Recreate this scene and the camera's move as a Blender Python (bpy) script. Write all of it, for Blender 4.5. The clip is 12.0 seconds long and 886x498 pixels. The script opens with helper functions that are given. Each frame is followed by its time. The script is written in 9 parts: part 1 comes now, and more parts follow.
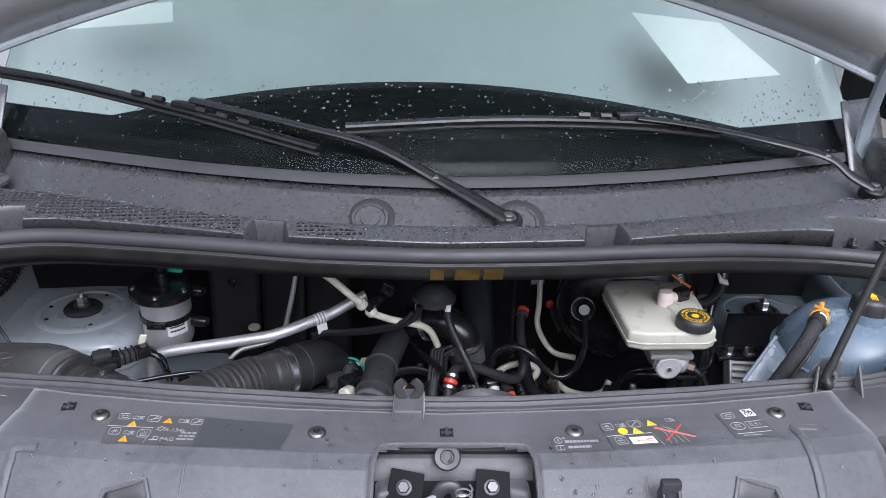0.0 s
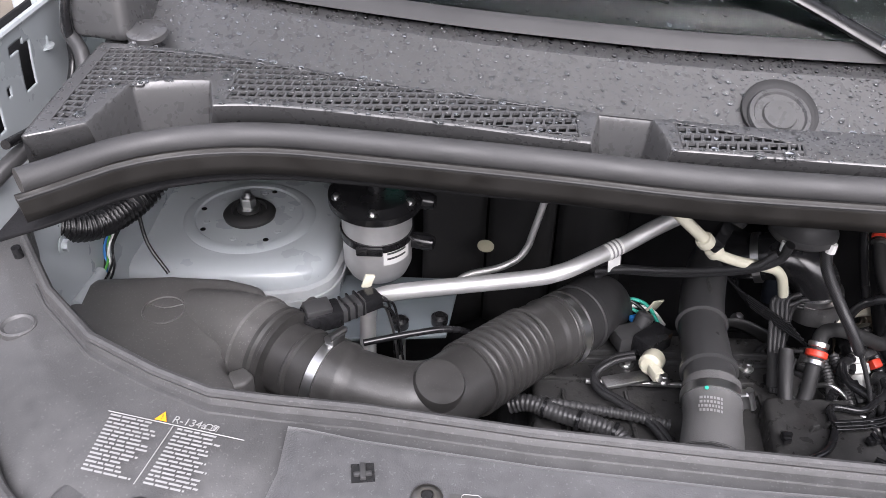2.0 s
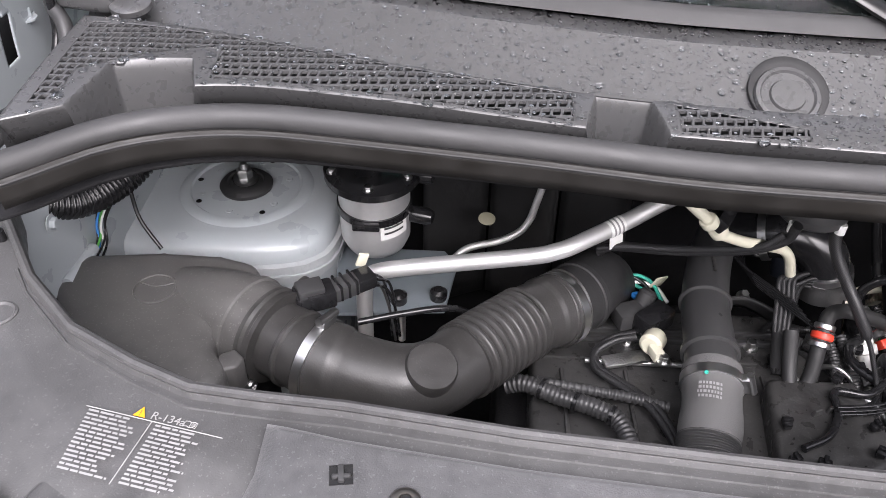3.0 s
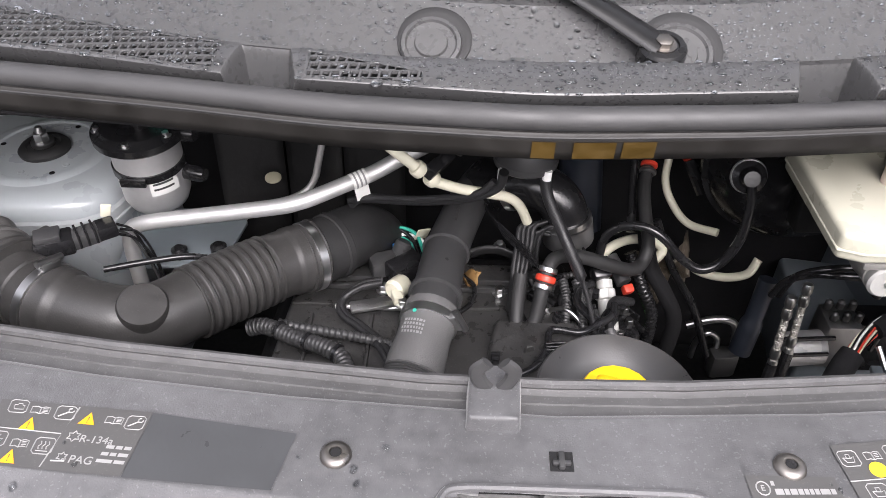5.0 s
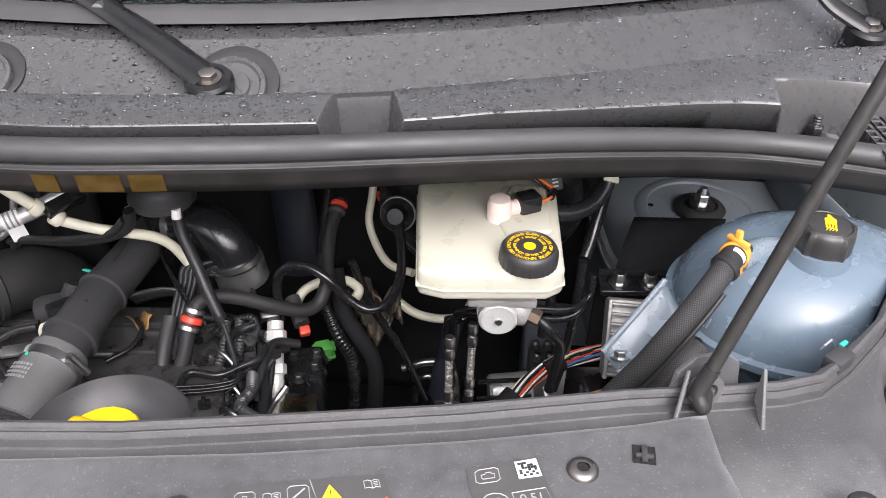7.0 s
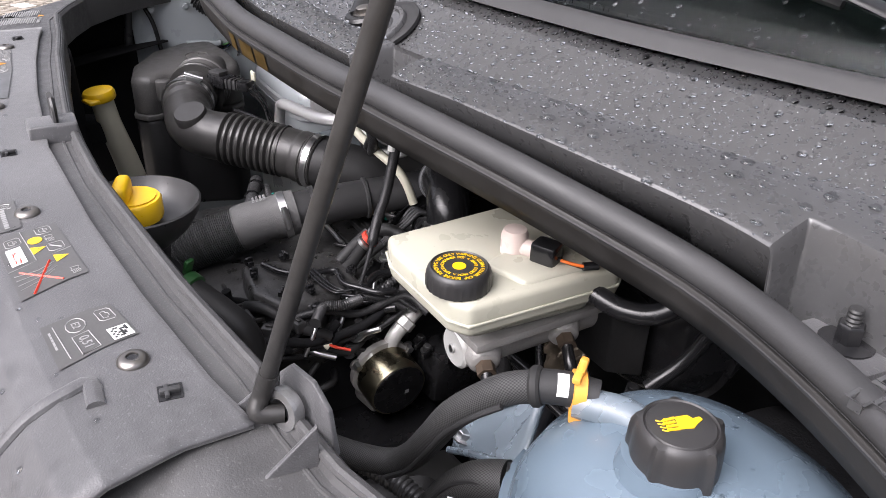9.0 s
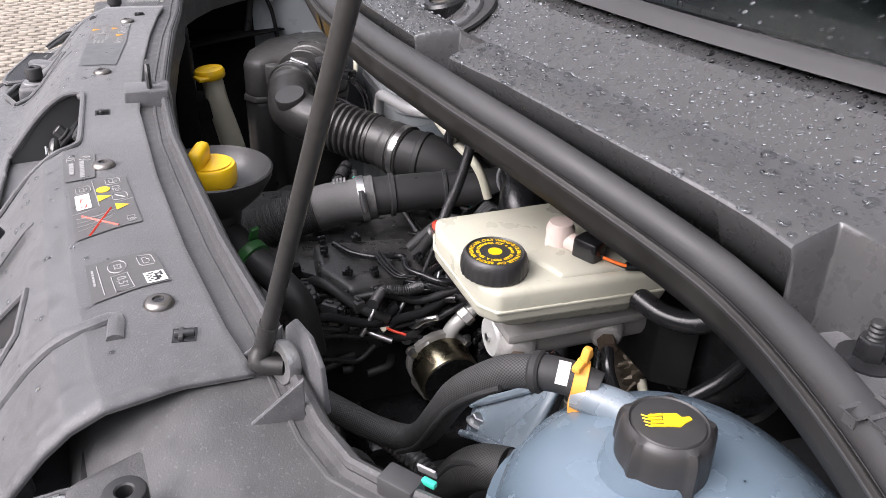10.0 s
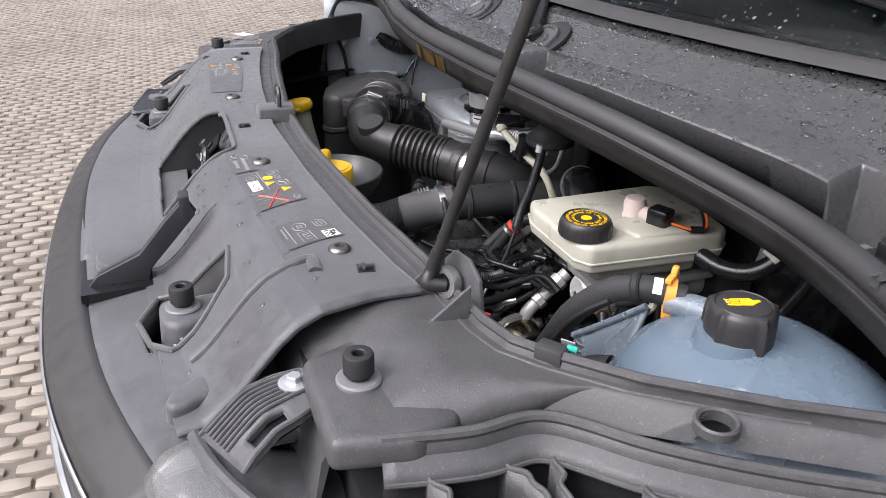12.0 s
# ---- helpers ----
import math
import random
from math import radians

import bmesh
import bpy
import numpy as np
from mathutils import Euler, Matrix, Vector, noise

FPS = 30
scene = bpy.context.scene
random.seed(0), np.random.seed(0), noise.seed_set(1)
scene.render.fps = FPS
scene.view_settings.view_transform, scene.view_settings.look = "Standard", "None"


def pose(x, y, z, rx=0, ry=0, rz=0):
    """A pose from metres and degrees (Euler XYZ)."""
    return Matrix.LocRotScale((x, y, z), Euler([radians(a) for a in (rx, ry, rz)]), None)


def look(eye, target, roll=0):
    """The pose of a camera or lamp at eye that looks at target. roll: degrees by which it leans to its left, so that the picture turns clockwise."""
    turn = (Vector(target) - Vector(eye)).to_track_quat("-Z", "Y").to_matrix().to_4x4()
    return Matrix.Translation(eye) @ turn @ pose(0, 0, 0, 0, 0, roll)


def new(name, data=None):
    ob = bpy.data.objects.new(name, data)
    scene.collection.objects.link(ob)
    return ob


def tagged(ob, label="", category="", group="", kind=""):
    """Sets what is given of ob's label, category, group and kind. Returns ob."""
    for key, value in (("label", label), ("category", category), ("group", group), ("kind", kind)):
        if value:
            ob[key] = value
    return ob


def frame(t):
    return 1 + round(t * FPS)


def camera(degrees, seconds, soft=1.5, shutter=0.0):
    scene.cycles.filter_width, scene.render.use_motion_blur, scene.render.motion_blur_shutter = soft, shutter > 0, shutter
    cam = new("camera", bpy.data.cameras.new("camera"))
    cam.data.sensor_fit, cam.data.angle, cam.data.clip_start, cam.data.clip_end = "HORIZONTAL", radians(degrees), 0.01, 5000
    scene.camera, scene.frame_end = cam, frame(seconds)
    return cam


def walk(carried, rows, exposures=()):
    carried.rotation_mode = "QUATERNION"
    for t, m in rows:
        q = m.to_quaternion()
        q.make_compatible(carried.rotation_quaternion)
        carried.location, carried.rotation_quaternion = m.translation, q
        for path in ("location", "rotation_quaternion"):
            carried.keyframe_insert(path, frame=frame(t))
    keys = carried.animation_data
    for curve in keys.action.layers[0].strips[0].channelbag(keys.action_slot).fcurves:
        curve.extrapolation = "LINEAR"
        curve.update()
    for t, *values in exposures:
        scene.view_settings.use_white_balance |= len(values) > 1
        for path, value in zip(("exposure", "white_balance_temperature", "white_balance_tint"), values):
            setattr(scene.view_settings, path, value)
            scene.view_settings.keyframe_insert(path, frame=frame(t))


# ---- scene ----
cam = camera(57.6, 12.0, soft=0.7)
PATH = [
    (0, (-0.056, 0.046, 1.652), (0.043, 1.873, 0.845), 1.9),
    (0.5, (-0.076, 0.138, 1.63), (0.075, 1.94, 0.777), 2.1),
    (1, (-0.198, 0.277, 1.56), (-0.078, 2.057, 0.657), 2.3),
    (1.5, (-0.37, 0.447, 1.506), (-0.32, 2.167, 0.486), 2.2),
    (2, (-0.432, 0.553, 1.502), (-0.426, 2.182, 0.342), 2.1),
    (2.5, (-0.431, 0.591, 1.518), (-0.454, 2.171, 0.291), 1.7),
    (2.7, (-0.426, 0.594, 1.516), (-0.454, 2.159, 0.271), 1.6),
    (4.3, (-0.209, 0.558, 1.521), (-0.269, 2.093, 0.24), 0.7),
    (4.5, (-0.166, 0.549, 1.524), (-0.231, 2.081, 0.239), 0.5),
    (5, (-0.075, 0.527, 1.518), (-0.119, 2.063, 0.239), 0.6),
    (5.5, (0.023, 0.537, 1.508), (0.008, 2.084, 0.241), 1.0),
    (6, (0.125, 0.549, 1.502), (0.162, 2.11, 0.252), 1.8),
    (6.5, (0.216, 0.55, 1.501), (0.273, 2.131, 0.277), 1.6),
    (6.7, (0.257, 0.544, 1.502), (0.319, 2.136, 0.292), 1.6),
    (8.3, (0.771, 0.666, 1.407), (-0.19, 2.116, 0.42), 2.3),
    (8.5, (0.833, 0.73, 1.392), (-0.307, 2.038, 0.398), 2.4),
    (9, (0.945, 0.871, 1.397), (-0.546, 1.758, 0.401), 1.7),
    (9.5, (0.988, 0.927, 1.388), (-0.606, 1.624, 0.402), 1.7),
    (10, (0.986, 0.933, 1.375), (-0.643, 1.558, 0.396), 2.5),
    (10.5, (0.991, 0.928, 1.374), (-0.65, 1.53, 0.403), 2.1),
    (11, (1.016, 0.912, 1.383), (-0.646, 1.495, 0.435), 1.5),
    (11.5, (1.038, 0.875, 1.359), (-0.643, 1.456, 0.444), 1.5),
    (12, (1.148, 0.774, 1.38), (-0.553, 1.375, 0.516), 1.2),
]
walk(cam, [(t, look(eye, target, roll)) for t, eye, target, roll in PATH], exposures=[(0, 0.55, 5700, 16), (1, 0.9, 6000, 18), (2.5, 1.3, 6350, 18), (4.5, 1.32, 6400, 18), (5.5, 1.28, 6450, 16), (8.5, 1.12, 6350, 18), (10, 1.13, 6400, 18), (11, 1.0, 6350, 18), (11.5, 0.97, 6280, 18), (12, 0.74, 6250, 18)])

# ---- daylight: an overcast sky and a weak wide sun ----
world = bpy.data.worlds.new("overcast")
scene.world = world
world.use_nodes = True
wn, wl = world.node_tree.nodes, world.node_tree.links
sky = wn.new("ShaderNodeTexSky")
sky.sky_type, sky.sun_disc = "NISHITA", False
sky.sun_elevation, sky.sun_rotation = radians(44), radians(168)
sky.air_density, sky.dust_density = 1.0, 4.0
pale = wn.new("ShaderNodeHueSaturation")
pale.inputs["Saturation"].default_value = 0.22
wl.new(sky.outputs[0], pale.inputs["Color"])
# an overcast sky is brighter overhead than near the horizon
way = wn.new("ShaderNodeTexCoord")
height = wn.new("ShaderNodeSeparateXYZ")
wl.new(way.outputs["Generated"], height.inputs[0])
rise = wn.new("ShaderNodeMapRange")
wl.new(height.outputs["Z"], rise.inputs[0])
rise.inputs[1].default_value, rise.inputs[2].default_value = 0.2, 1.0
rise.inputs[3].default_value, rise.inputs[4].default_value = 0.45, 2.0
cloud = wn.new("ShaderNodeVectorMath"); cloud.operation = "SCALE"
wl.new(pale.outputs[0], cloud.inputs[0]); wl.new(rise.outputs[0], cloud.inputs["Scale"])
wl.new(cloud.outputs[0], wn["Background"].inputs[0])
wn["Background"].inputs[1].default_value = 0.15
sun_data = bpy.data.lights.new("sun", "SUN")
sun_data.energy, sun_data.angle, sun_data.color = 1.5, radians(70), (1, 0.98, 0.95)
sun = new("sun", sun_data)
sun.matrix_world = look((0.68, -3.15, 3.2), (0, 0, 0))

from mathutils.bvhtree import BVHTree

# ---- materials ----
def material(name, color, rough=0.5, metal=0.0, var=0.25, scale=30.0, bump=0.05, bscale=250.0, rvar=0.12, coat=0.0, blotch=4.0, spec=0.5, speck=0.0):
    """A surface with stains at a large scale, grain at a small one and a fine relief."""
    m = bpy.data.materials.new(name)
    m.use_nodes = True
    n, l = m.node_tree.nodes, m.node_tree.links
    b = n["Principled BSDF"]
    geo = n.new("ShaderNodeNewGeometry")
    big, small, grain = n.new("ShaderNodeTexNoise"), n.new("ShaderNodeTexNoise"), n.new("ShaderNodeTexNoise")
    for tex, s, d in ((big, blotch, 4), (small, scale, 5), (grain, bscale, 3)):
        tex.inputs["Scale"].default_value, tex.inputs["Detail"].default_value = s, d
        l.new(geo.outputs["Position"], tex.inputs["Vector"])
    mix = n.new("ShaderNodeMath"); mix.operation = "MULTIPLY_ADD"
    l.new(big.outputs[0], mix.inputs[0]); mix.inputs[1].default_value = 0.6; mix.inputs[2].default_value = 0.0
    add = n.new("ShaderNodeMath"); add.operation = "MULTIPLY_ADD"
    l.new(small.outputs[0], add.inputs[0]); add.inputs[1].default_value = 0.4
    l.new(mix.outputs[0], add.inputs[2])
    ramp = n.new("ShaderNodeMapRange")
    l.new(add.outputs[0], ramp.inputs[0])
    ramp.inputs[1].default_value, ramp.inputs[2].default_value = 0.3, 0.7
    ramp.inputs[3].default_value, ramp.inputs[4].default_value = 1 - var, 1 + var
    col = n.new("ShaderNodeVectorMath"); col.operation = "SCALE"
    col.inputs[0].default_value = color[:3]
    if speck:
        # dust grains and dried water spots
        dust = n.new("ShaderNodeTexNoise")
        dust.inputs["Scale"].default_value, dust.inputs["Detail"].default_value = 420.0, 1.0
        l.new(geo.outputs["Position"], dust.inputs["Vector"])
        pick = n.new("ShaderNodeMapRange")
        l.new(dust.outputs[0], pick.inputs[0])
        pick.inputs[1].default_value, pick.inputs[2].default_value = 0.655, 0.70
        pick.inputs[3].default_value, pick.inputs[4].default_value = 0.0, speck * 0.6
        both = n.new("ShaderNodeMath"); both.operation = "ADD"
        l.new(ramp.outputs[0], both.inputs[0]); l.new(pick.outputs[0], both.inputs[1])
        l.new(both.outputs[0], col.inputs["Scale"])
    else:
        l.new(ramp.outputs[0], col.inputs["Scale"])
    l.new(col.outputs[0], b.inputs["Base Color"])
    rr = n.new("ShaderNodeMapRange")
    l.new(small.outputs[0], rr.inputs[0])
    rr.inputs[1].default_value, rr.inputs[2].default_value = 0.3, 0.7
    rr.inputs[3].default_value, rr.inputs[4].default_value = max(0.02, rough - rvar), min(1, rough + rvar)
    l.new(rr.outputs[0], b.inputs["Roughness"])
    b.inputs["Metallic"].default_value = metal
    b.inputs["Coat Weight"].default_value = coat
    b.inputs["Specular IOR Level"].default_value = spec
    if bump:
        bp = n.new("ShaderNodeBump")
        bp.inputs["Strength"].default_value, bp.inputs["Distance"].default_value = bump, 0.002
        l.new(grain.outputs[0], bp.inputs["Height"])
        l.new(bp.outputs[0], b.inputs["Normal"])
    return m


def braided(name, color, scale=420.0, rough=0.7):
    """A woven sleeve: two crossed waves in the relief and the colour."""
    m = material(name, color, rough, var=0.2, bump=0)
    n, l = m.node_tree.nodes, m.node_tree.links
    b = n["Principled BSDF"]
    uv = n.new("ShaderNodeUVMap")
    check = n.new("ShaderNodeTexChecker"); check.inputs["Scale"].default_value = scale
    l.new(uv.outputs[0], check.inputs["Vector"])
    bp = n.new("ShaderNodeBump"); bp.inputs["Strength"].default_value, bp.inputs["Distance"].default_value = 0.9, 0.001
    l.new(check.outputs["Fac"], bp.inputs["Height"]); l.new(bp.outputs[0], b.inputs["Normal"])
    mx = n.new("ShaderNodeMix"); mx.data_type = "RGBA"
    mx.inputs[6].default_value = (*[c * 0.5 for c in color[:3]], 1); mx.inputs[7].default_value = (*[min(1, c * 2.2) for c in color[:3]], 1)
    l.new(check.outputs["Fac"], mx.inputs[0]); l.new(mx.outputs[2], b.inputs["Base Color"])
    return m


def translucent(name, color, through_part, rough=0.35, sss=0.0):
    m = material(name, color, rough, var=0.06, bump=0.02)
    b = m.node_tree.nodes["Principled BSDF"]
    b.inputs["Transmission Weight"].default_value = through_part
    b.inputs["IOR"].default_value = 1.45
    b.inputs["Subsurface Weight"].default_value = sss
    b.inputs["Subsurface Radius"].default_value = (0.02, 0.02, 0.02)
    return m


PLASTIC = material("worn black plastic", (0.074, 0.074, 0.077), 0.47, var=0.42, scale=90, bump=0.2, bscale=700, blotch=7, speck=0.7)
PANEL = material("dusty black panel plastic", (0.064, 0.0635, 0.064), 0.46, var=0.3, scale=90, bump=0.2, bscale=700, blotch=7, speck=0.8)
PLASTIC2 = material("smooth black plastic", (0.038, 0.038, 0.039), 0.38, var=0.2, bump=0.06, bscale=600)
_p = PLASTIC.node_tree.nodes["Principled BSDF"]
_p.inputs["Sheen Weight"].default_value, _p.inputs["Sheen Roughness"].default_value = 0.30, 0.45
COWL = material("weathered black cowl plastic", (0.055, 0.055, 0.056), 0.29, var=0.08, scale=110, bump=0.03, bscale=900, blotch=5, spec=0.9, rvar=0.04, speck=0.5)
AIRBOX = material("dusty black housing plastic", (0.078, 0.076, 0.074), 0.46, var=0.3, scale=60, bump=0.06, bscale=600, speck=0.9)
DUCT = material("satin black duct plastic", (0.034, 0.033, 0.032), 0.4, var=0.25, scale=70, bump=0.08, bscale=500, speck=0.6)
RUBBER = material("black rubber", (0.018, 0.018, 0.0185), 0.6, var=0.2, bump=0.08, bscale=500)
SEALM = material("grey black seal rubber", (0.036, 0.036, 0.037), 0.55, var=0.2, bump=0.08, bscale=400, blotch=8)
FLANGE = material("dark flange strip", (0.011, 0.010, 0.009), 0.6, var=0.3)
STAIN = material("amber stained flange", (0.040, 0.024, 0.005), 0.45, var=0.8, scale=90)
# also the black fill that stands for shade in gaps and recesses
INSUL = material("black insulation and shade fill", (0.011, 0.011, 0.012), 0.9, var=0.4, scale=120, bump=0.3, bscale=400, spec=0.2)
BLACK = material("black paint", (0.012, 0.012, 0.013), 0.24, var=0.2, rvar=0.08)
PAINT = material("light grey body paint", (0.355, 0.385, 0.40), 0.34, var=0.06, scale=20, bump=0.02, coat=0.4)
# darker grey: some brackets, and body paint with its shade put in
PAINTD = material("darker grey paint for brackets and shade", (0.17, 0.195, 0.215), 0.4, var=0.12, scale=20, bump=0.03)
SEALER = material("grey seam sealer", (0.36, 0.38, 0.39), 0.55, var=0.15, bump=0.6, bscale=120)
STEEL = material("zinc plated steel", (0.6, 0.6, 0.6), 0.32, 1.0, var=0.12, bump=0, rvar=0.04)
ALU = material("brushed aluminium", (0.62, 0.62, 0.62), 0.5, 0.72, var=0.08, scale=120, bump=0, rvar=0.03)
CAST = material("cast aluminium", (0.42, 0.42, 0.42), 0.45, 1.0, var=0.25, bump=0.4, bscale=350)
CASTD = material("dark steel", (0.09, 0.09, 0.09), 0.42, 0.8, var=0.25)
RUST = material("bare brown steel", (0.16, 0.12, 0.09), 0.5, 0.7, var=0.4)
YELLOW = material("yellow plastic", (0.86, 0.53, 0.008), 0.38, var=0.06, bump=0.02)
ORANGE = material("orange clip plastic", (0.75, 0.33, 0.05), 0.4, var=0.08)
REDP = material("red plastic", (0.6, 0.05, 0.025), 0.4, var=0.1)
GREEN = material("green plastic", (0.09, 0.38, 0.07), 0.4, var=0.1)
TEAL = material("turquoise plastic", (0.03, 0.4, 0.3), 0.4, var=0.1)
BLUEP = material("blue plastic", (0.03, 0.2, 0.55), 0.4, var=0.1)
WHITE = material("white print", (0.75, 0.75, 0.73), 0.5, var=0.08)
PRINT = material("pale grey print", (0.24, 0.24, 0.24), 0.55, var=0.2)
LABELD = material("dark sticker film", (0.074, 0.074, 0.077), 0.36, var=0.2, bump=0.06, speck=0.4)
_p = LABELD.node_tree.nodes["Principled BSDF"]
_p.inputs["Sheen Weight"].default_value, _p.inputs["Sheen Roughness"].default_value = 0.25, 0.45
TRI = material("orange warning print", (0.85, 0.32, 0.01), 0.45, var=0.05)
CREAM = material("cream nylon tube", (0.62, 0.6, 0.48), 0.4, var=0.08)
RESERV = translucent("cream translucent plastic", (0.43, 0.42, 0.345), 0.0, 0.34, 0.3)
NECK = translucent("pink white plastic", (0.6, 0.5, 0.455), 0.0, 0.35, 0.3)
TANKM = translucent("pale blue translucent plastic", (0.155, 0.208, 0.258), 0.25, 0.24, 0.0)
TANKCLEAR = translucent("clear milky plastic", (0.34, 0.41, 0.47), 0.60, 0.25)
COOLANT = material("blue coolant", (0.03, 0.09, 0.2), 0.15, var=0.1, bump=0)
HOSE = braided("black woven hose sleeve", (0.022, 0.022, 0.022), 900)
SLEEVE = braided("black braided cable sleeve", (0.012, 0.012, 0.013), 800, 0.5)
GREYHOSE = material("grey fabric rubber hose", (0.10, 0.099, 0.098), 0.65, var=0.12, bump=0.35, bscale=900)
GREYHOSE2 = material("dark ribbed rubber hose", (0.045, 0.045, 0.046), 0.6, var=0.15, bump=0.3, bscale=900)
WIPERM = material("wet black wiper metal", (0.009, 0.009, 0.0095), 0.32, var=0.2, bump=0.05, bscale=500, speck=0.5)
CAPBLK = material("ribbed black cap plastic", (0.03, 0.029, 0.029), 0.42, var=0.15, bump=0.05, bscale=700)
BROWN = material("dry brown leaf", (0.3, 0.17, 0.06), 0.7, var=0.3)
GROUNDM = material("wet sand and gravel", (0.135, 0.116, 0.090), 0.65, var=0.35, scale=9, bump=0.6, bscale=90, blotch=0.8)
STONE = material("wet paving stone", (0.285, 0.250, 0.203), 0.6, var=0.25, scale=14, bump=0.45, bscale=110, blotch=0.9)
DASH = material("matt black glass border", (0.004, 0.004, 0.0045), 0.7, var=0.3, spec=0.1)
WATER = material("clear water", (0.9, 0.92, 0.94), 0.02, var=0.0, bump=0, rvar=0)
WATER.node_tree.nodes["Principled BSDF"].inputs["Transmission Weight"].default_value = 1.0
WATER.node_tree.nodes["Principled BSDF"].inputs["IOR"].default_value = 1.33
GLASS = bpy.data.materials.new("tinted windscreen glass")
GLASS.use_nodes = True
_b = GLASS.node_tree.nodes["Principled BSDF"]
_b.inputs["Base Color"].default_value = (0.72, 0.84, 0.80, 1)
_b.inputs["Roughness"].default_value = 0.02
_b.inputs["Transmission Weight"].default_value = 1.0
_b.inputs["IOR"].default_value = 1.18
LENS = bpy.data.materials.new("clear lamp lens")
LENS.use_nodes = True
_b = LENS.node_tree.nodes["Principled BSDF"]
_b.inputs["Base Color"].default_value = (0.9, 0.9, 0.88, 1)
_b.inputs["Roughness"].default_value = 0.05
_b.inputs["Transmission Weight"].default_value = 0.9


# ---- shapes ----
class Geo:
    """Vertices, faces and, for swept shapes, uv pairs."""
    def __init__(self):
        self.v, self.f, self.uv = [], [], {}

    def add(self, v, f, m=None, uv=None):
        k = len(self.v)
        self.v += [tuple(m @ Vector(p)) for p in v] if m is not None else [tuple(p) for p in v]
        for i, face in enumerate(f):
            if uv:
                self.uv[len(self.f)] = uv[i]
            self.f.append([k + j for j in face])
        return self


SET = [Matrix.Identity(4)]


def placed(fn, dx=0.0, dy=0.0, dz=0.0, wide=1.0, *args):
    """Runs a builder with everything it makes moved by (dx, dy, dz) and spread sideways by `wide`."""
    SET[0] = Matrix.Translation((dx, dy, dz)) @ Matrix.Diagonal((wide, 1, 1, 1))
    out = fn(*args)
    SET[0] = Matrix.Identity(4)
    return out


def part(name, g, mat, parent=None, label="", sharp=35, solid=0.0):
    me = bpy.data.meshes.new(name)
    me.from_pydata(g.v, [], g.f)
    me.transform(SET[0])
    if g.uv:
        layer = me.uv_layers.new(name="UVMap")
        for p in me.polygons:
            if p.index in g.uv:
                for li, c in zip(p.loop_indices, g.uv[p.index]):
                    layer.data[li].uv = c
    me.materials.append(mat)
    me.shade_smooth()
    me.set_sharp_from_angle(angle=radians(sharp))
    ob = new(name, me)
    if parent is not None:
        ob.parent = parent
        ob.matrix_parent_inverse = parent.matrix_basis.inverted()
    if label:
        ob["label"] = label
    if solid:
        mod = ob.modifiers.new("thickness", "SOLIDIFY")
        mod.thickness, mod.offset = abs(solid), -1 if solid > 0 else 1
    return ob


def thing(name, label, category, at=(0, 0, 0), group="", kind=""):
    ob = new(name)
    ob.empty_display_size = 0.02
    ob.matrix_basis = Matrix.Translation(SET[0] @ Vector(at))
    return tagged(ob, label, category, group, kind)


def spline(pts, n=10):
    """A smooth line through pts."""
    P = [Vector(p) for p in pts]
    if len(P) < 3:
        return [P[0].lerp(P[-1], i / n) for i in range(n + 1)]
    P = [2 * P[0] - P[1]] + P + [2 * P[-1] - P[-2]]
    out = []
    for i in range(1, len(P) - 2):
        a, b, c, d = P[i - 1:i + 3]
        for k in range(n):
            t = k / n
            out.append(0.5 * ((2 * b) + (c - a) * t + (2 * a - 5 * b + 4 * c - d) * t * t + (3 * b - a - 3 * c + d) * t ** 3))
    out.append(P[-2])
    return out


def tube(pts, r, sides=14, n=10, smooth=True, g=None, flat=1.0, caps=True):
    """A round (or flattened) tube along pts; r is a number or a function of 0..1."""
    g = g or Geo()
    L = spline(pts, n) if smooth else [Vector(p) for p in pts]
    cum = [0.0]
    for a, b in zip(L, L[1:]):
        cum.append(cum[-1] + (b - a).length)
    total = cum[-1] or 1
    up = Vector((0, 0, 1))
    d0 = (L[1] - L[0]).normalized()
    if abs(d0.z) > 0.9:
        up = Vector((0, 1, 0))
    x = d0.cross(up).normalized()
    v, f, uv = [], [], []
    for i, p in enumerate(L):
        d = (L[min(i + 1, len(L) - 1)] - L[max(i - 1, 0)]).normalized()
        x = (x - d * x.dot(d)).normalized()
        y = d.cross(x)
        rad = r(cum[i] / total) if callable(r) else r
        for k in range(sides):
            a = 2 * math.pi * k / sides
            v.append(p + x * (rad * math.cos(a)) + y * (rad * flat * math.sin(a)))
    for i in range(len(L) - 1):
        for k in range(sides):
            k2 = (k + 1) % sides
            f.append((i * sides + k, i * sides + k2, (i + 1) * sides + k2, (i + 1) * sides + k))
            rr = r(cum[i] / total) if callable(r) else r
            u0, u1 = 6.28 * rr * k / sides, 6.28 * rr * (k + 1) / sides
            uv.append(((u0, cum[i]), (u1, cum[i]), (u1, cum[i + 1]), (u0, cum[i + 1])))
    if caps:
        f.append(tuple(range(sides))[::-1]); uv.append([(0, 0)] * sides)
        k = (len(L) - 1) * sides
        f.append(tuple(range(k, k + sides))); uv.append([(0, 0)] * sides)
    return g.add(v, f, None, uv)


def axis(at, d, roll=0.0):
    """A pose at `at` whose z axis points along d."""
    return Matrix.Translation(at) @ Vector(d).to_track_quat("Z", "Y").to_matrix().to_4x4() @ Matrix.Rotation(radians(roll), 4, "Z")


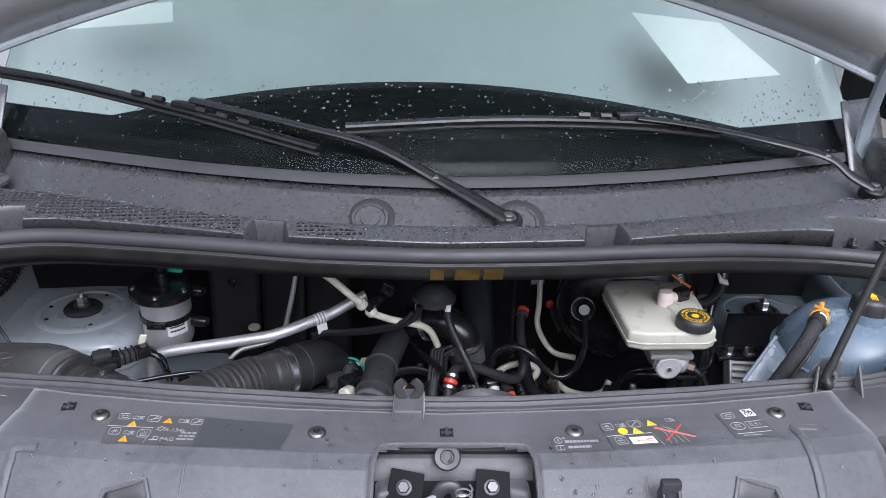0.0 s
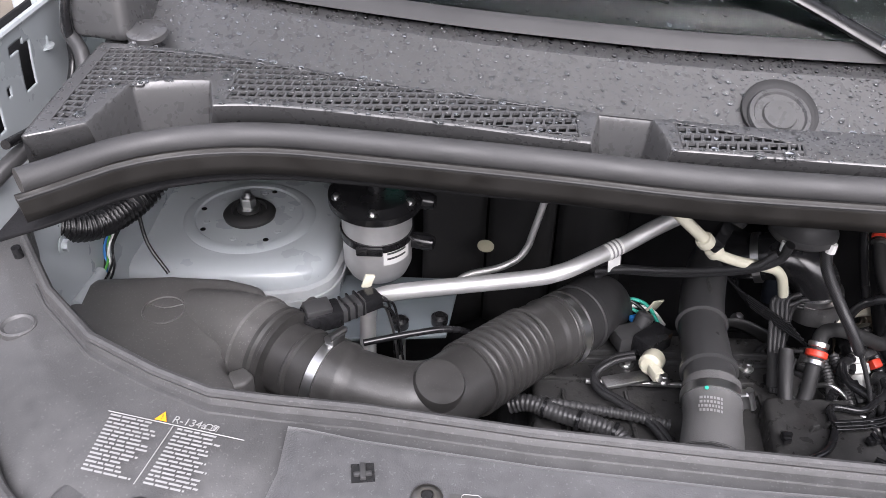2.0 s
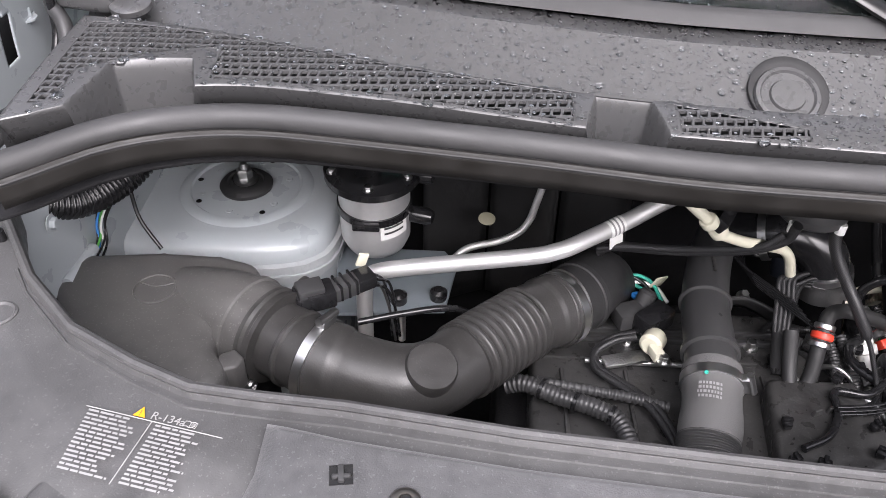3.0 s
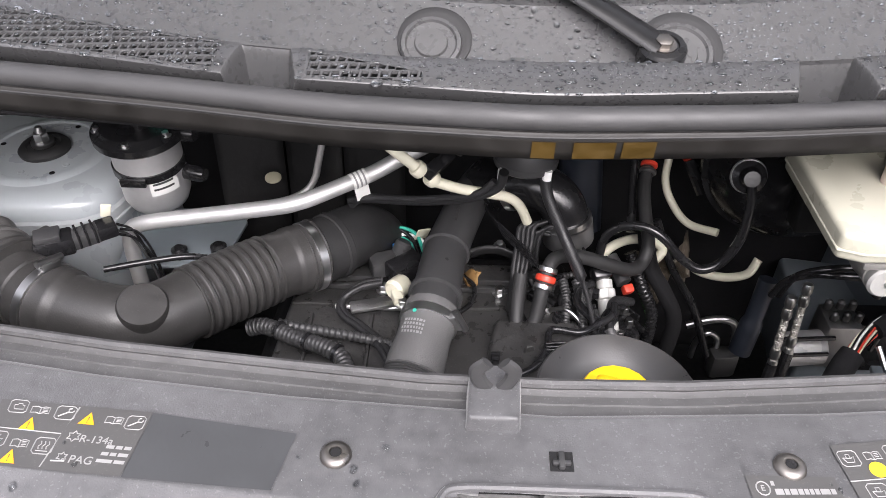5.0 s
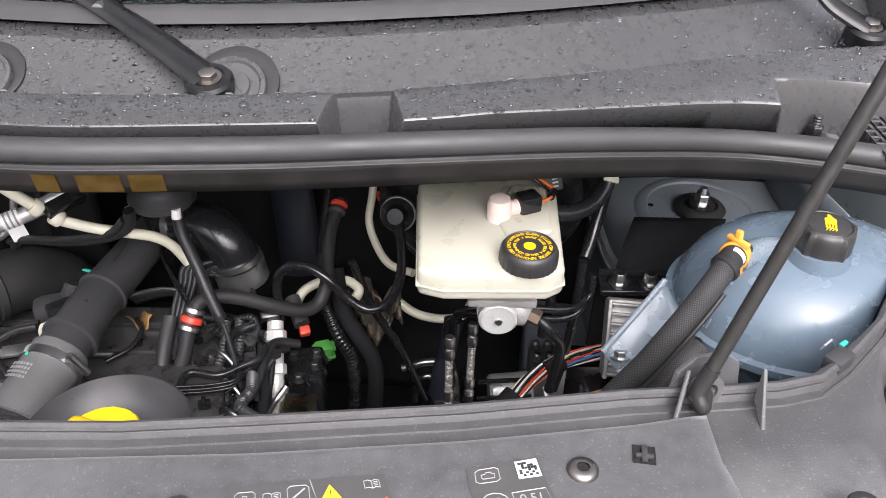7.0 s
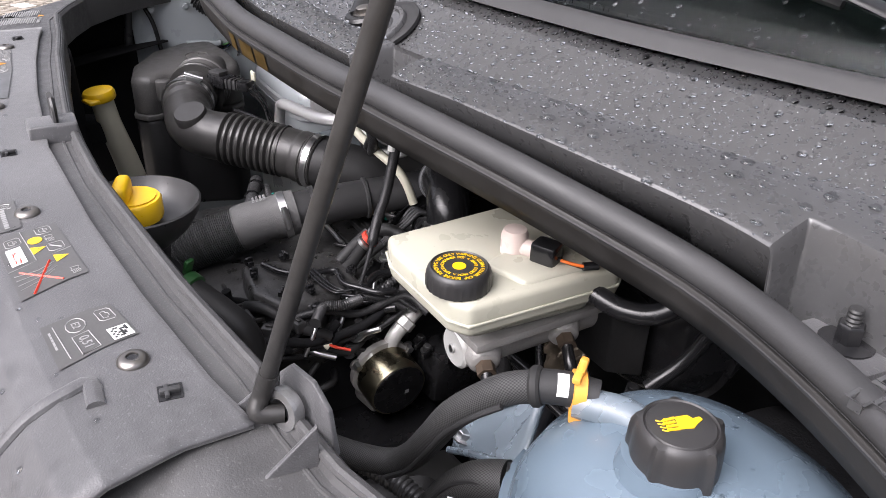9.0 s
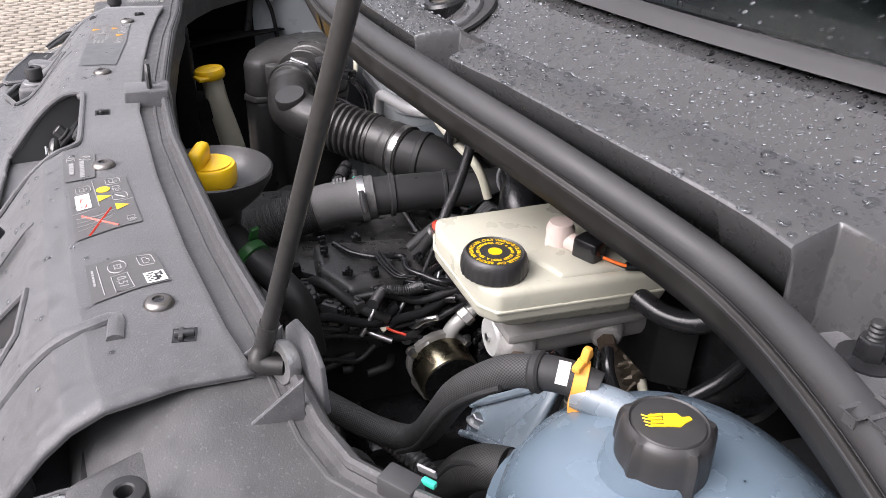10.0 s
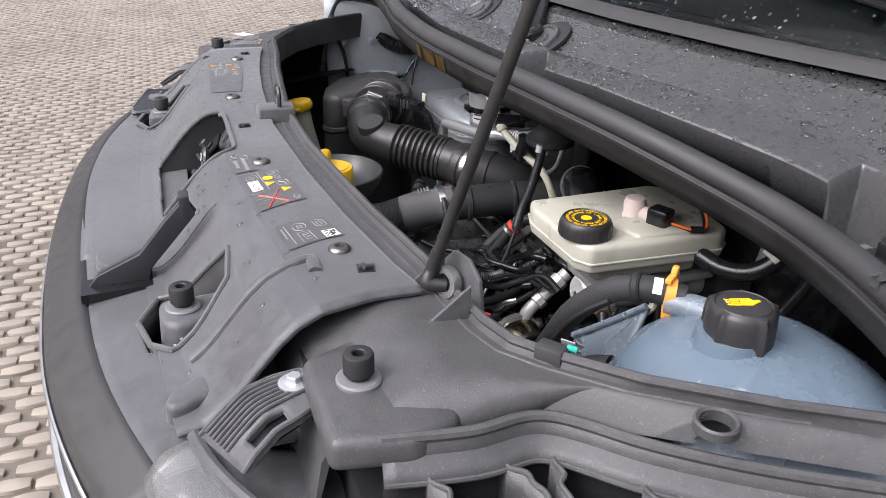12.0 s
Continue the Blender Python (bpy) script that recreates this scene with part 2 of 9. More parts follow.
def lathe(profile, m=None, sides=28, g=None, wobble=None, caps=True):
    """Turns (radius, height) pairs round z. wobble(angle, i) scales the radius."""
    g = g or Geo()
    v, f = [], []
    for i, (r, z) in enumerate(profile):
        for k in range(sides):
            a = 2 * math.pi * k / sides
            s = wobble(a, i) if wobble else 1
            v.append((r * s * math.cos(a), r * s * math.sin(a), z))
    for i in range(len(profile) - 1):
        for k in range(sides):
            k2 = (k + 1) % sides
            f.append((i * sides + k, i * sides + k2, (i + 1) * sides + k2, (i + 1) * sides + k))
    if caps:
        f.append(tuple(range(sides))[::-1])
        k = (len(profile) - 1) * sides
        f.append(tuple(range(k, k + sides)))
    return g.add(v, f, m)


def box(size, m=None, bevel=0.003, seg=2, g=None, taper=1.0):
    """A box with rounded edges, centred on its base."""
    g = g or Geo()
    bm = bmesh.new()
    bmesh.ops.create_cube(bm, size=1)
    for v in bm.verts:
        t = taper if v.co.z > 0 else 1
        v.co = (v.co.x * size[0] * t, v.co.y * size[1] * t, (v.co.z + 0.5) * size[2])
    if bevel:
        bmesh.ops.bevel(bm, geom=bm.edges[:], offset=bevel, segments=seg, affect="EDGES", profile=0.5)
    bm.verts.ensure_lookup_table()
    vs = [tuple(v.co) for v in bm.verts]
    fs = [[v.index for v in f.verts] for f in bm.faces]
    bm.free()
    return g.add(vs, fs, m)


def slab(poly, z0, z1, bevel=0.0, g=None, m=None, top=1.0):
    """An upright prism over a plan polygon, with an edge rounded by `bevel`."""
    g = g or Geo()
    bm = bmesh.new()
    c = Vector((sum(p[0] for p in poly) / len(poly), sum(p[1] for p in poly) / len(poly)))
    lo = [bm.verts.new((p[0], p[1], z0)) for p in poly]
    hi = [bm.verts.new((c.x + (p[0] - c.x) * top, c.y + (p[1] - c.y) * top, z1)) for p in poly]
    n = len(poly)
    bm.faces.new(lo[::-1]); ft = bm.faces.new(hi)
    for i in range(n):
        bm.faces.new((lo[i], lo[(i + 1) % n], hi[(i + 1) % n], hi[i]))
    bmesh.ops.recalc_face_normals(bm, faces=bm.faces[:])
    if bevel:
        bmesh.ops.bevel(bm, geom=[e for e in bm.edges], offset=bevel, segments=3, affect="EDGES", profile=0.5)
    bm.verts.index_update()
    vs = [tuple(v.co) for v in bm.verts]
    fs = [[v.index for v in f.verts] for f in bm.faces]
    bm.free()
    return g.add(vs, fs, m)


def grid(fn, us, vs, keep=None, g=None):
    """A sheet fn(u, v) over two lists of values; keep(u, v) drops cells."""
    g = g or Geo()
    v = [fn(a, b) for a in us for b in vs]
    f, nv = [], len(vs)
    for i in range(len(us) - 1):
        for j in range(nv - 1):
            if keep and not keep((us[i] + us[i + 1]) / 2, (vs[j] + vs[j + 1]) / 2):
                continue
            f.append((i * nv + j, (i + 1) * nv + j, (i + 1) * nv + j + 1, i * nv + j + 1))
    return g.add(v, f)


def span(a, b, n):
    return [a + (b - a) * i / n for i in range(n + 1)]


def lerp_table(x, table):
    """Piecewise smooth value from (x, value) pairs."""
    if x <= table[0][0]:
        return table[0][1]
    for (x0, y0), (x1, y1) in zip(table, table[1:]):
        if x <= x1:
            t = (x - x0) / (x1 - x0)
            return y0 + (y1 - y0) * t
    return table[-1][1]


def hexbolt(r, h, m, g=None, washer=1.5):
    g = g or Geo()
    lathe([(r * washer, 0), (r * washer, 0.15 * h), (r * 1.02, 0.22 * h)], m, 18, g)
    lathe([(r, 0.2 * h), (r, 0.9 * h), (r * 0.85, h)], m, 6, g)
    return g


def clamp_band(at, d, r, width, parent, label="shiny steel hose clamp", screw=None):
    """A worm-drive band round a hose, with its screw housing."""
    m = axis(at, d)
    ob = part("clamp_band", lathe([(r, -width / 2), (r + 0.0016, -width / 2), (r + 0.0016, width / 2), (r, width / 2)], m, 32), STEEL, parent, label)
    if screw is not None:
        a = radians(screw)
        g = box((0.013, 0.026, 0.011), m @ Matrix.Rotation(a, 4, "Z") @ pose(r + 0.001, 0, -0.0055), 0.002)
        lathe([(0.0045, 0), (0.0045, 0.034)], m @ Matrix.Rotation(a, 4, "Z") @ pose(r + 0.008, -0.017, 0, -90), 10, g)
        part("clamp_screw", g, STEEL, parent)
    return ob


def lettering(text, size, m, mat, parent, name="lettering", label=""):
    """Printed words as a thin mesh."""
    cu = bpy.data.curves.new(name, "FONT")
    cu.body, cu.size, cu.align_x, cu.align_y, cu.extrude = text, size, "CENTER", "CENTER", 0.00015
    tmp = bpy.data.objects.new("tmp", cu)
    scene.collection.objects.link(tmp)
    me = bpy.data.meshes.new_from_object(tmp.evaluated_get(bpy.context.evaluated_depsgraph_get()))
    bpy.data.objects.remove(tmp)
    me.materials.clear(); me.materials.append(mat)
    ob = new(name, me)
    me.transform(SET[0] @ m)
    if parent is not None:
        ob.parent = parent
        ob.matrix_parent_inverse = parent.matrix_basis.inverted()
    if label:
        ob["label"] = label
    return ob


# ---- ground ----
def build_ground():
    def fn(x, y):
        return (x, y, 0.006 * noise.noise((x * 0.4, y * 0.4, 0)) - 0.0135)
    r = [-400, -120, -40, -16] + span(-12, 8, 40) + [14, 40, 120, 400]
    tagged(part("ground", grid(fn, r, r), GROUNDM), "wet sandy ground between grey-brown paving stones", "ground", kind="structure")


# ---- front end: rear edge of the bay, cover, bumper ----
YR = [(0, 0.936), (0.2, 0.947), (0.35, 0.962), (0.48, 0.981), (0.6, 0.993), (0.65, 1.015), (0.715, 1.052), (0.775, 1.112), (0.83, 1.19), (0.88, 1.28)]
RIM = [(0, 0.936), (0.1, 0.938), (0.2, 0.947), (0.35, 0.962), (0.48, 0.981), (0.55, 0.987), (0.6, 0.993), (0.65, 1.015), (0.715, 1.052), (0.775, 1.112), (0.83, 1.19), (0.88, 1.29)]
FRO = [(0, 0.842, 1.012), (0.1, 0.842, 1.012), (0.2, 0.842, 1.012), (0.35, 0.845, 1.012), (0.485, 0.85, 1.008), (0.56, 0.852, 0.998), (0.62, 0.853, 0.994), (0.675, 0.862, 0.992), (0.74, 0.915, 1.0), (0.788, 1.0, 1.012), (0.838, 1.10, 1.016), (0.9, 1.2, 1.016)]


RIMR = RIM[:7] + [(0.635, 1.003), (0.665, 1.026), (0.717, 1.075), (0.774, 1.155), (0.82, 1.235)]
FROR = FRO[:6] + [(0.62, 0.853, 0.994), (0.672, 0.852, 0.992), (0.688, 0.925, 0.998), (0.690, 0.995, 1.004), (0.745, 1.065, 1.010), (0.83, 1.192, 1.012)]


def rim_at(s):
    """Plan of the crossmember at s in -1..1: rear edge and front edge."""
    rim, fro = (RIMR, FROR) if s >= 0 else (RIM, FRO)
    k = abs(s) * (len(rim) - 1)
    i = min(int(k), len(rim) - 2)
    t = k - i
    sg = 1 if s >= 0 else -1
    r = [rim[i][j] + (rim[i + 1][j] - rim[i][j]) * t for j in range(2)]
    f = [fro[i][j] + (fro[i + 1][j] - fro[i][j]) * t for j in range(3)]
    return sg * r[0], r[1], sg * f[0], f[1], f[2]


def build_crossmember():
    top = thing("front_crossmember", "black plastic front panel edging the open engine bay", "panel")
    us = sorted(set(span(-1, 1, 220) + span(0.78, 0.96, 72)))
    prof = [(-0.004, 0.985), (-0.004, 1.036), (-0.001, 1.040), (0.004, 1.040), (0.007, 1.036), (0.0095, 1.031)]

    def fn(u, v):
        xr, yr, xf, yf, zf = rim_at(u)
        d = Vector((xf - xr, yf - yr)).normalized()
        if v < 6:
            o, z = prof[int(v)]
            return (xr + d.x * o, yr + d.y * o, z)
        if v > 12.5:
            k = (v - 12) * (1 if abs(u) < 0.6 else 0.02)
            out = Vector((0.02 * (1 if u > 0 else -1) * min(1, abs(u) * 1.4), -0.03))
            return (xf + out.x * (k / 2), yf + out.y * (k / 2), zf - 0.012 * k * k * 2)
        t = (v - 5) / 7
        z = 1.031 + (zf - 1.031) * max(0, (t - 0.35) / 0.65) ** 1.6
        return (xr + (xf - xr) * t + d.x * 0.0095 * (1 - t), yr + (yf - yr) * t + d.y * 0.0095 * (1 - t), z)
    rows = [0, 1, 2, 3, 4, 5] + span(5.5, 12, 40) + [13, 14]

    def solid_at(u, v):
        p = fn(u, v)
        return (p[0] - 0.766) ** 2 + (p[1] - 1.100) ** 2 > 0.0125 ** 2
    part("panel_skin", grid(fn, us, rows, solid_at), PANEL, top)
    # bead of the lip along the bay
    rim = [fn(u, 3) for u in us]
    part("edge_lip", tube([(p[0], p[1], p[2] - 0.001) for p in rim], 0.0042, 8, 2), PANEL, top)
    # a second, lower step seen along the edge
    part("edge_step", tube([(p[0], p[1] - 0.013, 1.0305) for p in rim[16:-16]], 0.0022, 6, 2), PANEL, top)
    # stiffening ribs below the outer wings
    for sg in (-1, 1):
        FP = [(0.70, 0.882), (0.745, 0.925), (0.79, 1.005), (0.838, 1.10), (0.885, 1.19)] if sg < 0 else [(0.690, 0.875), (0.700, 0.94), (0.700, 1.0), (0.755, 1.06), (0.80, 1.12), (0.845, 1.195)]
        P = spline([(a, b, 0) for a, b in FP], 6)

        def outer(i, o, z):
            d = (P[min(i + 1, len(P) - 1)] - P[max(i - 1, 0)]).normalized()
            return (sg * (P[i].x + d.y * o), P[i].y - d.x * o, z)
        ids = list(range(len(P)))
        part("shelf", grid(lambda i, k: outer(int(i), (0.0, 0.003, 0.012, 0.020)[int(k)], (1.012, 0.996, 0.990, 0.984)[int(k)]), ids, [0, 1, 2, 3]), PANEL, top, solid=0.003)
        # black sheets added behind the webs to stand for the shade there
        part("gap_shade_floor", grid(lambda i, k: outer(int(i), (-0.06, 0.06, 0.16)[int(k)], (0.91, 0.90, 0.885)[int(k)]), ids, [0, 1, 2]), INSUL, top, solid=0.003)
        part("gap_shade_wall", grid(lambda i, k: outer(int(i), 0.010, 0.986 - 0.085 * k), ids, [0, 1]), INSUL, top, solid=0.003)
        for i in (3, 8, 13, 18, 23):
            if i >= len(P):
                continue
            part("web", grid(lambda o, k: outer(min(i + int(3 * o), len(P) - 1), 0.012 + 0.055 * o, 0.986 - 0.014 * o * o - 0.055 * k * (1 - 0.3 * o)), span(0, 1, 6), [0, 0.5, 1]), PANEL, top, solid=0.003)
            part("web_rim", tube([outer(min(i + int(3 * o), len(P) - 1), 0.012 + 0.055 * o, 0.987 - 0.014 * o * o) for o in span(0, 1, 6)], 0.0024, 8, 3), PANEL, top)
        part("outer_strip", grid(lambda i, k: outer(int(i), 0.062 + 0.012 * k, 0.972 - 0.006 * k), ids, [0, 1]), PANEL, top, solid=0.004)
        part("rib", tube([outer(i, 0.020, 0.985) for i in ids], 0.0026, 8, 2), PANEL, top)
        part("rib", tube([outer(i, 0.001, 1.011) for i in ids], 0.0046, 8, 2), PANEL, top)
        # raised platform with the rubber stop
        part("platform", slab([(sg * a, b) for a, b in ((0.576, 0.836), (0.692, 0.836), (0.704, 0.90), (0.690, 0.940), (0.610, 0.948), (0.545, 0.905))][::sg], 0.989, 1.0155, 0.008, top=0.955), PANEL, top)
        # black block added to stand for the shade under the platform
        part("gap_shade_block", slab([(sg * a, b) for a, b in ((0.56, 0.858), (0.70, 0.858), (0.74, 0.93), (0.70, 0.96), (0.57, 0.94))][::sg], 0.86, 0.955, 0.004), INSUL, top)
    # hole in the wing
    part("hole_rim", lathe([(0.0125, -0.006), (0.0165, -0.004), (0.0165, 0.003), (0.0150, 0.0045), (0.0125, 0.003), (0.0125, -0.006)], pose(0.766, 1.100, 1.0285), 32, caps=False), PANEL, top)
    part("hole_rim", lathe([(0.011, -0.002), (0.0155, -0.002), (0.0155, 0.0035), (0.0135, 0.0045), (0.011, 0.002)], pose(-0.787, 1.068, 1.0285), 24), PANEL, top)
    part("hole_floor", lathe([(0.0115, 0), (0.0115, 0.0012)], pose(-0.787, 1.068, 1.0285), 20), BLACK, top)
    return top


def rubber_stop(at, group="rubber hood stops"):
    t = thing("rubber_stop", "black round rubber bonnet stop on its stud", "rubber stop", at, group)
    m = Matrix.Translation(at)
    part("washer", lathe([(0.0185, 0), (0.0185, 0.0025), (0.017, 0.004), (0.009, 0.0045)], m, 28), WASHM, t, "pale grey washer")
    part("stud", lathe([(0.0095, 0.003), (0.0095, 0.010)], m, 16), RUBBER, t)
    part("rubber_cap", lathe([(0.0110, 0.0075), (0.0124, 0.009), (0.0124, 0.0235), (0.0115, 0.0255), (0.0105, 0.026), (0.0058, 0.026), (0.0048, 0.025), (0.0045, 0.016)], m, 30), RUBBER, t)
    return t


COVER = [(0, 1.0375), (0.25, 1.038), (0.42, 1.036), (0.52, 1.027), (0.60, 1.013), (0.68, 0.994), (0.76, 0.974), (0.83, 0.959), (0.90, 0.949), (1.0, 0.945)]


def cover_at(x, v):
    """The cover plate's surface: v runs from its rear edge (0) to the bumper (1)."""
    yb = lerp_table(abs(x), YR) - 0.034
    if abs(x) > 0.47:
        yb = lerp_table(abs(x), [(0.47, 0.945), (0.53, 0.958)])
    yf = 0.705 + 0.10 * x * x
    y = yb + (yf - yb) * v
    k = x * (1 + 0.10 * max(0, v - 0.2) * (1 - 0.5 * v))
    return Vector((k, y, lerp_table(v, COVER)))


def cover_v(x, y):
    lo, hi = 0.0, 1.0
    for _ in range(30):
        mid = (lo + hi) / 2
        if cover_at(x, mid).y > y:
            lo = mid
        else:
            hi = mid
    return lo


def on_cover(x, y, lift=0.0):
    p = cover_at(x, cover_v(x, y))
    a, b = cover_at(x, max(0, cover_v(x, y) - 0.02)), cover_at(x, cover_v(x, y) + 0.02)
    n = (b - a).cross(Vector((1, 0, 0))).normalized()
    if n.z < 0:
        n = -n
    return p + n * lift, n


WASHM = material("pale grey washer", (0.16, 0.16, 0.163), 0.5, var=0.15)
POCKET = [(0.318, 0.724), (0.366, 0.704), (0.411, 0.715), (0.427, 0.735), (0.414, 0.765), (0.396, 0.796), (0.35, 0.802)]


def inside(poly, x, y):
    """Whether a plan polygon holds a place."""
    hit = False
    for (x0, y0), (x1, y1) in zip(poly, poly[1:] + poly[:1]):
        if (y0 > y) != (y1 > y) and x < x0 + (x1 - x0) * (y - y0) / (y1 - y0):
            hit = not hit
    return hit


def build_cover():
    c = thing("radiator_cover", "black plastic radiator cover plate with warning stickers", "cover panel")
    us = sorted(set(span(-0.535, 0.535, 76) + [-0.087, 0.104] + span(-0.425, -0.30, 56) + span(0.30, 0.425, 56)))
    vs = sorted(set(span(0, 0.4, 18) + span(0.4, 1, 90)))

    def keep(u, v):
        p = cover_at(u, v)
        if inside(POCKET, abs(p.x), p.y):
            return False
        return not (-0.087 < u < 0.104 and 0.735 < p.y < 0.838 - 0.012 * max(0, abs(u - 0.008) / 0.09) ** 8)
    part("plate", grid(lambda u, v: cover_at(u, v), us, vs, keep), PLASTIC, c, solid=-0.0045)
    # raised border of the latch opening
    edge = []
    for x, y in ((-0.087, 0.74), (-0.087, 0.78), (-0.086, 0.81), (-0.081, 0.83), (-0.07, 0.837), (-0.03, 0.838), (0.01, 0.838), (0.05, 0.838), (0.087, 0.837), (0.098, 0.83), (0.103, 0.81), (0.104, 0.78), (0.104, 0.74)):
        edge.append(on_cover(x, y, 0.0005)[0])
    part("opening_border", tube(edge, 0.0032, 8, 4), PLASTIC, c)
    # pressed channels running over the shoulder
    for x0, x1, y0, y1 in ((-0.50, -0.475, 0.842, 0.74), (0.44, 0.466, 0.872, 0.752), (-0.30, -0.25, 0.815, 0.72), (0.23, 0.29, 0.80, 0.72)):
        a = [on_cover(x0, y, 0.0)[0] for y in span(y1, y0, 8)]
        b = [on_cover(x1, y, 0.0)[0] for y in span(y0, y1, 8)] if y0 > 0.82 else []
        line = a + ([on_cover(x1, y0, 0)[0]] if b else [])
        part("pressed_ridge", tube(line, 0.0065 if y0 > 0.82 else 0.002, 10, 3, flat=0.7), PLASTIC, c)
    return c


def bumper_y(x):
    return 0.585 + 0.19 * x * x + 0.28 * max(0, abs(x) - 0.28) ** 2 + 0.6 * max(0, abs(x) - 0.62) ** 2


def build_bumper():
    b = thing("front_bumper", "grey plastic bumper top with a darker painted outer band", "bumper")
    xs = span(-0.93, 0.93, 90)
    ledge = [(0.19, 0.949), (0.13, 0.945), (0.10, 0.9415), (0.075, 0.938), (0.052, 0.9345), (0.046, 0.931)]
    band = [(0.047, 0.9325), (0.036, 0.928), (0.020, 0.919), (0.007, 0.909), (-0.001, 0.90), (-0.004, 0.885)]
    face = [(-0.004, 0.878), (-0.006, 0.80), (-0.004, 0.66), (0.0, 0.52), (0.02, 0.40), (0.06, 0.28), (0.20, 0.24)]

    def sheet(prof, most):
        return grid(lambda u, v: (u, bumper_y(u) + prof[int(v)][0] + 0.004 * math.sin(u * 9) * (1 if prof[int(v)][1] > 0.93 else 0), prof[int(v)][1] - 0.05 * max(0, abs(u) - 0.5)), xs, list(range(len(prof))), lambda u, v: abs(u) < most)
    def ledge_top(u, o):
        z = lerp_table(-o, [(-a, h) for a, h in ledge])
        return (u, bumper_y(u) + o + (0.004 * math.sin(u * 9) if o < 0.15 else 0), z - 0.05 * max(0, abs(u) - 0.5))
    lx = sorted(set(span(-0.585, 0.585, 70) + span(-0.43, -0.31, 48) + span(0.31, 0.43, 48)))
    part("grille_ledge", grid(ledge_top, lx, [-o for o in sorted(-q for q in span(0.055, 0.19, 54) + [0.046, 0.049])], lambda u, o: not inside(POCKET, abs(u), bumper_y(u) + o)), PLASTIC, b, "grey plastic ledge", solid=-0.004)
    part("painted_band", sheet(band, 0.60), BUMPM, b, "dark grey painted band", solid=-0.003)
    part("bumper_face", sheet(face, 0.62), PLASTIC2, b, solid=-0.004)
    part("chrome_strip", tube([(u, bumper_y(u) - 0.006, 0.881 - 0.05 * max(0, abs(u) - 0.5)) for u in xs if abs(u) < 0.61], 0.003, 8, 1), STEEL, b, "thin bright trim strip")
    part("chrome_strip", tube([(u, bumper_y(u) - 0.008, 0.80) for u in xs if abs(u) < 0.62], 0.007, 8, 1), STEEL, b, "thin bright trim strip")
    # raised flat area in front of the latch
    part("step_plate", grid(lambda u, v: (u, bumper_y(u) + 0.045 + 0.10 * v, 0.9315 + 0.012 * v + 0.002 * (1 - (2 * v - 1) ** 4)), span(-0.20, 0.16, 16), span(0, 1, 10)), PLASTIC, b, solid=0.006)
    return b


BUMPM = material("dark grey bumper plastic", (0.035, 0.034, 0.033), 0.5, var=0.25, scale=60, bump=0.1)

# ---- scuttle: seal, flange, cowl, windscreen ----
SEAL = [(-0.80, 1.105), (-0.785, 1.135), (-0.762, 1.166), (-0.725, 1.199), (-0.68, 1.219), (-0.60, 1.231), (-0.48, 1.213), (-0.335, 1.190), (-0.2, 1.164), (0, 1.147), (0.2, 1.164), (0.35, 1.189), (0.45, 1.215), (0.55, 1.246), (0.63, 1.268), (0.70, 1.262), (0.78, 1.244), (0.86, 1.215)]
LEDGE0 = [(-0.80, 1.165), (-0.77, 1.192), (-0.72, 1.224), (-0.66, 1.245), (-0.6, 1.250), (-0.45, 1.226), (-0.3, 1.193), (0, 1.166), (0.3, 1.191), (0.45, 1.229), (0.55, 1.254), (0.63, 1.274), (0.70, 1.274), (0.78, 1.262), (0.84, 1.24)]
LEDGE1 = [(-0.80, 1.378), (-0.65, 1.342), (-0.48, 1.286), (-0.3, 1.239), (-0.15, 1.219), (0, 1.213), (0.15, 1.219), (0.3, 1.239), (0.48, 1.286), (0.65, 1.342), (0.84, 1.39)]
WBASE = [(-0.9, 1.56), (-0.77, 1.505), (-0.55, 1.430), (-0.4, 1.384), (-0.2, 1.343), (0, 1.325), (0.2, 1.343), (0.4, 1.384), (0.55, 1.430), (0.77, 1.505), (0.9, 1.56)]
SEALZ = [(-0.86, 1.1427), (0, 1.153), (0.25, 1.150), (0.35, 1.147), (0.45, 1.139), (0.55, 1.125), (0.63, 1.114), (0.70, 1.112), (0.86, 1.110)]
ZL = 1.175


def soft(x, table):
    """The table's value, smoothed."""
    return sum(lerp_table(x + d, table) * w for d, w in ((-0.05, 1), (-0.025, 2), (0, 3), (0.025, 2), (0.05, 1))) / 9


def build_seal():
    s = thing("bonnet_seal", "grey-black rubber bulb seal along the scuttle", "rubber seal")
    xs = span(-0.79, 0.85, 82)
    line = [(x, soft(x, SEAL), soft(x, SEALZ)) for x in xs]
    part("bulb", tube(line, 0.0118, 18, 1), SEALM, s)
    part("lower_bead", tube([(x, y - 0.0105, z - 0.011) for x, y, z in line], 0.0042, 8, 1), SEALM, s)

    def strip(x, v):
        return (x, soft(x, SEAL) - 0.012 + 0.006 * v, soft(x, SEALZ) - 0.006 - 0.030 * v)
    part("flange", grid(strip, xs, span(0, 1, 3)), FLANGE, s, "dark metal flange", solid=0.003)
    for x0, x1 in ((-0.015, 0.006), (0.022, 0.060), (0.066, 0.096)):
        part("stain", grid(lambda x, v: (x, strip(x, v)[1] - 0.0045, strip(x, v)[2]), span(x0, x1, 6), span(0.3, 0.95, 2)), STAIN, s, "amber stained patch")
    return s


POCKETS = [(-0.752, -0.652, 0.052), (-0.300, -0.232, 0.042), (0.226, 0.300, 0.045), (0.672, 0.90, 0.042)]
GRILLES = [(-0.785, -0.302), (-0.226, -0.115)]


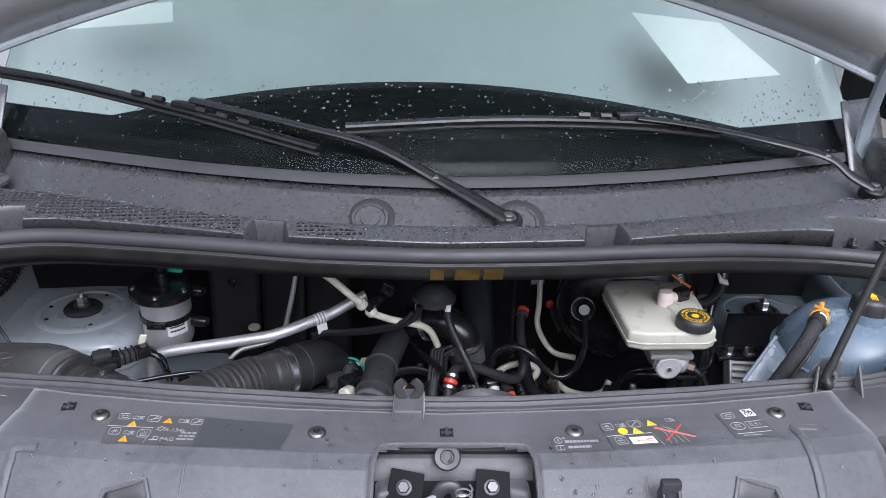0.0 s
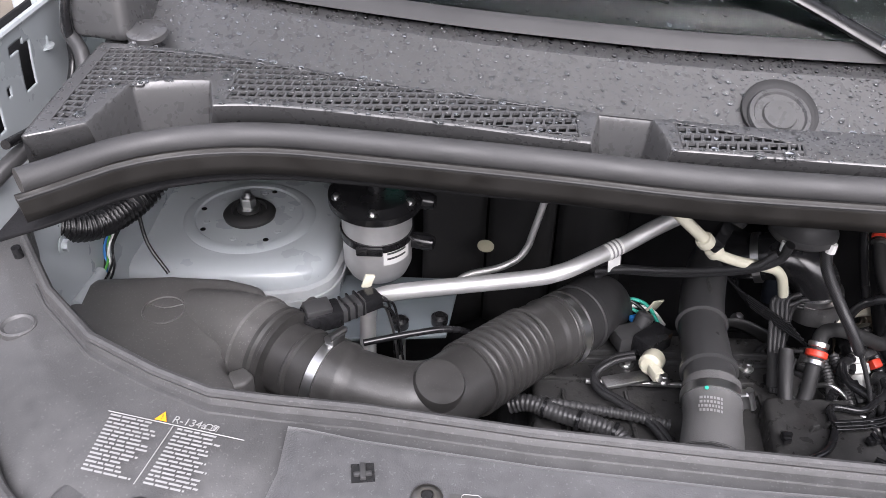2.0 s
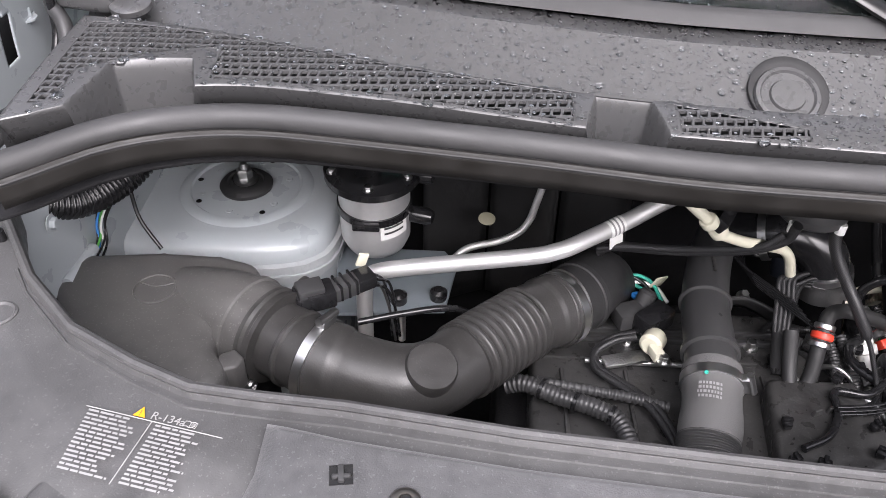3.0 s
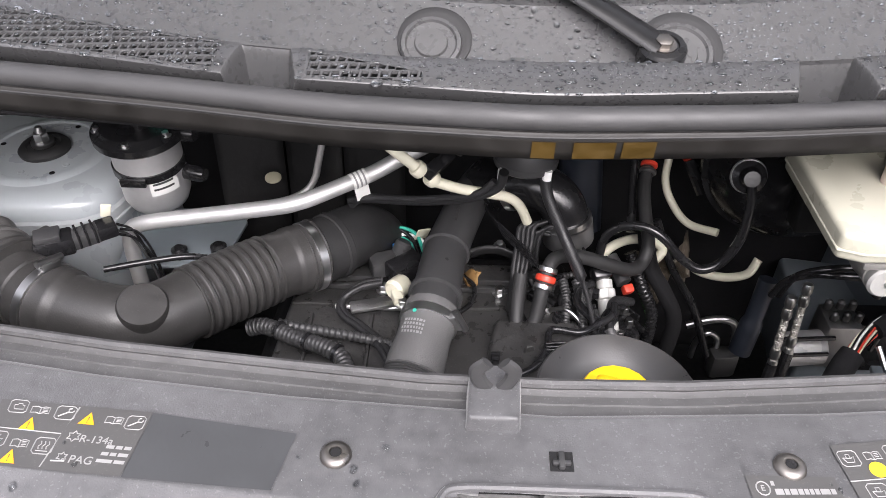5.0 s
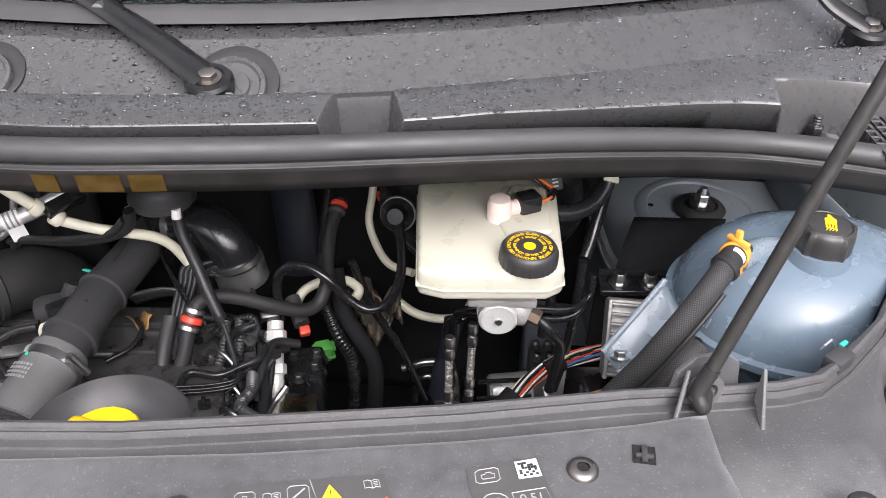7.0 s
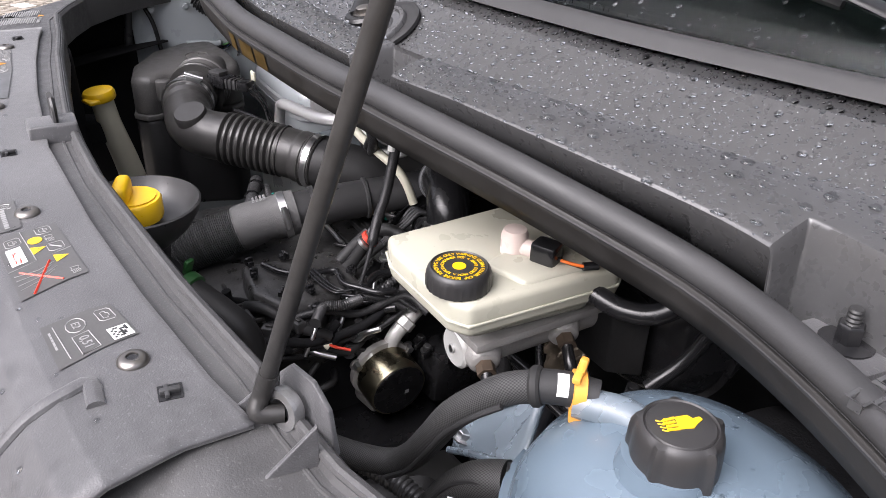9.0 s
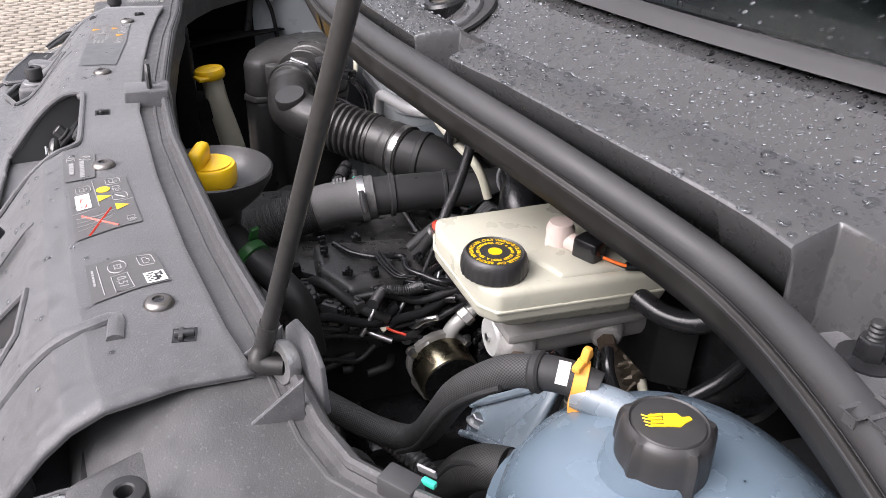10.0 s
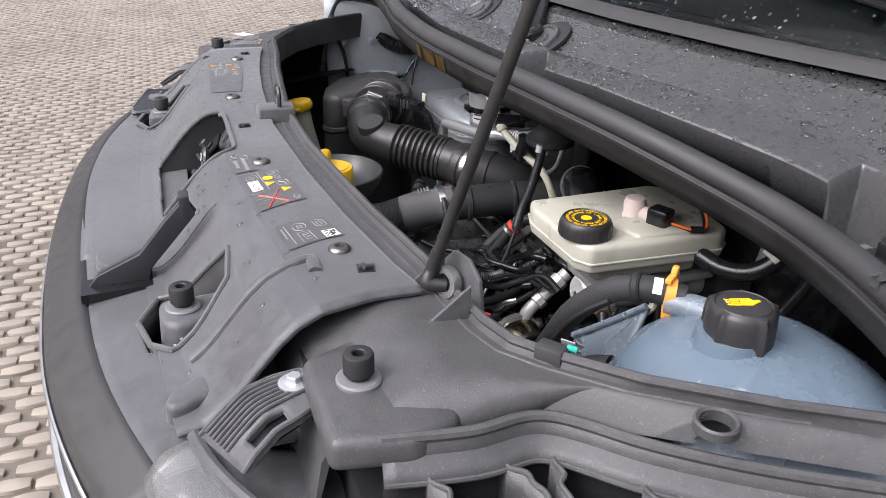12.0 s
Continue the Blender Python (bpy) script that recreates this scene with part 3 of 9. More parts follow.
SLOPE = [(0, -0.04), (0.04, -0.041), (0.3, -0.0245), (0.54, -0.0075), (0.7, 0.004), (0.8, 0.0115), (0.83, 0.0138), (0.845, 0.0125), (0.86, 0.0128), (1.0, 0.022)]


def ledge_at(x, v):
    y0, y1 = soft(x, LEDGE0), soft(x, LEDGE1)
    return Vector((x, y0 + (y1 - y0) * v, ZL - 0.008 * (1 - v) ** 2 - 0.03 * max(0, abs(x) - 0.72) - max(0, x - 0.38) * 0.05 * (1 - v)))


def in_pocket(x, y):
    for a, b, d in POCKETS:
        y0 = soft(x, LEDGE0)
        if a - 0.004 < x < b and y < y0 + d + 0.004:
            return True
    return False


def in_grille(x, v):
    p = ledge_at(x, v)
    for a, b in GRILLES:
        if a < x < b and 0.10 < v < 0.93:
            if a == -0.226 and v > 0.93 - 0.5 * (x - a) / (b - a):
                return False
            return not any(q - 0.012 < x < r + 0.012 and p.y < soft(x, LEDGE0) + d + 0.014 for q, r, d in POCKETS)
    return False


def sunk(x, v):
    """How far the ledge sinks into its pockets at a place, in metres."""
    w, deep = soft(x, LEDGE1) - soft(x, LEDGE0), 0.0
    for a, b, d in POCKETS:
        m = 0.0 if a > 0.6 else 0.26 * v * w
        k = min(x - (a + m), (b - m) - x, ((0.42 if a > 0.6 else d / (soft((a + b) / 2, LEDGE1) - soft((a + b) / 2, LEDGE0))) - v) * w)
        t = min(1, max(0, (k + 0.002) / (0.009 if a > 0.6 else 0.012)))
        deep = max(deep, (0.075 if a > 0.6 else 0.068) * t * t * (3 - 2 * t))
    return deep


def build_cowl():
    c = thing("scuttle_cowl", "weathered black plastic scuttle cowl wet with raindrops", "cowl")
    xs = sorted(set(span(-0.80, 0.84, 470) + span(0.664, 0.686, 12) + [q + 0.0014 * k for a, b, d in POCKETS[:3] for q in (a - 0.006, b - 0.026) for k in range(23)] + [e for g in GRILLES for e in g]))
    rows = [("f", 0.022, -0.060), ("f", 0.006, -0.014), ("f", 0.0008, -0.005), ("f", 0.0, -0.0014), ("f", 0.0007, -0.0003)] + [("v", v, 0) for v in sorted(set(span(0.02, 0.99, 40) + [0.10, 0.93, 0.33, 0.36, 0.385, 0.40, 0.42, 0.44]))] + [("r", -0.0012, -0.0006), ("r", 0.0, -0.003), ("r", 0.0005, -0.05)]

    def top(u, k):
        how, a, dz = rows[int(k)]
        if how == "v":
            p = ledge_at(u, a)
        else:
            p = ledge_at(u, 0 if how == "f" else 1)
            p.y += a
        z = p.z + dz - sunk(u, a if how == "v" else 0 if how == "f" else 1)
        return Vector((p.x, p.y, max(z, 1.088 if u > 0.6 else 1.112)))

    def keep(u, k):
        i = int(k)
        return not (rows[i][0] == "v" and rows[i + 1][0] == "v" and in_grille(u, (rows[i][1] + rows[i + 1][1]) / 2))
    part("ledge", grid(top, xs, list(range(len(rows))), keep), COWL, c, sharp=40, solid=0.0012)
    part("ledge_end", grid(lambda v, k: ledge_at(-0.80, v) - Vector((0.0004 * k, 0, 0.05 * k)), span(0, 1, 10), [0, 1]), COWL, c)
    # black sheet below the intake that puts shade into the grille holes
    part("grille_shade", grid(lambda u, v: ledge_at(u, v) - Vector((0, 0, 0.055)), span(-0.80, 0.60, 70), span(0, 1, 4)), INSUL, c)
    # sloping rear part up to the glass
    def slope(u, k):
        f, z = SLOPE[int(k)]
        y0, y1 = soft(u, LEDGE1) + 0.001, soft(u, WBASE)
        return (u, y0 + (y1 - y0) * f, ZL + z)
    part("sloping_panel", grid(slope, span(-0.82, 0.85, 110), list(range(len(SLOPE)))), COWL, c, solid=0.003)
    # perforated grille: each hole is an opening with its own rim
    sections = {}
    px, py = 0.0090, 0.0106
    row = 0
    y = 1.17
    while y < 1.40:
        x = -0.846 + (row % 2) * px * 0.5 + (y - 1.17) * 0.18
        while x < 0.83:
            v = (y - soft(x, LEDGE0)) / (soft(x, LEDGE1) - soft(x, LEDGE0))
            if any(in_grille(x + a * px, v + b * 0.10) for a, b in ((0, 0), (0.5, 0), (-0.5, 0), (0, 0.5), (0, -0.5))):
                o, i1, i2 = [], [], []
                for k in range(8):
                    cx, sx = math.cos(math.pi / 4 * k), math.sin(math.pi / 4 * k)
                    q, e = 1 / max(abs(cx), abs(sx)), (1.0 if k % 2 else 0.94)
                    for ring, kx, ky, dz in ((o, q * px * 0.502, q * py * 0.502, 0.0004), (i1, px * 0.415 * q * e * (0.86 if k % 2 else 1), py * 0.385 * q * e * (0.9 if k % 2 else 1), 0.0006), (i2, px * 0.40 * q * e * (0.86 if k % 2 else 1), py * 0.37 * q * e * (0.9 if k % 2 else 1), 0.0034)):
                        ax, ay = x + cx * kx + sx * ky * 0.18, y + sx * ky
                        w = (ay - soft(ax, LEDGE0)) / (soft(ax, LEDGE1) - soft(ax, LEDGE0))
                        ring.append((ax, ay, ledge_at(ax, min(1, max(0, w))).z - dz))
                f = []
                for k in range(8):
                    k2 = (k + 1) % 8
                    f += [(k, k2, 8 + k2, 8 + k), (8 + k, 8 + k2, 16 + k2, 16 + k)]
                sections.setdefault(0 if x < -0.27 else 1 if x < 0.5 else 2, Geo()).add(o + i1 + i2, f)
            x += px
        y += py
        row += 1
    for k in sections:
        part("air_grille", sections[k], COWL, c, "perforated plastic air intake grille", 25)
    # low grille beside the deep right-hand pocket
    low = Geo()
    for i in range(6):
        for j in range(9):
            x, y, z = 0.772 + 0.0125 * i, 1.235 + 0.0135 * j + 0.004 * (i % 2), 1.122 + 0.0022 * i
            o = [(x + a * 0.006, y + b * 0.0064, z) for a, b in ((-1, -1), (1, -1), (1, 1), (-1, 1))]
            n = [(x + a * 0.0038, y + b * 0.0042, z - 0.001) for a, b in ((-1, -1), (1, -1), (1, 1), (-1, 1))]
            d = [(p[0], p[1], z - 0.008) for p in n]
            low.add(o + n + d, [(k, (k + 1) % 4, 4 + (k + 1) % 4, 4 + k) for k in range(4)] + [(4 + k, 4 + (k + 1) % 4, 8 + (k + 1) % 4, 8 + k) for k in range(4)])
    part("air_grille", low, COWL, c, "perforated plastic air intake grille", 60)
    # round rubber grommets: offset dark ring for hole shade, and a stepped plug
    for at, r in (((-0.110, 1.268, 1.1625), 0.030), ((0.132, 1.264, 1.1600), 0.034)):
        m = axis(at, (0, -0.52, 0.85))
        part("grommet_shade", lathe([(r * 1.24, -0.003), (r * 1.24, 0.0008), (r * 1.18, 0.0018), (r * 0.98, 0.0012)], m @ pose(0.003, 0.007, 0), 40), RUBBER, c, "offset dark ring for the shade in the grommet hole")
        part("grommet", lathe([(r * 1.02, -0.003), (r * 1.02, 0.004), (r * 0.98, 0.0062), (r * 0.86, 0.0066), (r * 0.80, 0.0042), (r * 0.56, 0.004), (r * 0.52, 0.0066), (r * 0.10, 0.007)], m, 40), COWL, c, "round rubber grommet")
    part("blank_plug", lathe([(0.022, -0.004), (0.022, 0.002), (0.019, 0.004), (0.004, 0.004)], axis((-0.76, 1.40, 1.176), (0, -0.2, 1)), 26), COWL, c)
    return c


TRIMM = material("matt grey-black trim rubber", (0.045, 0.045, 0.046), 0.6, var=0.2, scale=60, bump=0.05, spec=0.3, blotch=12)
BACKDROPM = material("pale backdrop for glass reflection", (0.50, 0.52, 0.515), 0.7, var=0.08)


def glass_at(x, s):
    return Vector((x, soft(x, WBASE) + 0.005 + s * 0.766 - 0.03 * s * s, 1.2035 + s * 0.643))


def build_windscreen():
    w = thing("windscreen", "tinted van windscreen with raindrops", "windscreen", kind="structure")
    part("pane", grid(lambda u, s: glass_at(u, s), span(-0.84, 0.84, 30), span(-0.01, 1.05, 16)), GLASS, w, solid=0.005)
    edge = lambda u, s, d: glass_at(u, s) + Vector((0, -0.643, 0.766)) * d
    part("black_border", grid(lambda u, k: edge(u, *((0.095, -0.007), (0.095, -0.009), (-0.03, -0.009), (-0.03, -0.007))[int(k)]), span(-0.84, 0.84, 60), [0, 1, 2, 3]), DASH, w, "black printed glass border")
    part("glass_trim", grid(lambda u, k: edge(u, *((-0.012, 0.0065), (0.0, 0.0090), (0.007, 0.0085), (0.010, 0.0065), (0.010, -0.0065), (-0.02, -0.0065))[int(k)]), span(-0.84, 0.84, 60), [0, 1, 2, 3, 4, 5]), TRIMM, w, "matt rubber trim along the glass")
    # cabin behind the glass, with stand-ins for what the glass reflects
    d = thing("dashboard", "dark plastic dashboard top behind the windscreen", "dashboard", kind="structure")
    part("dash_top", grid(lambda u, v: (u, soft(u, WBASE) + 0.05 + (2.12 - 0.55 * (u / 0.8) ** 2 - soft(u, WBASE)) * v, 1.165 + 0.03 * v), span(-0.88, 0.88, 24), span(0, 1, 12)), DASH, d, solid=0.03)
    # pale sheet added to stand for the bonnet's reflection in the glass
    part("reflection_backdrop", grid(lambda u, v: (u, 2.76, 0.5 + 1.5 * v), [-1.44, 1.44], [0, 1]), BACKDROPM, d, "pale sheet added for the reflection in the glass")
    part("cabin_floor", grid(lambda u, v: (u, 1.75 + v, 0.62), [-1.5, 1.5], [0, 1]), INSUL, d)
    # unseen dark sheets added to block the sky seen through the windscreen
    for sg in (-1, 1):
        part("sky_screen", grid(lambda u, v: (sg * 1.45, 2.25 + 0.50 * u, 1.05 + 0.92 * v), [0, 1], [0, 1]), INSUL, d, "dark sheet added to keep sky out of the glass", solid=0.01)
    part("cabin_roof", grid(lambda u, v: (u, 2.25 + 0.7 * v, 1.98), [-1.5, 1.5], [0, 1]), PAINT, d, solid=0.02)
    # two white quads added where the glass shows bright reflections
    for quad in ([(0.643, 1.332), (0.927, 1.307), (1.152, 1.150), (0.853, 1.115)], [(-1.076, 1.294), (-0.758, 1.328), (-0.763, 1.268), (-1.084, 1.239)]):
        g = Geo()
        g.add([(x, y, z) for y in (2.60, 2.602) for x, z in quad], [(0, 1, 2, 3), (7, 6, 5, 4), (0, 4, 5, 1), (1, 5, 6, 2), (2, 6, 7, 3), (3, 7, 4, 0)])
        tagged(part("reflection_quad", g, WHITE), "white quad added behind the windscreen for a reflection", "paper")


def hood_at(u, v):
    """The raised bonnet: v = 0 at its rear edge over the glass, 1 at its front edge."""
    y0, z0 = 1.475 + 0.03 * (u / 0.8) ** 2, 1.555 - 0.19 * abs(u / 0.8) ** 1.7
    y = y0 - 0.64 * v + 0.05 * math.sin(v * 3.1) * 0.5
    z = z0 + 0.95 * v + 0.11 * abs(u / 0.8) ** 1.7 * v
    return Vector((u * (1 - 0.06 * v), y, z))


UNDER = material("thin grey underside paint", (0.52, 0.545, 0.55), 0.45, var=0.12, scale=20, bump=0.03)


def build_hood():
    h = thing("bonnet", "raised light grey bonnet with wet rear edge", "bonnet")
    part("outer_skin", grid(lambda u, v: hood_at(u, v), span(-0.82, 0.82, 40), span(0, 1, 20)), PAINT, h, solid=0.004)
    part("rear_hem", tube([hood_at(u, 0.0) + Vector((0, -0.004, 0.002)) for u in span(-0.82, 0.82, 60)], 0.007, 8, 1), PAINT, h)
    part("inner_frame", grid(lambda u, v: hood_at(u, 0.05 + 0.9 * v) + Vector((0, -0.02, -0.014)), span(-0.79, 0.79, 30), span(0, 1, 14)), UNDER, h, solid=0.004)
    for x in (-0.5, -0.17, 0.17, 0.5):
        part("stiffener", tube([hood_at(x, v) + Vector((0, -0.024, -0.018)) for v in span(0.08, 0.92, 8)], 0.018, 10, 2, flat=0.6), UNDER, h)
    for x in (0.32, -0.12):
        part("clip", box((0.02, 0.014, 0.018), Matrix.Translation(hood_at(x, 0.0) + Vector((0, -0.012, -0.008))), 0.003), BLACK, h)
    for sg in (-1, 1):
        part("hinge_arm", tube([(sg * 0.83, 1.52, 1.16), (sg * 0.835, 1.53, 1.28), hood_at(sg * 0.80, 0.06) + Vector((sg * 0.015, -0.015, 0))], 0.014, 8, 6, flat=0.5), PAINTD, h)
    return h


# ---- body round the bay ----
def build_body():
    wl_ = thing("inner_wings", "light grey painted inner wings of the engine bay", "body panel", kind="structure")
    for sg in (-1, 1):
        y0, top = (1.165, 0.66) if sg < 0 else (1.24, 0.50)
        # the right wing takes the darker paint, for the shade on that side
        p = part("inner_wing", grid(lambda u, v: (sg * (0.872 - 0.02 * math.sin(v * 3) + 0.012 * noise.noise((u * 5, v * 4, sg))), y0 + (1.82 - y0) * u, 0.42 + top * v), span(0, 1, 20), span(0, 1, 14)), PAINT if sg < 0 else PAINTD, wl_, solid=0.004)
        if sg < 0:
            part("splash_panel", grid(lambda u, v: (-0.874 + 0.01 * math.sin(v * 5), 0.93 + 0.24 * u, 0.42 + 0.54 * v), span(0, 1, 8), span(0, 1, 10)), INSUL, wl_, "black plastic splash panel", solid=0.004)
        part("gutter", grid(lambda u, v: (sg * (0.905 + 0.06 * v), 1.40 + 0.3 * u, 1.10 - 0.02 * v + 0.03 * u), span(0, 1, 8), span(0, 1, 4)), PAINT, wl_, solid=0.004)
    f = thing("fenders", "light grey painted front wings of the van", "body panel", kind="structure")
    for sg in (-1, 1):
        part("fender", grid(lambda u, v: (sg * (0.975 + 0.04 * math.sin(v * 1.57)), 1.36 + 0.55 * u, 1.06 + 0.14 * u - 0.70 * v ** 1.5), span(0, 1, 16), span(0, 1, 12)), PAINT, f, solid=0.004)
        part("pillar_foot", grid(lambda u, v: (sg * (0.80 + 0.10 * v), 1.46 + 0.12 * u + 0.05 * v, 1.14 + 0.16 * u), span(0, 1, 6), span(0, 1, 5)), COWL, f, "black plastic pillar foot", solid=0.004)
    bk = thing("bulkhead", "black insulated bulkhead behind the engine", "bulkhead", kind="structure")
    part("insulation", grid(lambda u, v: (u, 1.66 + 0.03 * noise.noise((u * 4, v * 4, 3)) - 0.05 * (v > 0.8), 0.35 + 0.80 * v), span(-0.90, 0.90, 40), span(0, 1, 24)), INSUL, bk, solid=0.01)
    part("scuttle_underside", grid(lambda u, v: (u, soft(u, SEAL) + 0.004 + 0.45 * v, min(1.116 - 0.028 * abs(u), soft(u, SEALZ) - 0.030) - 0.015 * v), span(-0.82, 0.82, 40), span(0, 1, 6)), INSUL, bk, solid=0.004)
    fl = thing("bay_floor", "black undertray below the engine", "undertray", kind="structure")
    part("undertray", grid(lambda u, v: (u, 0.72 + 0.98 * v, 0.34), [-0.93, 0, 0.93], [0, 0.5, 1]), INSUL, fl, solid=0.01)
    part("radiator_back", grid(lambda u, v: (u, 0.86 + 0.02 * noise.noise((u * 6, v * 5, 9)), 0.36 + 0.63 * v), span(-0.60, 0.60, 20), span(0, 1, 8)), INSUL, fl, solid=0.01)


def build_tower(sg, paint):
    t = thing("strut_tower", "light grey painted suspension strut tower with sealed seams" if sg < 0 else "suspension strut tower in body paint darkened for shade", "strut tower", group="strut towers")
    cx, cy, z = sg * 0.705, 1.590, 0.838
    m = Matrix.Translation((cx, cy, z))
    mo = Matrix.Translation((sg * 0.745, 1.605, z)) @ Matrix.Diagonal((1.16, 0.97, 1, 1))

    def square(a, i):
        c, s = abs(math.cos(a)), abs(math.sin(a))
        return 1 / (c ** 4.5 + s ** 4.5) ** (1 / 4.5) * (1 + 0.015 * math.sin(3 * a))
    part("dome", lathe([(0.166, -0.42), (0.159, -0.075), (0.157, -0.030), (0.154, -0.017), (0.148, -0.009), (0.139, -0.0045), (0.124, -0.002), (0.06, -0.0005), (0.002, -0.0005)], mo, 72, wobble=square), paint, t)
    part("seam", lathe([(0.157, -0.070), (0.1625, -0.066), (0.1635, -0.052), (0.1622, -0.037), (0.156, -0.033)], mo, 72, wobble=lambda a, i: square(a, i) * (1 + 0.004 * math.sin(41 * a + 2 * i))), SEALER, t, "brushed seam sealer")
    part("seam", lathe([(0.1630, -0.0560), (0.1652, -0.0545), (0.1652, -0.0505), (0.1628, -0.0490)], mo, 72, wobble=square), SEALER, t)
    part("raised_ring", lathe([(0.098, -0.002), (0.093, 0.001), (0.085, 0.0025), (0.080, 0.002), (0.0775, -0.0005), (0.002, -0.0008)], m, 56), paint, t)
    for k in range(6):
        a = radians(20 + 60 * k)
        part("weld_spot", lathe([(0.0052, 0), (0.004, 0.001), (0.001, 0.0004)], m @ pose(0.063 * math.cos(a), 0.063 * math.sin(a), -0.0006), 14), paint, t)
    for a in (70, 170, 215, 300):
        part("ring_hole", lathe([(0.0042, -0.0004), (0.0042, 0.0007)], m @ pose(0.072 * math.cos(radians(a)), 0.072 * math.sin(radians(a)), -0.0006), 14), BLACK, t)
    part("rubber_mount", lathe([(0.037, -0.001), (0.0385, 0.005), (0.034, 0.010), (0.026, 0.012), (0.024, 0.008), (0.015, 0.008)], m, 40, wobble=lambda a, i: 1 + 0.012 * math.cos(3 * a)), RUBBER, t)
    part("nut", lathe([(0.017, 0.010), (0.017, 0.014), (0.0125, 0.015)], m, 20, hexbolt(0.0115, 0.018, m @ pose(0, 0, 0.013))), STEEL, t)
    part("threaded_stud", lathe([(0.0062, 0.02)] + [(0.0062 - 0.0005 * (i % 2), 0.026 + 0.0012 * i) for i in range(10)] + [(0.005, 0.040)], m, 14), CAST, t)
    return t


FRONT = (0.0, 0.013, -0.003, 1.015)
build_ground()
placed(build_crossmember, *FRONT)
placed(build_cover, *FRONT)
placed(build_bumper, *FRONT)
build_seal()
build_cowl()
build_windscreen()
build_hood()
build_body()
placed(build_tower, -0.013, -0.034, 0.0, 1.0, -1, PAINT)
# right tower: its shade is put into the paint colour
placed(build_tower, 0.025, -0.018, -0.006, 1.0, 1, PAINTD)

# ---- engine bay ----
def single(name, g, mat, label, category, group="", sharp=35, solid=0.0):
    return tagged(part(name, g, mat, None, "", sharp, solid), label, category, group)


def cable(pts, r, mat, label, name="cable", category="cable", group="", n=10, sides=12, flat=1.0):
    return single(name, tube(pts, r, sides, n, flat=flat), mat, label, category, group, 62)


def wires(center, offs, r, mats, label, name="wire_bundle"):
    """A bundle of separate thin wires that follow one line."""
    t = thing(name, label, "wiring", center[0])
    for k, m in enumerate(mats):
        a = 6.28 * k / len(mats)
        part("wire", tube([(p[0] + offs * math.cos(a + 0.5 * i), p[1] + offs * math.sin(a + 0.5 * i) * 0.7, p[2] + offs * math.sin(a + 0.5 * i)) for i, p in enumerate(center)], r, 7, 6), m, t, "", 62)
    return t


def ribbed(n, depth=0.06, base=1.0):
    return lambda r: (lambda t: r * (base + depth * math.sin(t * n * 2 * math.pi)))


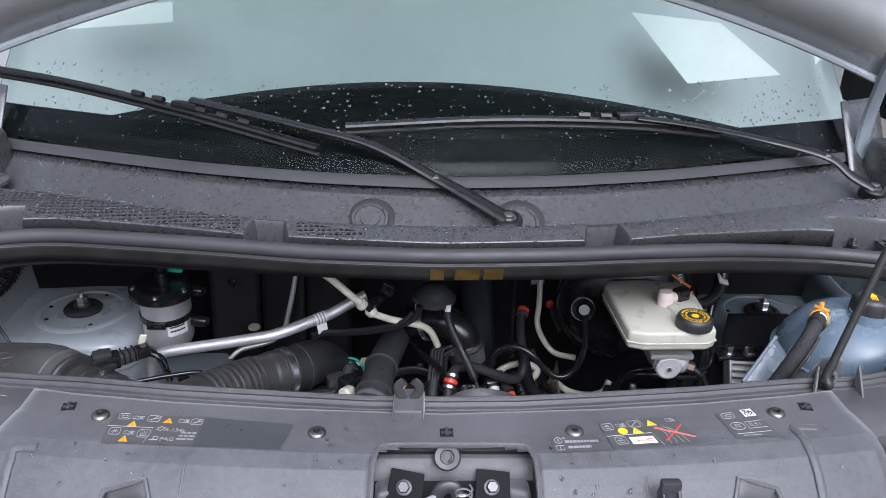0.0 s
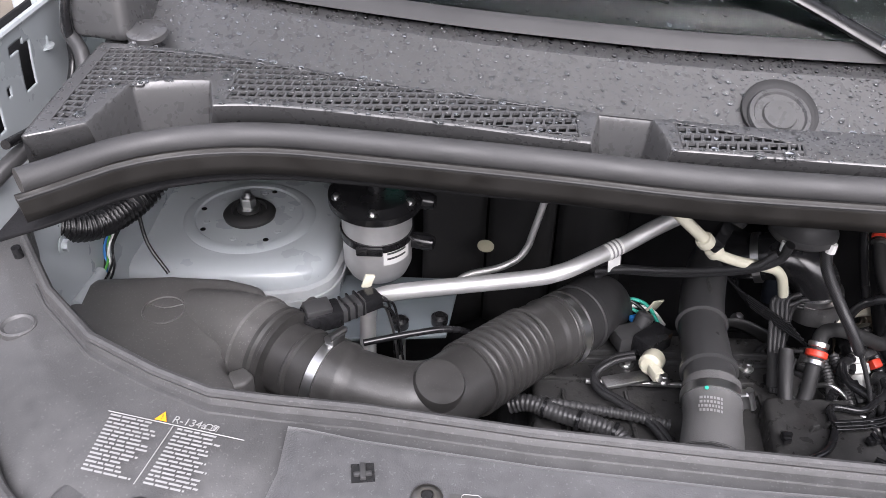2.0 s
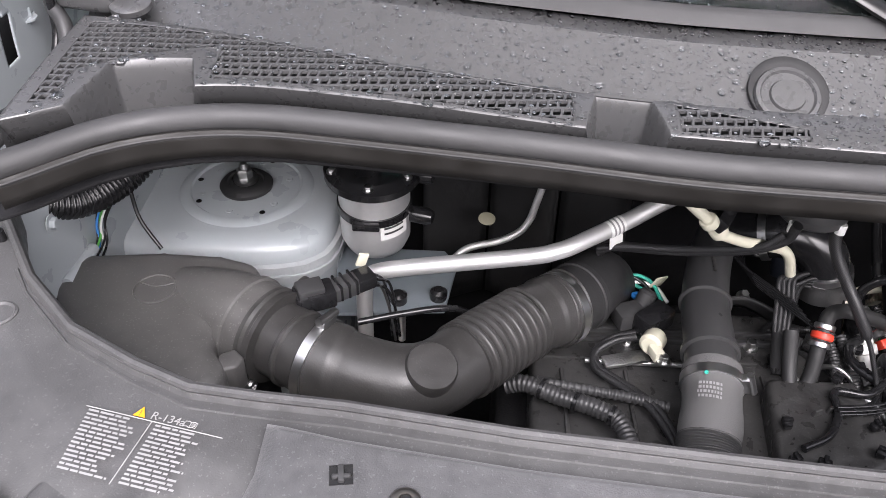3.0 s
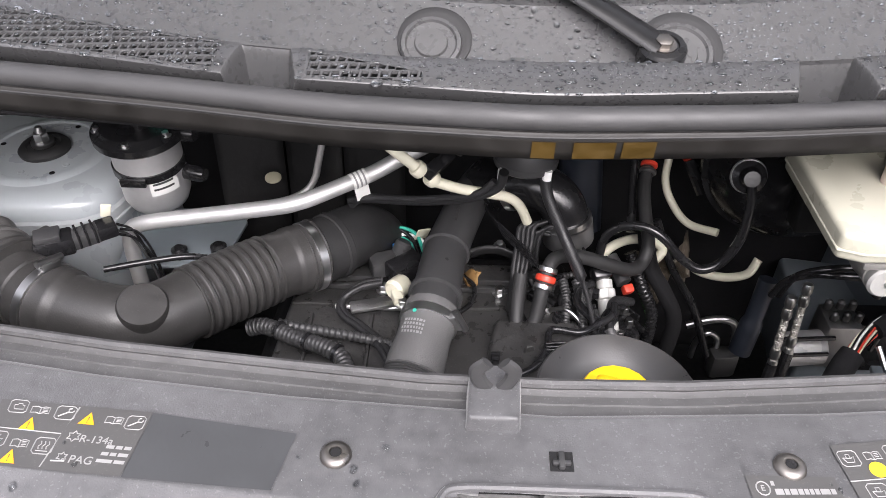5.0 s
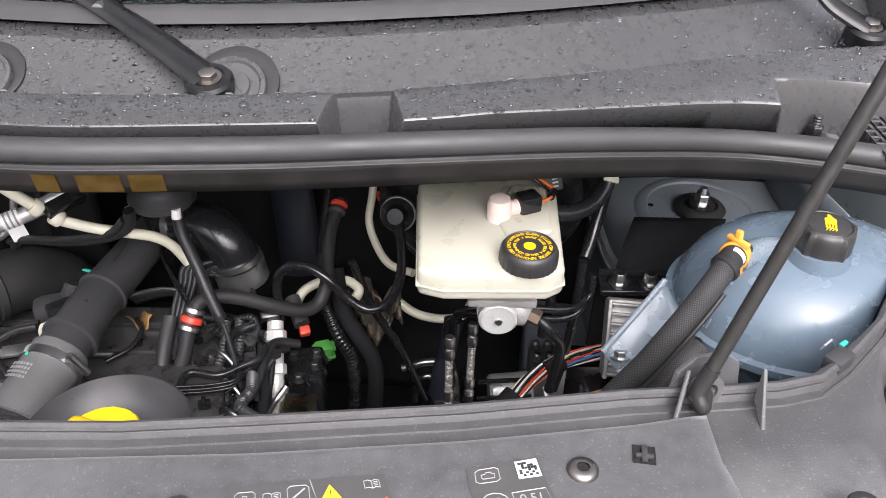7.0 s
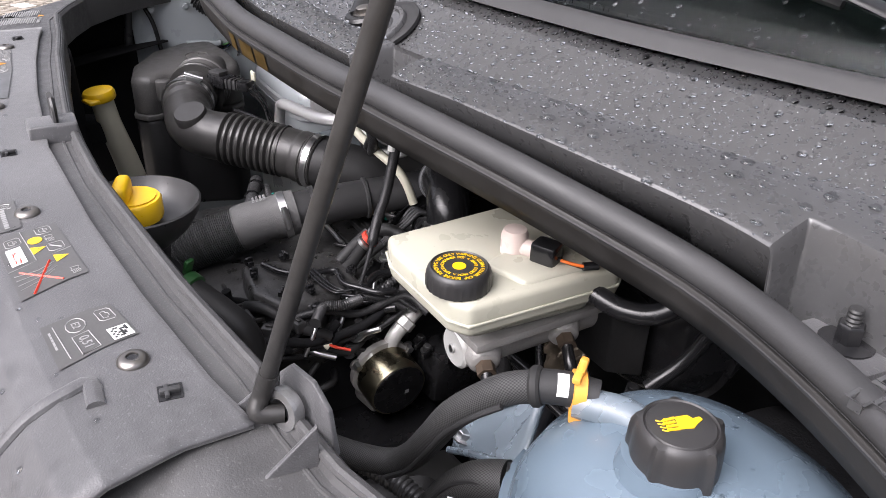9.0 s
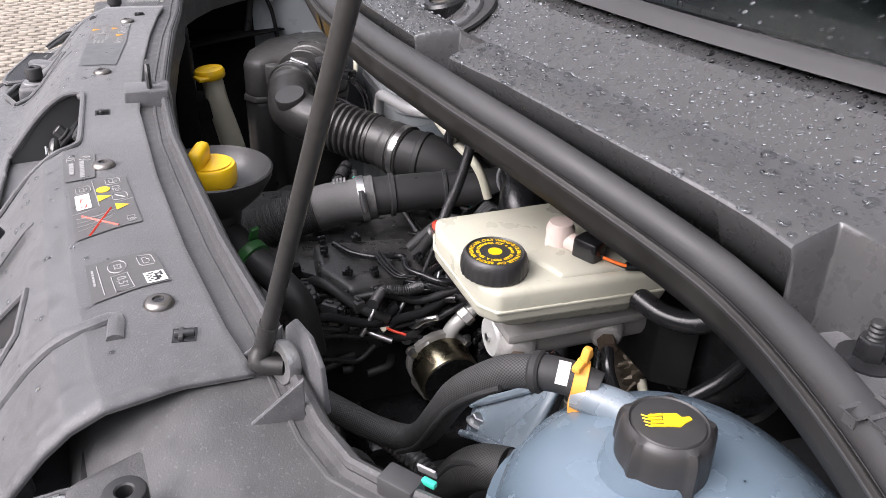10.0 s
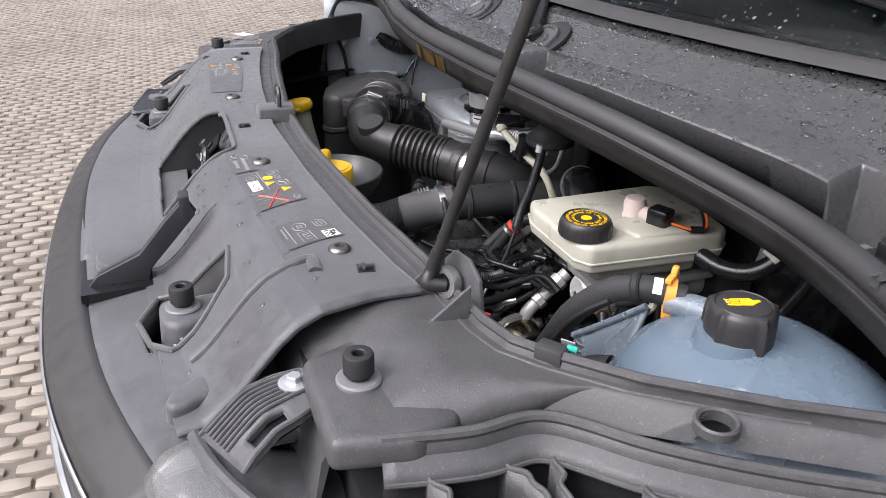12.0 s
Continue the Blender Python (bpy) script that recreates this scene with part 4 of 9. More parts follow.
def build_airbox():
    t = thing("air_filter_box", "matt black plastic air filter housing", "air filter box", (-0.74, 1.22, 0.62))
    poly = [(-0.872, 1.306), (-0.848, 1.328), (-0.76, 1.338), (-0.69, 1.336), (-0.646, 1.324), (-0.630, 1.294), (-0.650, 1.245), (-0.668, 1.190), (-0.640, 1.158), (-0.640, 1.132), (-0.668, 1.112), (-0.742, 1.132), (-0.822, 1.185), (-0.868, 1.262)]
    part("lid", slab(poly, 0.81, 0.895, 0.016), AIRBOX, t)
    part("lid_step", slab([(-0.745 + (x + 0.745) * 1.02, 1.235 + (y - 1.235) * 1.02) for x, y in poly], 0.808, 0.820, 0.003), AIRBOX, t)
    part("lower_case", slab([(x * 0.99 - 0.006, y) for x, y in poly], 0.60, 0.81, 0.01), PLASTIC2, t)
    part("round_emblem", tube([(-0.749 + 0.024 * math.cos(0.3 * k), 1.265 + 0.024 * math.sin(0.3 * k), 0.8952) for k in range(22)], 0.0013, 8, 1), AIRBOX, t)
    part("emblem_bar", tube([(-0.769, 1.275, 0.8952), (-0.749, 1.269, 0.8952), (-0.728, 1.277, 0.8952)], 0.001, 6, 3), AIRBOX, t)
    # the lid rises into the outlet cone, which ends in a stepped flange
    d = Vector((0.86, -0.50, -0.03)).normalized()
    e = Vector((-0.612, 1.228, 0.868))
    part("outlet_cone", tube([e - d * 0.135 - Vector((0, 0, 0.012)), e - d * 0.09 - Vector((0, 0, 0.006)), e - d * 0.045, e], lambda k: 0.036 + 0.017 * math.sin(min(1, k * 1.1) * 1.57), 40, 8), AIRBOX, t)
    part("cone_step", lathe([(0.050, -0.012), (0.0555, -0.010), (0.0555, -0.003), (0.052, 0.0)], axis(e - d * 0.026, d), 44), AIRBOX, t)
    part("outlet_flange", lathe([(0.046, -0.006), (0.0545, -0.006), (0.0545, -0.001), (0.0515, 0.002), (0.0515, 0.006), (0.0545, 0.008), (0.0545, 0.013), (0.046, 0.014)], axis(e, d), 48), DUCT, t)
    side = d.cross(Vector((0, 0, 1))).normalized()
    for sg in (-1, 1):
        p = e + side * (0.052 * sg) + Vector((0, 0, 0.034 if sg < 0 else -0.03))
        part("flange_ear", box((0.022, 0.020, 0.012), axis(p, d), 0.004), DUCT, t)
        part("bolt", lathe([(0.0078, 0.012), (0.0078, 0.014), (0.0065, 0.0165), (0.004, 0.0175), (0.0035, 0.015), (0.0005, 0.015)], axis(p, d), 18), STEEL, t)
    part("clip_tab", slab([(-0.652, 1.150), (-0.632, 1.158), (-0.626, 1.172), (-0.640, 1.185), (-0.655, 1.176)], 0.845, 0.888, 0.004), AIRBOX, t)
    # sensor on the outlet
    s = thing("air_flow_sensor", "black air flow sensor with plug on the intake duct", "sensor", (-0.545, 1.265, 0.90))
    part("sensor_body", box((0.046, 0.030, 0.024), pose(-0.566, 1.262, 0.884, 0, 0, 25), 0.004), BLACK, s)
    part("sensor_cover", box((0.03, 0.024, 0.008), pose(-0.570, 1.260, 0.907, 0, 0, 25), 0.002), PLASTIC2, s)
    part("plug", box((0.036, 0.024, 0.02), pose(-0.534, 1.280, 0.886, 0, 0, 35), 0.004), PLASTIC2, s)
    part("plug", box((0.024, 0.026, 0.018), pose(-0.514, 1.294, 0.888, 0, 0, 35), 0.003), BLACK, s)
    for k in range(3):
        part("plug_rib", box((0.003, 0.027, 0.020), pose(-0.542 + 0.008 * k, 1.275 + 0.0056 * k, 0.888, 0, 0, 35), 0.0008), BLACK, s)
    part("tag", box((0.012, 0.004, 0.020), pose(-0.520, 1.312, 0.902, 10, 15, 20), 0.001), CREAM, s, "small cream tag")
    wires([(-0.504, 1.300, 0.892), (-0.492, 1.318, 0.868), (-0.485, 1.330, 0.82), (-0.482, 1.34, 0.76)], 0.005, 0.0018, [BLACK, BLACK, PLASTIC2, BLACK], "thin black wires from the air flow sensor", "sensor_wires")


def build_intake_hose():
    t = thing("intake_hose", "black plastic air intake hose with a corrugated middle", "air hose", (-0.40, 1.18, 0.80))
    c = [(-0.612, 1.228, 0.868), (-0.556, 1.194, 0.867), (-0.505, 1.179, 0.861), (-0.462, 1.174, 0.856), (-0.425, 1.188, 0.851), (-0.394, 1.219, 0.848)]
    part("inlet_pipe", tube(c[:2], 0.043, 32, 6), DUCT, t)
    part("pipe_bead", lathe([(0.0432, -0.004), (0.0455, -0.002), (0.0455, 0.002), (0.0432, 0.004)], axis((-0.578, 1.207, 0.8675), (0.86, -0.5, -0.03)), 40), DUCT, t)
    part("elbow", tube(c[1:], lambda k: 0.0462 if k < 0.16 else 0.0425, 32, 10), DUCT, t)
    part("elbow_boss", lathe([(0.0285, -0.03), (0.0285, 0.018), (0.0265, 0.0215), (0.002, 0.0222)], axis((-0.432, 1.171, 0.875), (0.22, -0.30, 1)), 36), DUCT, t)
    part("bellows", tube([(-0.396, 1.216, 0.848), (-0.357, 1.259, 0.841), (-0.322, 1.296, 0.835)], lambda k: 0.0440 + 0.0030 * math.cos(k * 9 * 2 * math.pi) - 0.001 * math.cos(k * 18 * 2 * math.pi), 36, 50), DUCT, t)
    part("outlet_sleeve", tube([(-0.326, 1.292, 0.836), (-0.298, 1.317, 0.831), (-0.266, 1.340, 0.826)], lambda k: 0.0435 + 0.002 * (k > 0.45), 32, 10), DUCT, t)
    for q in (-0.012, 0.010):
        part("sleeve_bead", lathe([(0.0452, -0.002), (0.0472, 0), (0.0452, 0.002)], axis((-0.276 + q * 0.75, 1.333 + q * 0.62, 0.8275), (0.76, 0.62, -0.12)), 40), DUCT, t)
    clamp_band((-0.552, 1.192, 0.867), (0.87, -0.42, -0.06), 0.0468, 0.011, t, screw=72)
    clamp_band((-0.275, 1.333, 0.8275), (0.76, 0.62, -0.12), 0.0458, 0.011, t)
    s = thing("turbo_inlet_elbow", "glossy black rubber elbow leading down to the turbo", "air hose", (-0.22, 1.42, 0.60))
    part("elbow", tube([(-0.272, 1.335, 0.827), (-0.245, 1.366, 0.823), (-0.218, 1.41, 0.806), (-0.198, 1.445, 0.765), (-0.187, 1.46, 0.70), (-0.18, 1.46, 0.60)], 0.0435, 32, 8), RUBBER, s)
    part("collar", lathe([(0.0437, -0.006), (0.0462, -0.004), (0.0462, 0.004), (0.0437, 0.006)], axis((-0.248, 1.362, 0.8235), (0.68, 0.73, -0.1)), 40), RUBBER, s)
    part("collar", lathe([(0.0437, -0.006), (0.046, -0.005), (0.046, 0.005), (0.0437, 0.006)], axis((-0.183, 1.46, 0.67), (0.05, 0.05, -1)), 40), RUBBER, s)


def build_turbo_hose():
    t = thing("turbo_hose", "grey fabric rubber turbo hose with steel clamp", "air hose", (-0.12, 1.15, 0.75))
    part("ribbed_end", tube([(-0.152, 1.03, 0.762), (-0.140, 1.08, 0.788), (-0.130, 1.135, 0.806), (-0.1265, 1.150, 0.811)], lambda k: 0.0332 + 0.0011 * math.cos(k * 44 * 6.283), 28, 90), GREYHOSE2, t, "dark ribbed hose end")
    part("hose", tube([(-0.127, 1.148, 0.8105), (-0.119, 1.18, 0.820), (-0.108, 1.236, 0.829)], lambda k: 0.0335 + 0.001 * math.sin(k * 9), 30, 10), GREYHOSE, t)
    clamp_band((-0.1115, 1.218, 0.8265), (0.19, 0.96, 0.18), 0.0345, 0.011, t, screw=160)
    hd = Vector((0.2, 0.96, 0.2)).normalized()
    side = Vector((-0.22, -0.16, 0.96)).normalized()
    q = random.Random(8)
    for i in range(4):
        base = Vector((-0.1205, 1.196, 0.824)) - hd * 0.0055 * i
        a = -0.42
        while a < 0.30:
            w = 0.05 + 0.05 * q.random()
            g = grid(lambda b, k: base + hd * (0.0034 * k) + (side * math.cos(b) + hd.cross(side) * -math.sin(b)) * 0.0346, [a, a + w * 0.5, a + w], [0, 1])
            part("print_bar", g, PRINT, t)
            a += w + 0.035
    part("dot", lathe([(0.0024, 0), (0.0024, 0.0006)], axis((-0.127, 1.207, 0.8572), (-0.30, -0.25, 0.9)), 12), TEAL, t)
    s = thing("charge_pipe", "black plastic charge air pipe over the engine", "air pipe", (-0.09, 1.30, 0.80))
    part("pipe", tube([(-0.110, 1.225, 0.828), (-0.102, 1.285, 0.832), (-0.094, 1.345, 0.834), (-0.080, 1.40, 0.838), (-0.062, 1.45, 0.848), (-0.04, 1.48, 0.862)], lambda k: 0.0305 - 0.003 * k, 26, 8), PLASTIC2, s)
    part("bead", lathe([(0.030, -0.005), (0.0342, -0.003), (0.0342, 0.003), (0.03, 0.005)], axis((-0.105, 1.262, 0.8305), (0.15, 0.97, 0.05)), 30), PLASTIC2, s)
    part("bead", lathe([(0.029, -0.004), (0.0325, -0.002), (0.0325, 0.002), (0.029, 0.004)], axis((-0.094, 1.345, 0.834), (0.2, 0.96, 0.05)), 30), PLASTIC2, s)
    part("bracket", grid(lambda u, v: (-0.075 + 0.10 * u, 1.365 + 0.03 * math.sin(u * 3) + 0.02 * v, 0.815 - 0.03 * v - 0.02 * u), span(0, 1, 8), span(0, 1, 4)), PLASTIC2, s, solid=0.004)
    part("bolt", hexbolt(0.006, 0.012, axis((-0.020, 1.410, 0.790), (0, -0.4, 1))), STEEL, s)
    for k in range(6):
        part("moulded_mark", box((0.004, 0.010 if k % 2 else 0.007, 0.0012), axis((-0.082 + 0.0008 * k, 1.375 + 0.008 * k, 0.8655 + 0.0004 * k), (0, -0.05, 1), -12), 0.0004), DUCT, s)
    e = thing("charge_elbow", "glossy black rubber elbow with clamps", "air hose", (0.04, 1.40, 0.80))
    part("elbow", tube([(-0.045, 1.47, 0.862), (-0.014, 1.435, 0.878), (0.008, 1.425, 0.888), (0.036, 1.415, 0.888), (0.058, 1.405, 0.872), (0.069, 1.40, 0.845)], 0.0315, 26, 8), BLACK, e)
    part("collar", tube([(0.068, 1.40, 0.848), (0.073, 1.40, 0.818)], 0.035, 26, 3), CAST, e, "cast metal collar")
    clamp_band((0.0675, 1.40, 0.85), (0.25, -0.1, -0.95), 0.0325, 0.008, e)
    clamp_band((-0.008, 1.431, 0.881), (0.85, -0.35, 0.35), 0.0325, 0.010, e)


def build_engine():
    t = thing("engine_block", "black engine with dirty plastic cover", "engine", (0, 1.25, 0.35))
    part("block", slab([(-0.36, 1.02), (0.08, 1.02), (0.10, 1.2), (0.09, 1.5), (-0.34, 1.5)], 0.40, 0.70, 0.02), INSUL, t)
    part("top_cover", slab([(-0.325, 1.03), (0.055, 1.03), (0.075, 1.10), (0.075, 1.39), (0.02, 1.41), (-0.30, 1.41)], 0.68, 0.762, 0.012), GRIMY, t, "grimy black plastic cover")
    for y in (1.345, 1.362):
        part("cover_edge", box((0.38, 0.006, 0.012), pose(-0.125, y, 0.758), 0.002), PLASTIC2, t)
    for x in (-0.02, -0.18, -0.28):
        part("bolt", hexbolt(0.0065, 0.012, pose(x, 1.342, 0.762)), STEEL, t)
    part("cover_clip", box((0.018, 0.03, 0.006), pose(0.005, 1.19, 0.762), 0.002), BLACK, t)
    part("cover_clip", box((0.028, 0.006, 0.008), pose(0.005, 1.205, 0.762), 0.002), BLACK, t)
    part("rail", tube([(-0.24, 1.30, 0.770), (-0.08, 1.298, 0.770)], 0.0035, 10, 3), CAST, t)
    # second, darker cover on the right with lines of clipped pipes
    part("cover_block", slab([(-0.05, 1.125), (0.028, 1.115), (0.092, 1.145), (0.078, 1.262), (-0.03, 1.262)], 0.70, 0.796, 0.010), GRIMY, t, "moulded black cover block")
    for q in range(5):
        part("cover_rib", box((0.005, 0.012, 0.05), pose(0.094 - 0.0025 * q, 1.15 + 0.022 * q, 0.735, 0, 0, 8), 0.0015), GRIMY, t)
    for q, (x, y) in enumerate(((0.012, 1.205), (0.030, 1.21), (0.046, 1.215))):
        part("cover_lug", slab([(-0.007, 0), (0.007, 0), (0.004, 0.009), (-0.004, 0.009)], -0.0018, 0.0018, 0.0006, m=pose(x, y, 0.796, 90, 0, 20)), GRIMY, t)
    part("injector_cover", slab([(0.03, 1.10), (0.085, 1.09), (0.094, 1.15), (0.088, 1.33), (0.06, 1.36)], 0.60, 0.758, 0.012), GRIMY, t, "grimy black injector cover")
    for k, y in enumerate((1.13, 1.19, 1.25, 1.31)):
        part("injector", lathe([(0.012, 0), (0.012, 0.02), (0.008, 0.022), (0.008, 0.03)], pose(0.076, y, 0.745, 8 * (k % 2), 0, 0), 16), PLASTIC2, t)
    # front drive side: alternator, pulleys and hoses in the shade
    part("front_cover", slab([(0.16, 1.05), (0.30, 1.06), (0.33, 1.22), (0.26, 1.34), (0.16, 1.33)], 0.45, 0.565, 0.015), CASTD, t, "dark cast front casing")
    for at, r in (((0.25, 1.10, 0.60), 0.045), ((0.20, 1.08, 0.64), 0.03), ((0.29, 1.17, 0.57), 0.05), ((0.35, 1.13, 0.55), 0.055)):
        part("accessory", lathe([(r, 0), (r, 0.04), (r * 0.85, 0.045), (r * 0.4, 0.045), (r * 0.35, 0.055)], axis(at, (0.5, -0.3, 0.8)), 26), PLASTIC2, t)


GRIMY = material("grimy black cover", (0.036, 0.0355, 0.035), 0.40, var=0.6, scale=60, bump=0.5, bscale=90, blotch=14, rvar=0.2, speck=1.2)


def build_funnel():
    t = thing("oil_filler", "black plastic oil filler bowl with yellow cap", "oil filler", (0.063, 0.977, 0.85))
    m = pose(0.064, 0.988, 0.978)
    part("bowl", lathe([(0.016, -0.14), (0.024, -0.09), (0.030, -0.055), (0.056, -0.030), (0.0685, -0.010), (0.0705, 0.0), (0.0685, 0.0015), (0.066, -0.003), (0.057, -0.016), (0.046, -0.024), (0.02, -0.027)], m, 48), PLASTIC2, t)
    k = part("cap", lathe([(0.0305, -0.034), (0.032, -0.03), (0.032, -0.012), (0.030, -0.009), (0.012, -0.008)], pose(0.063, 0.984, 0.993), 40, wobble=lambda a, i: 1 + 0.01 * math.cos(24 * a)), YELLOW, t, "yellow oil cap")
    part("cap_grip", box((0.018, 0.046, 0.027), pose(0.062, 0.974, 0.979, 0, 0, 70), 0.0075, 3), YELLOW, k)
    part("cap_mark", lathe([(0.026, 0), (0.026, 0.0006), (0.0245, 0.0006)], pose(0.063, 0.984, 0.985), 30), YELLOW, k)


def build_washer():
    t = thing("washer_filler", "white washer fluid neck with yellow lid in a black bracket", "washer filler", (-0.46, 1.015, 0.70))
    part("neck", tube([(-0.46, 1.015, 0.90), (-0.462, 1.022, 0.85), (-0.47, 1.04, 0.77), (-0.48, 1.06, 0.66)], lambda k: 0.019 + 0.006 * k, 20, 6), CREAM, t)
    part("lid", lathe([(0.026, 0), (0.028, 0.003), (0.028, 0.012), (0.025, 0.017), (0.012, 0.019), (0.002, 0.019)], pose(-0.459, 1.013, 0.899, 6, 0, 0), 32), YELLOW, t, "yellow hinged lid")
    part("lid_tab", box((0.03, 0.02, 0.006), pose(-0.435, 0.995, 0.902, 0, 0, 20), 0.002), YELLOW, t)
    part("bracket", slab([(-0.52, 0.945), (-0.44, 0.945), (-0.435, 0.985), (-0.515, 0.99)], 0.62, 0.985, 0.006, top=0.8), INSUL, t, "black support bracket")
    part("bracket_arm", slab([(-0.515, 0.98), (-0.445, 0.98), (-0.45, 1.01), (-0.50, 1.01)], 0.82, 0.86, 0.004), INSUL, t)


def build_fuel_filter():
    t = thing("fuel_filter", "steel fuel filter canister with black head and strap", "fuel filter", (-0.505, 1.505, 0.80))
    m = pose(-0.508, 1.512, 0.795, 4, 0, 0)
    part("canister", lathe([(0.012, 0), (0.03, 0.004), (0.042, 0.012), (0.0475, 0.026), (0.048, 0.05), (0.048, 0.125)], m, 40), ALU, t, "brushed steel canister")
    part("head", lathe([(0.060, 0.124), (0.064, 0.128), (0.064, 0.138), (0.056, 0.142), (0.052, 0.146), (0.02, 0.146)], m, 40), BLACK, t)
    part("strap", lathe([(0.0482, 0.073), (0.0505, 0.073), (0.0505, 0.085), (0.0482, 0.085)], m, 36), BLACK, t)
    part("strap_buckle", box((0.036, 0.008, 0.012), m @ pose(-0.006, -0.052, 0.072), 0.002), BLACK, t)
    part("paper_label", grid(lambda u, v: m @ Vector((0.0492 * math.sin(0.15 + u), -0.0492 * math.cos(0.15 + u), 0.05 + 0.030 * v)), span(0.1, 0.95, 8), [0, 1]), WHITE, t, "white paper label")
    for i in range(2):
        part("print_bar", grid(lambda u, v: m @ Vector((0.0497 * math.sin(0.25 + u), -0.0497 * math.cos(0.25 + u), 0.059 + 0.009 * i + 0.0035 * v)), span(0.1, 0.7, 6), [0, 1]), PLASTIC2, t)
    part("stem", lathe([(0.012, 0.146), (0.012, 0.17), (0.009, 0.172), (0.009, 0.20)], m, 18), BLACK, t)
    for dx, dy in ((-0.05, -0.02), (0.046, -0.026), (0.0, -0.054)):
        part("bolt", hexbolt(0.005, 0.006, m @ pose(dx, dy, 0.141)), STEEL, t)
    for z in (0.06, 0.13):
        part("side_port", lathe([(0.012, 0), (0.012, 0.022), (0.009, 0.03)], axis(m @ Vector((0.05, 0, z)), (1, -0.3, 0)), 18), BLACK, t)
    part("green_connector", box((0.03, 0.022, 0.025), m @ pose(0.02, 0.03, 0.155), 0.003), TEAL, t)


CARD = material("dull beige plug", (0.33, 0.31, 0.23), 0.5, var=0.15)


DUCTD = material("matt black shield", (0.0095, 0.0095, 0.010), 0.6, spec=0.4, var=0.5, scale=25, bump=0.4, bscale=60, blotch=8)


def build_left_pipes():
    t = thing("air_conditioning_pipe", "bare aluminium air conditioning pipe with paper tag", "metal pipe", (-0.50, 1.37, 0.78))
    part("pipe", tube([(-0.524, 1.355, 0.70), (-0.524, 1.358, 0.80), (-0.520, 1.36, 0.838), (-0.505, 1.36, 0.852), (-0.46, 1.359, 0.863), (-0.38, 1.357, 0.878), (-0.31, 1.355, 0.892), (-0.287, 1.358, 0.897), (-0.268, 1.364, 0.901), (-0.23, 1.386, 0.907), (-0.194, 1.406, 0.913), (-0.16, 1.42, 0.927), (-0.126, 1.43, 0.942)], 0.0106, 18, 6), ALU, t)
    dt = Vector((0.036, 0.021, 0.0065)).normalized()
    lm = axis((-0.212, 1.396, 0.910), dt)
    part("label_band", lathe([(0.0107, -0.011), (0.0111, -0.011), (0.0111, 0.011), (0.0107, 0.011)], lm, 24), WHITE, t, "white printed label round the pipe")
    for q in (-0.006, 0.0, 0.006):
        part("print_bar", lathe([(0.0112, q - 0.0012), (0.0114, q - 0.0012), (0.0114, q + 0.0012), (0.0112, q + 0.0012)], lm, 24), PRINT, t)
    part("label_flag", box((0.0006, 0.022, 0.020), lm @ pose(-0.004, -0.020, -0.010), 0), WHITE, t, "white label flag")
    cable([(-0.27, 1.56, 0.97), (-0.282, 1.55, 0.892), (-0.296, 1.543, 0.83), (-0.302, 1.54, 0.808), (-0.316, 1.535, 0.789), (-0.343, 1.53, 0.775), (-0.391, 1.52, 0.766), (-0.414, 1.51, 0.749), (-0.43, 1.505, 0.732), (-0.472, 1.49, 0.717), (-0.484, 1.482, 0.69), (-0.486, 1.47, 0.62)], 0.0055, ALU, "thin bare aluminium pipe beside the bulkhead", "metal_pipe", "metal pipe", sides=12)
    s = thing("bracket_plate", "light grey painted sheet metal bracket", "bracket", (-0.50, 1.46, 0.70))
    part("plate", slab([(-0.585, 1.53), (-0.425, 1.53), (-0.405, 1.50), (-0.42, 1.40), (-0.57, 1.385)], 0.745, 0.752, 0.002), PAINTD, s)
    for at in ((-0.485, 1.415, 0.752), (-0.43, 1.425, 0.752)):
        part("clip", lathe([(0.012, 0), (0.012, 0.012), (0.007, 0.016)], pose(*at), 14), BLACK, s)
    cable([(-0.52, 1.27, 0.85), (-0.47, 1.285, 0.852), (-0.42, 1.30, 0.85), (-0.39, 1.315, 0.83), (-0.36, 1.33, 0.79)], 0.0042, BLACK, "black wire loop under the intake hose")
    hs = thing("heat_shield", "black moulded heat shield on the bulkhead", "heat shield", (-0.31, 1.585, 0.62))
    for q in range(3):
        part("panel", grid(lambda u, v: (-0.46 + 0.30 * u, 1.585 + 0.04 * math.sin(u * 5) - 0.03 * (1 - v) - 0.012 * math.sin(min(1, max(0, (u * 3 - q))) * 3.14), 0.62 + 0.46 * v), span(q / 3 + 0.006, (q + 1) / 3 - 0.006, 8), span(0, 1, 16)), DUCTD, hs, solid=0.006)
        part("clip", lathe([(0.009, 0), (0.009, 0.003), (0.005, 0.006)], axis((-0.41 + 0.10 * q, 1.565, 0.90 + 0.05 * q), (0, -1, 0)), 16), BLACK, hs)
    single("grommet_disc", lathe([(0.0125, 0), (0.0125, 0.002), (0.0105, 0.003), (0.001, 0.003)], axis((-0.365, 1.535, 0.810), (0.05, -0.15, 1)), 26), CARD, "small pale oval plug in the heat shield", "plug")
    # corrugated loom and cables at the left wing
    single("corrugated_loom", tube([(-0.881, 1.294, 0.990), (-0.862, 1.312, 0.974), (-0.842, 1.338, 0.960), (-0.818, 1.385, 0.955), (-0.796, 1.430, 0.968), (-0.78, 1.465, 1.00)], lambda k: 0.0165 + 0.0015 * math.cos(k * 34 * 6.283), 16, 60), BLACK, "black corrugated cable conduit at the wing", "conduit")
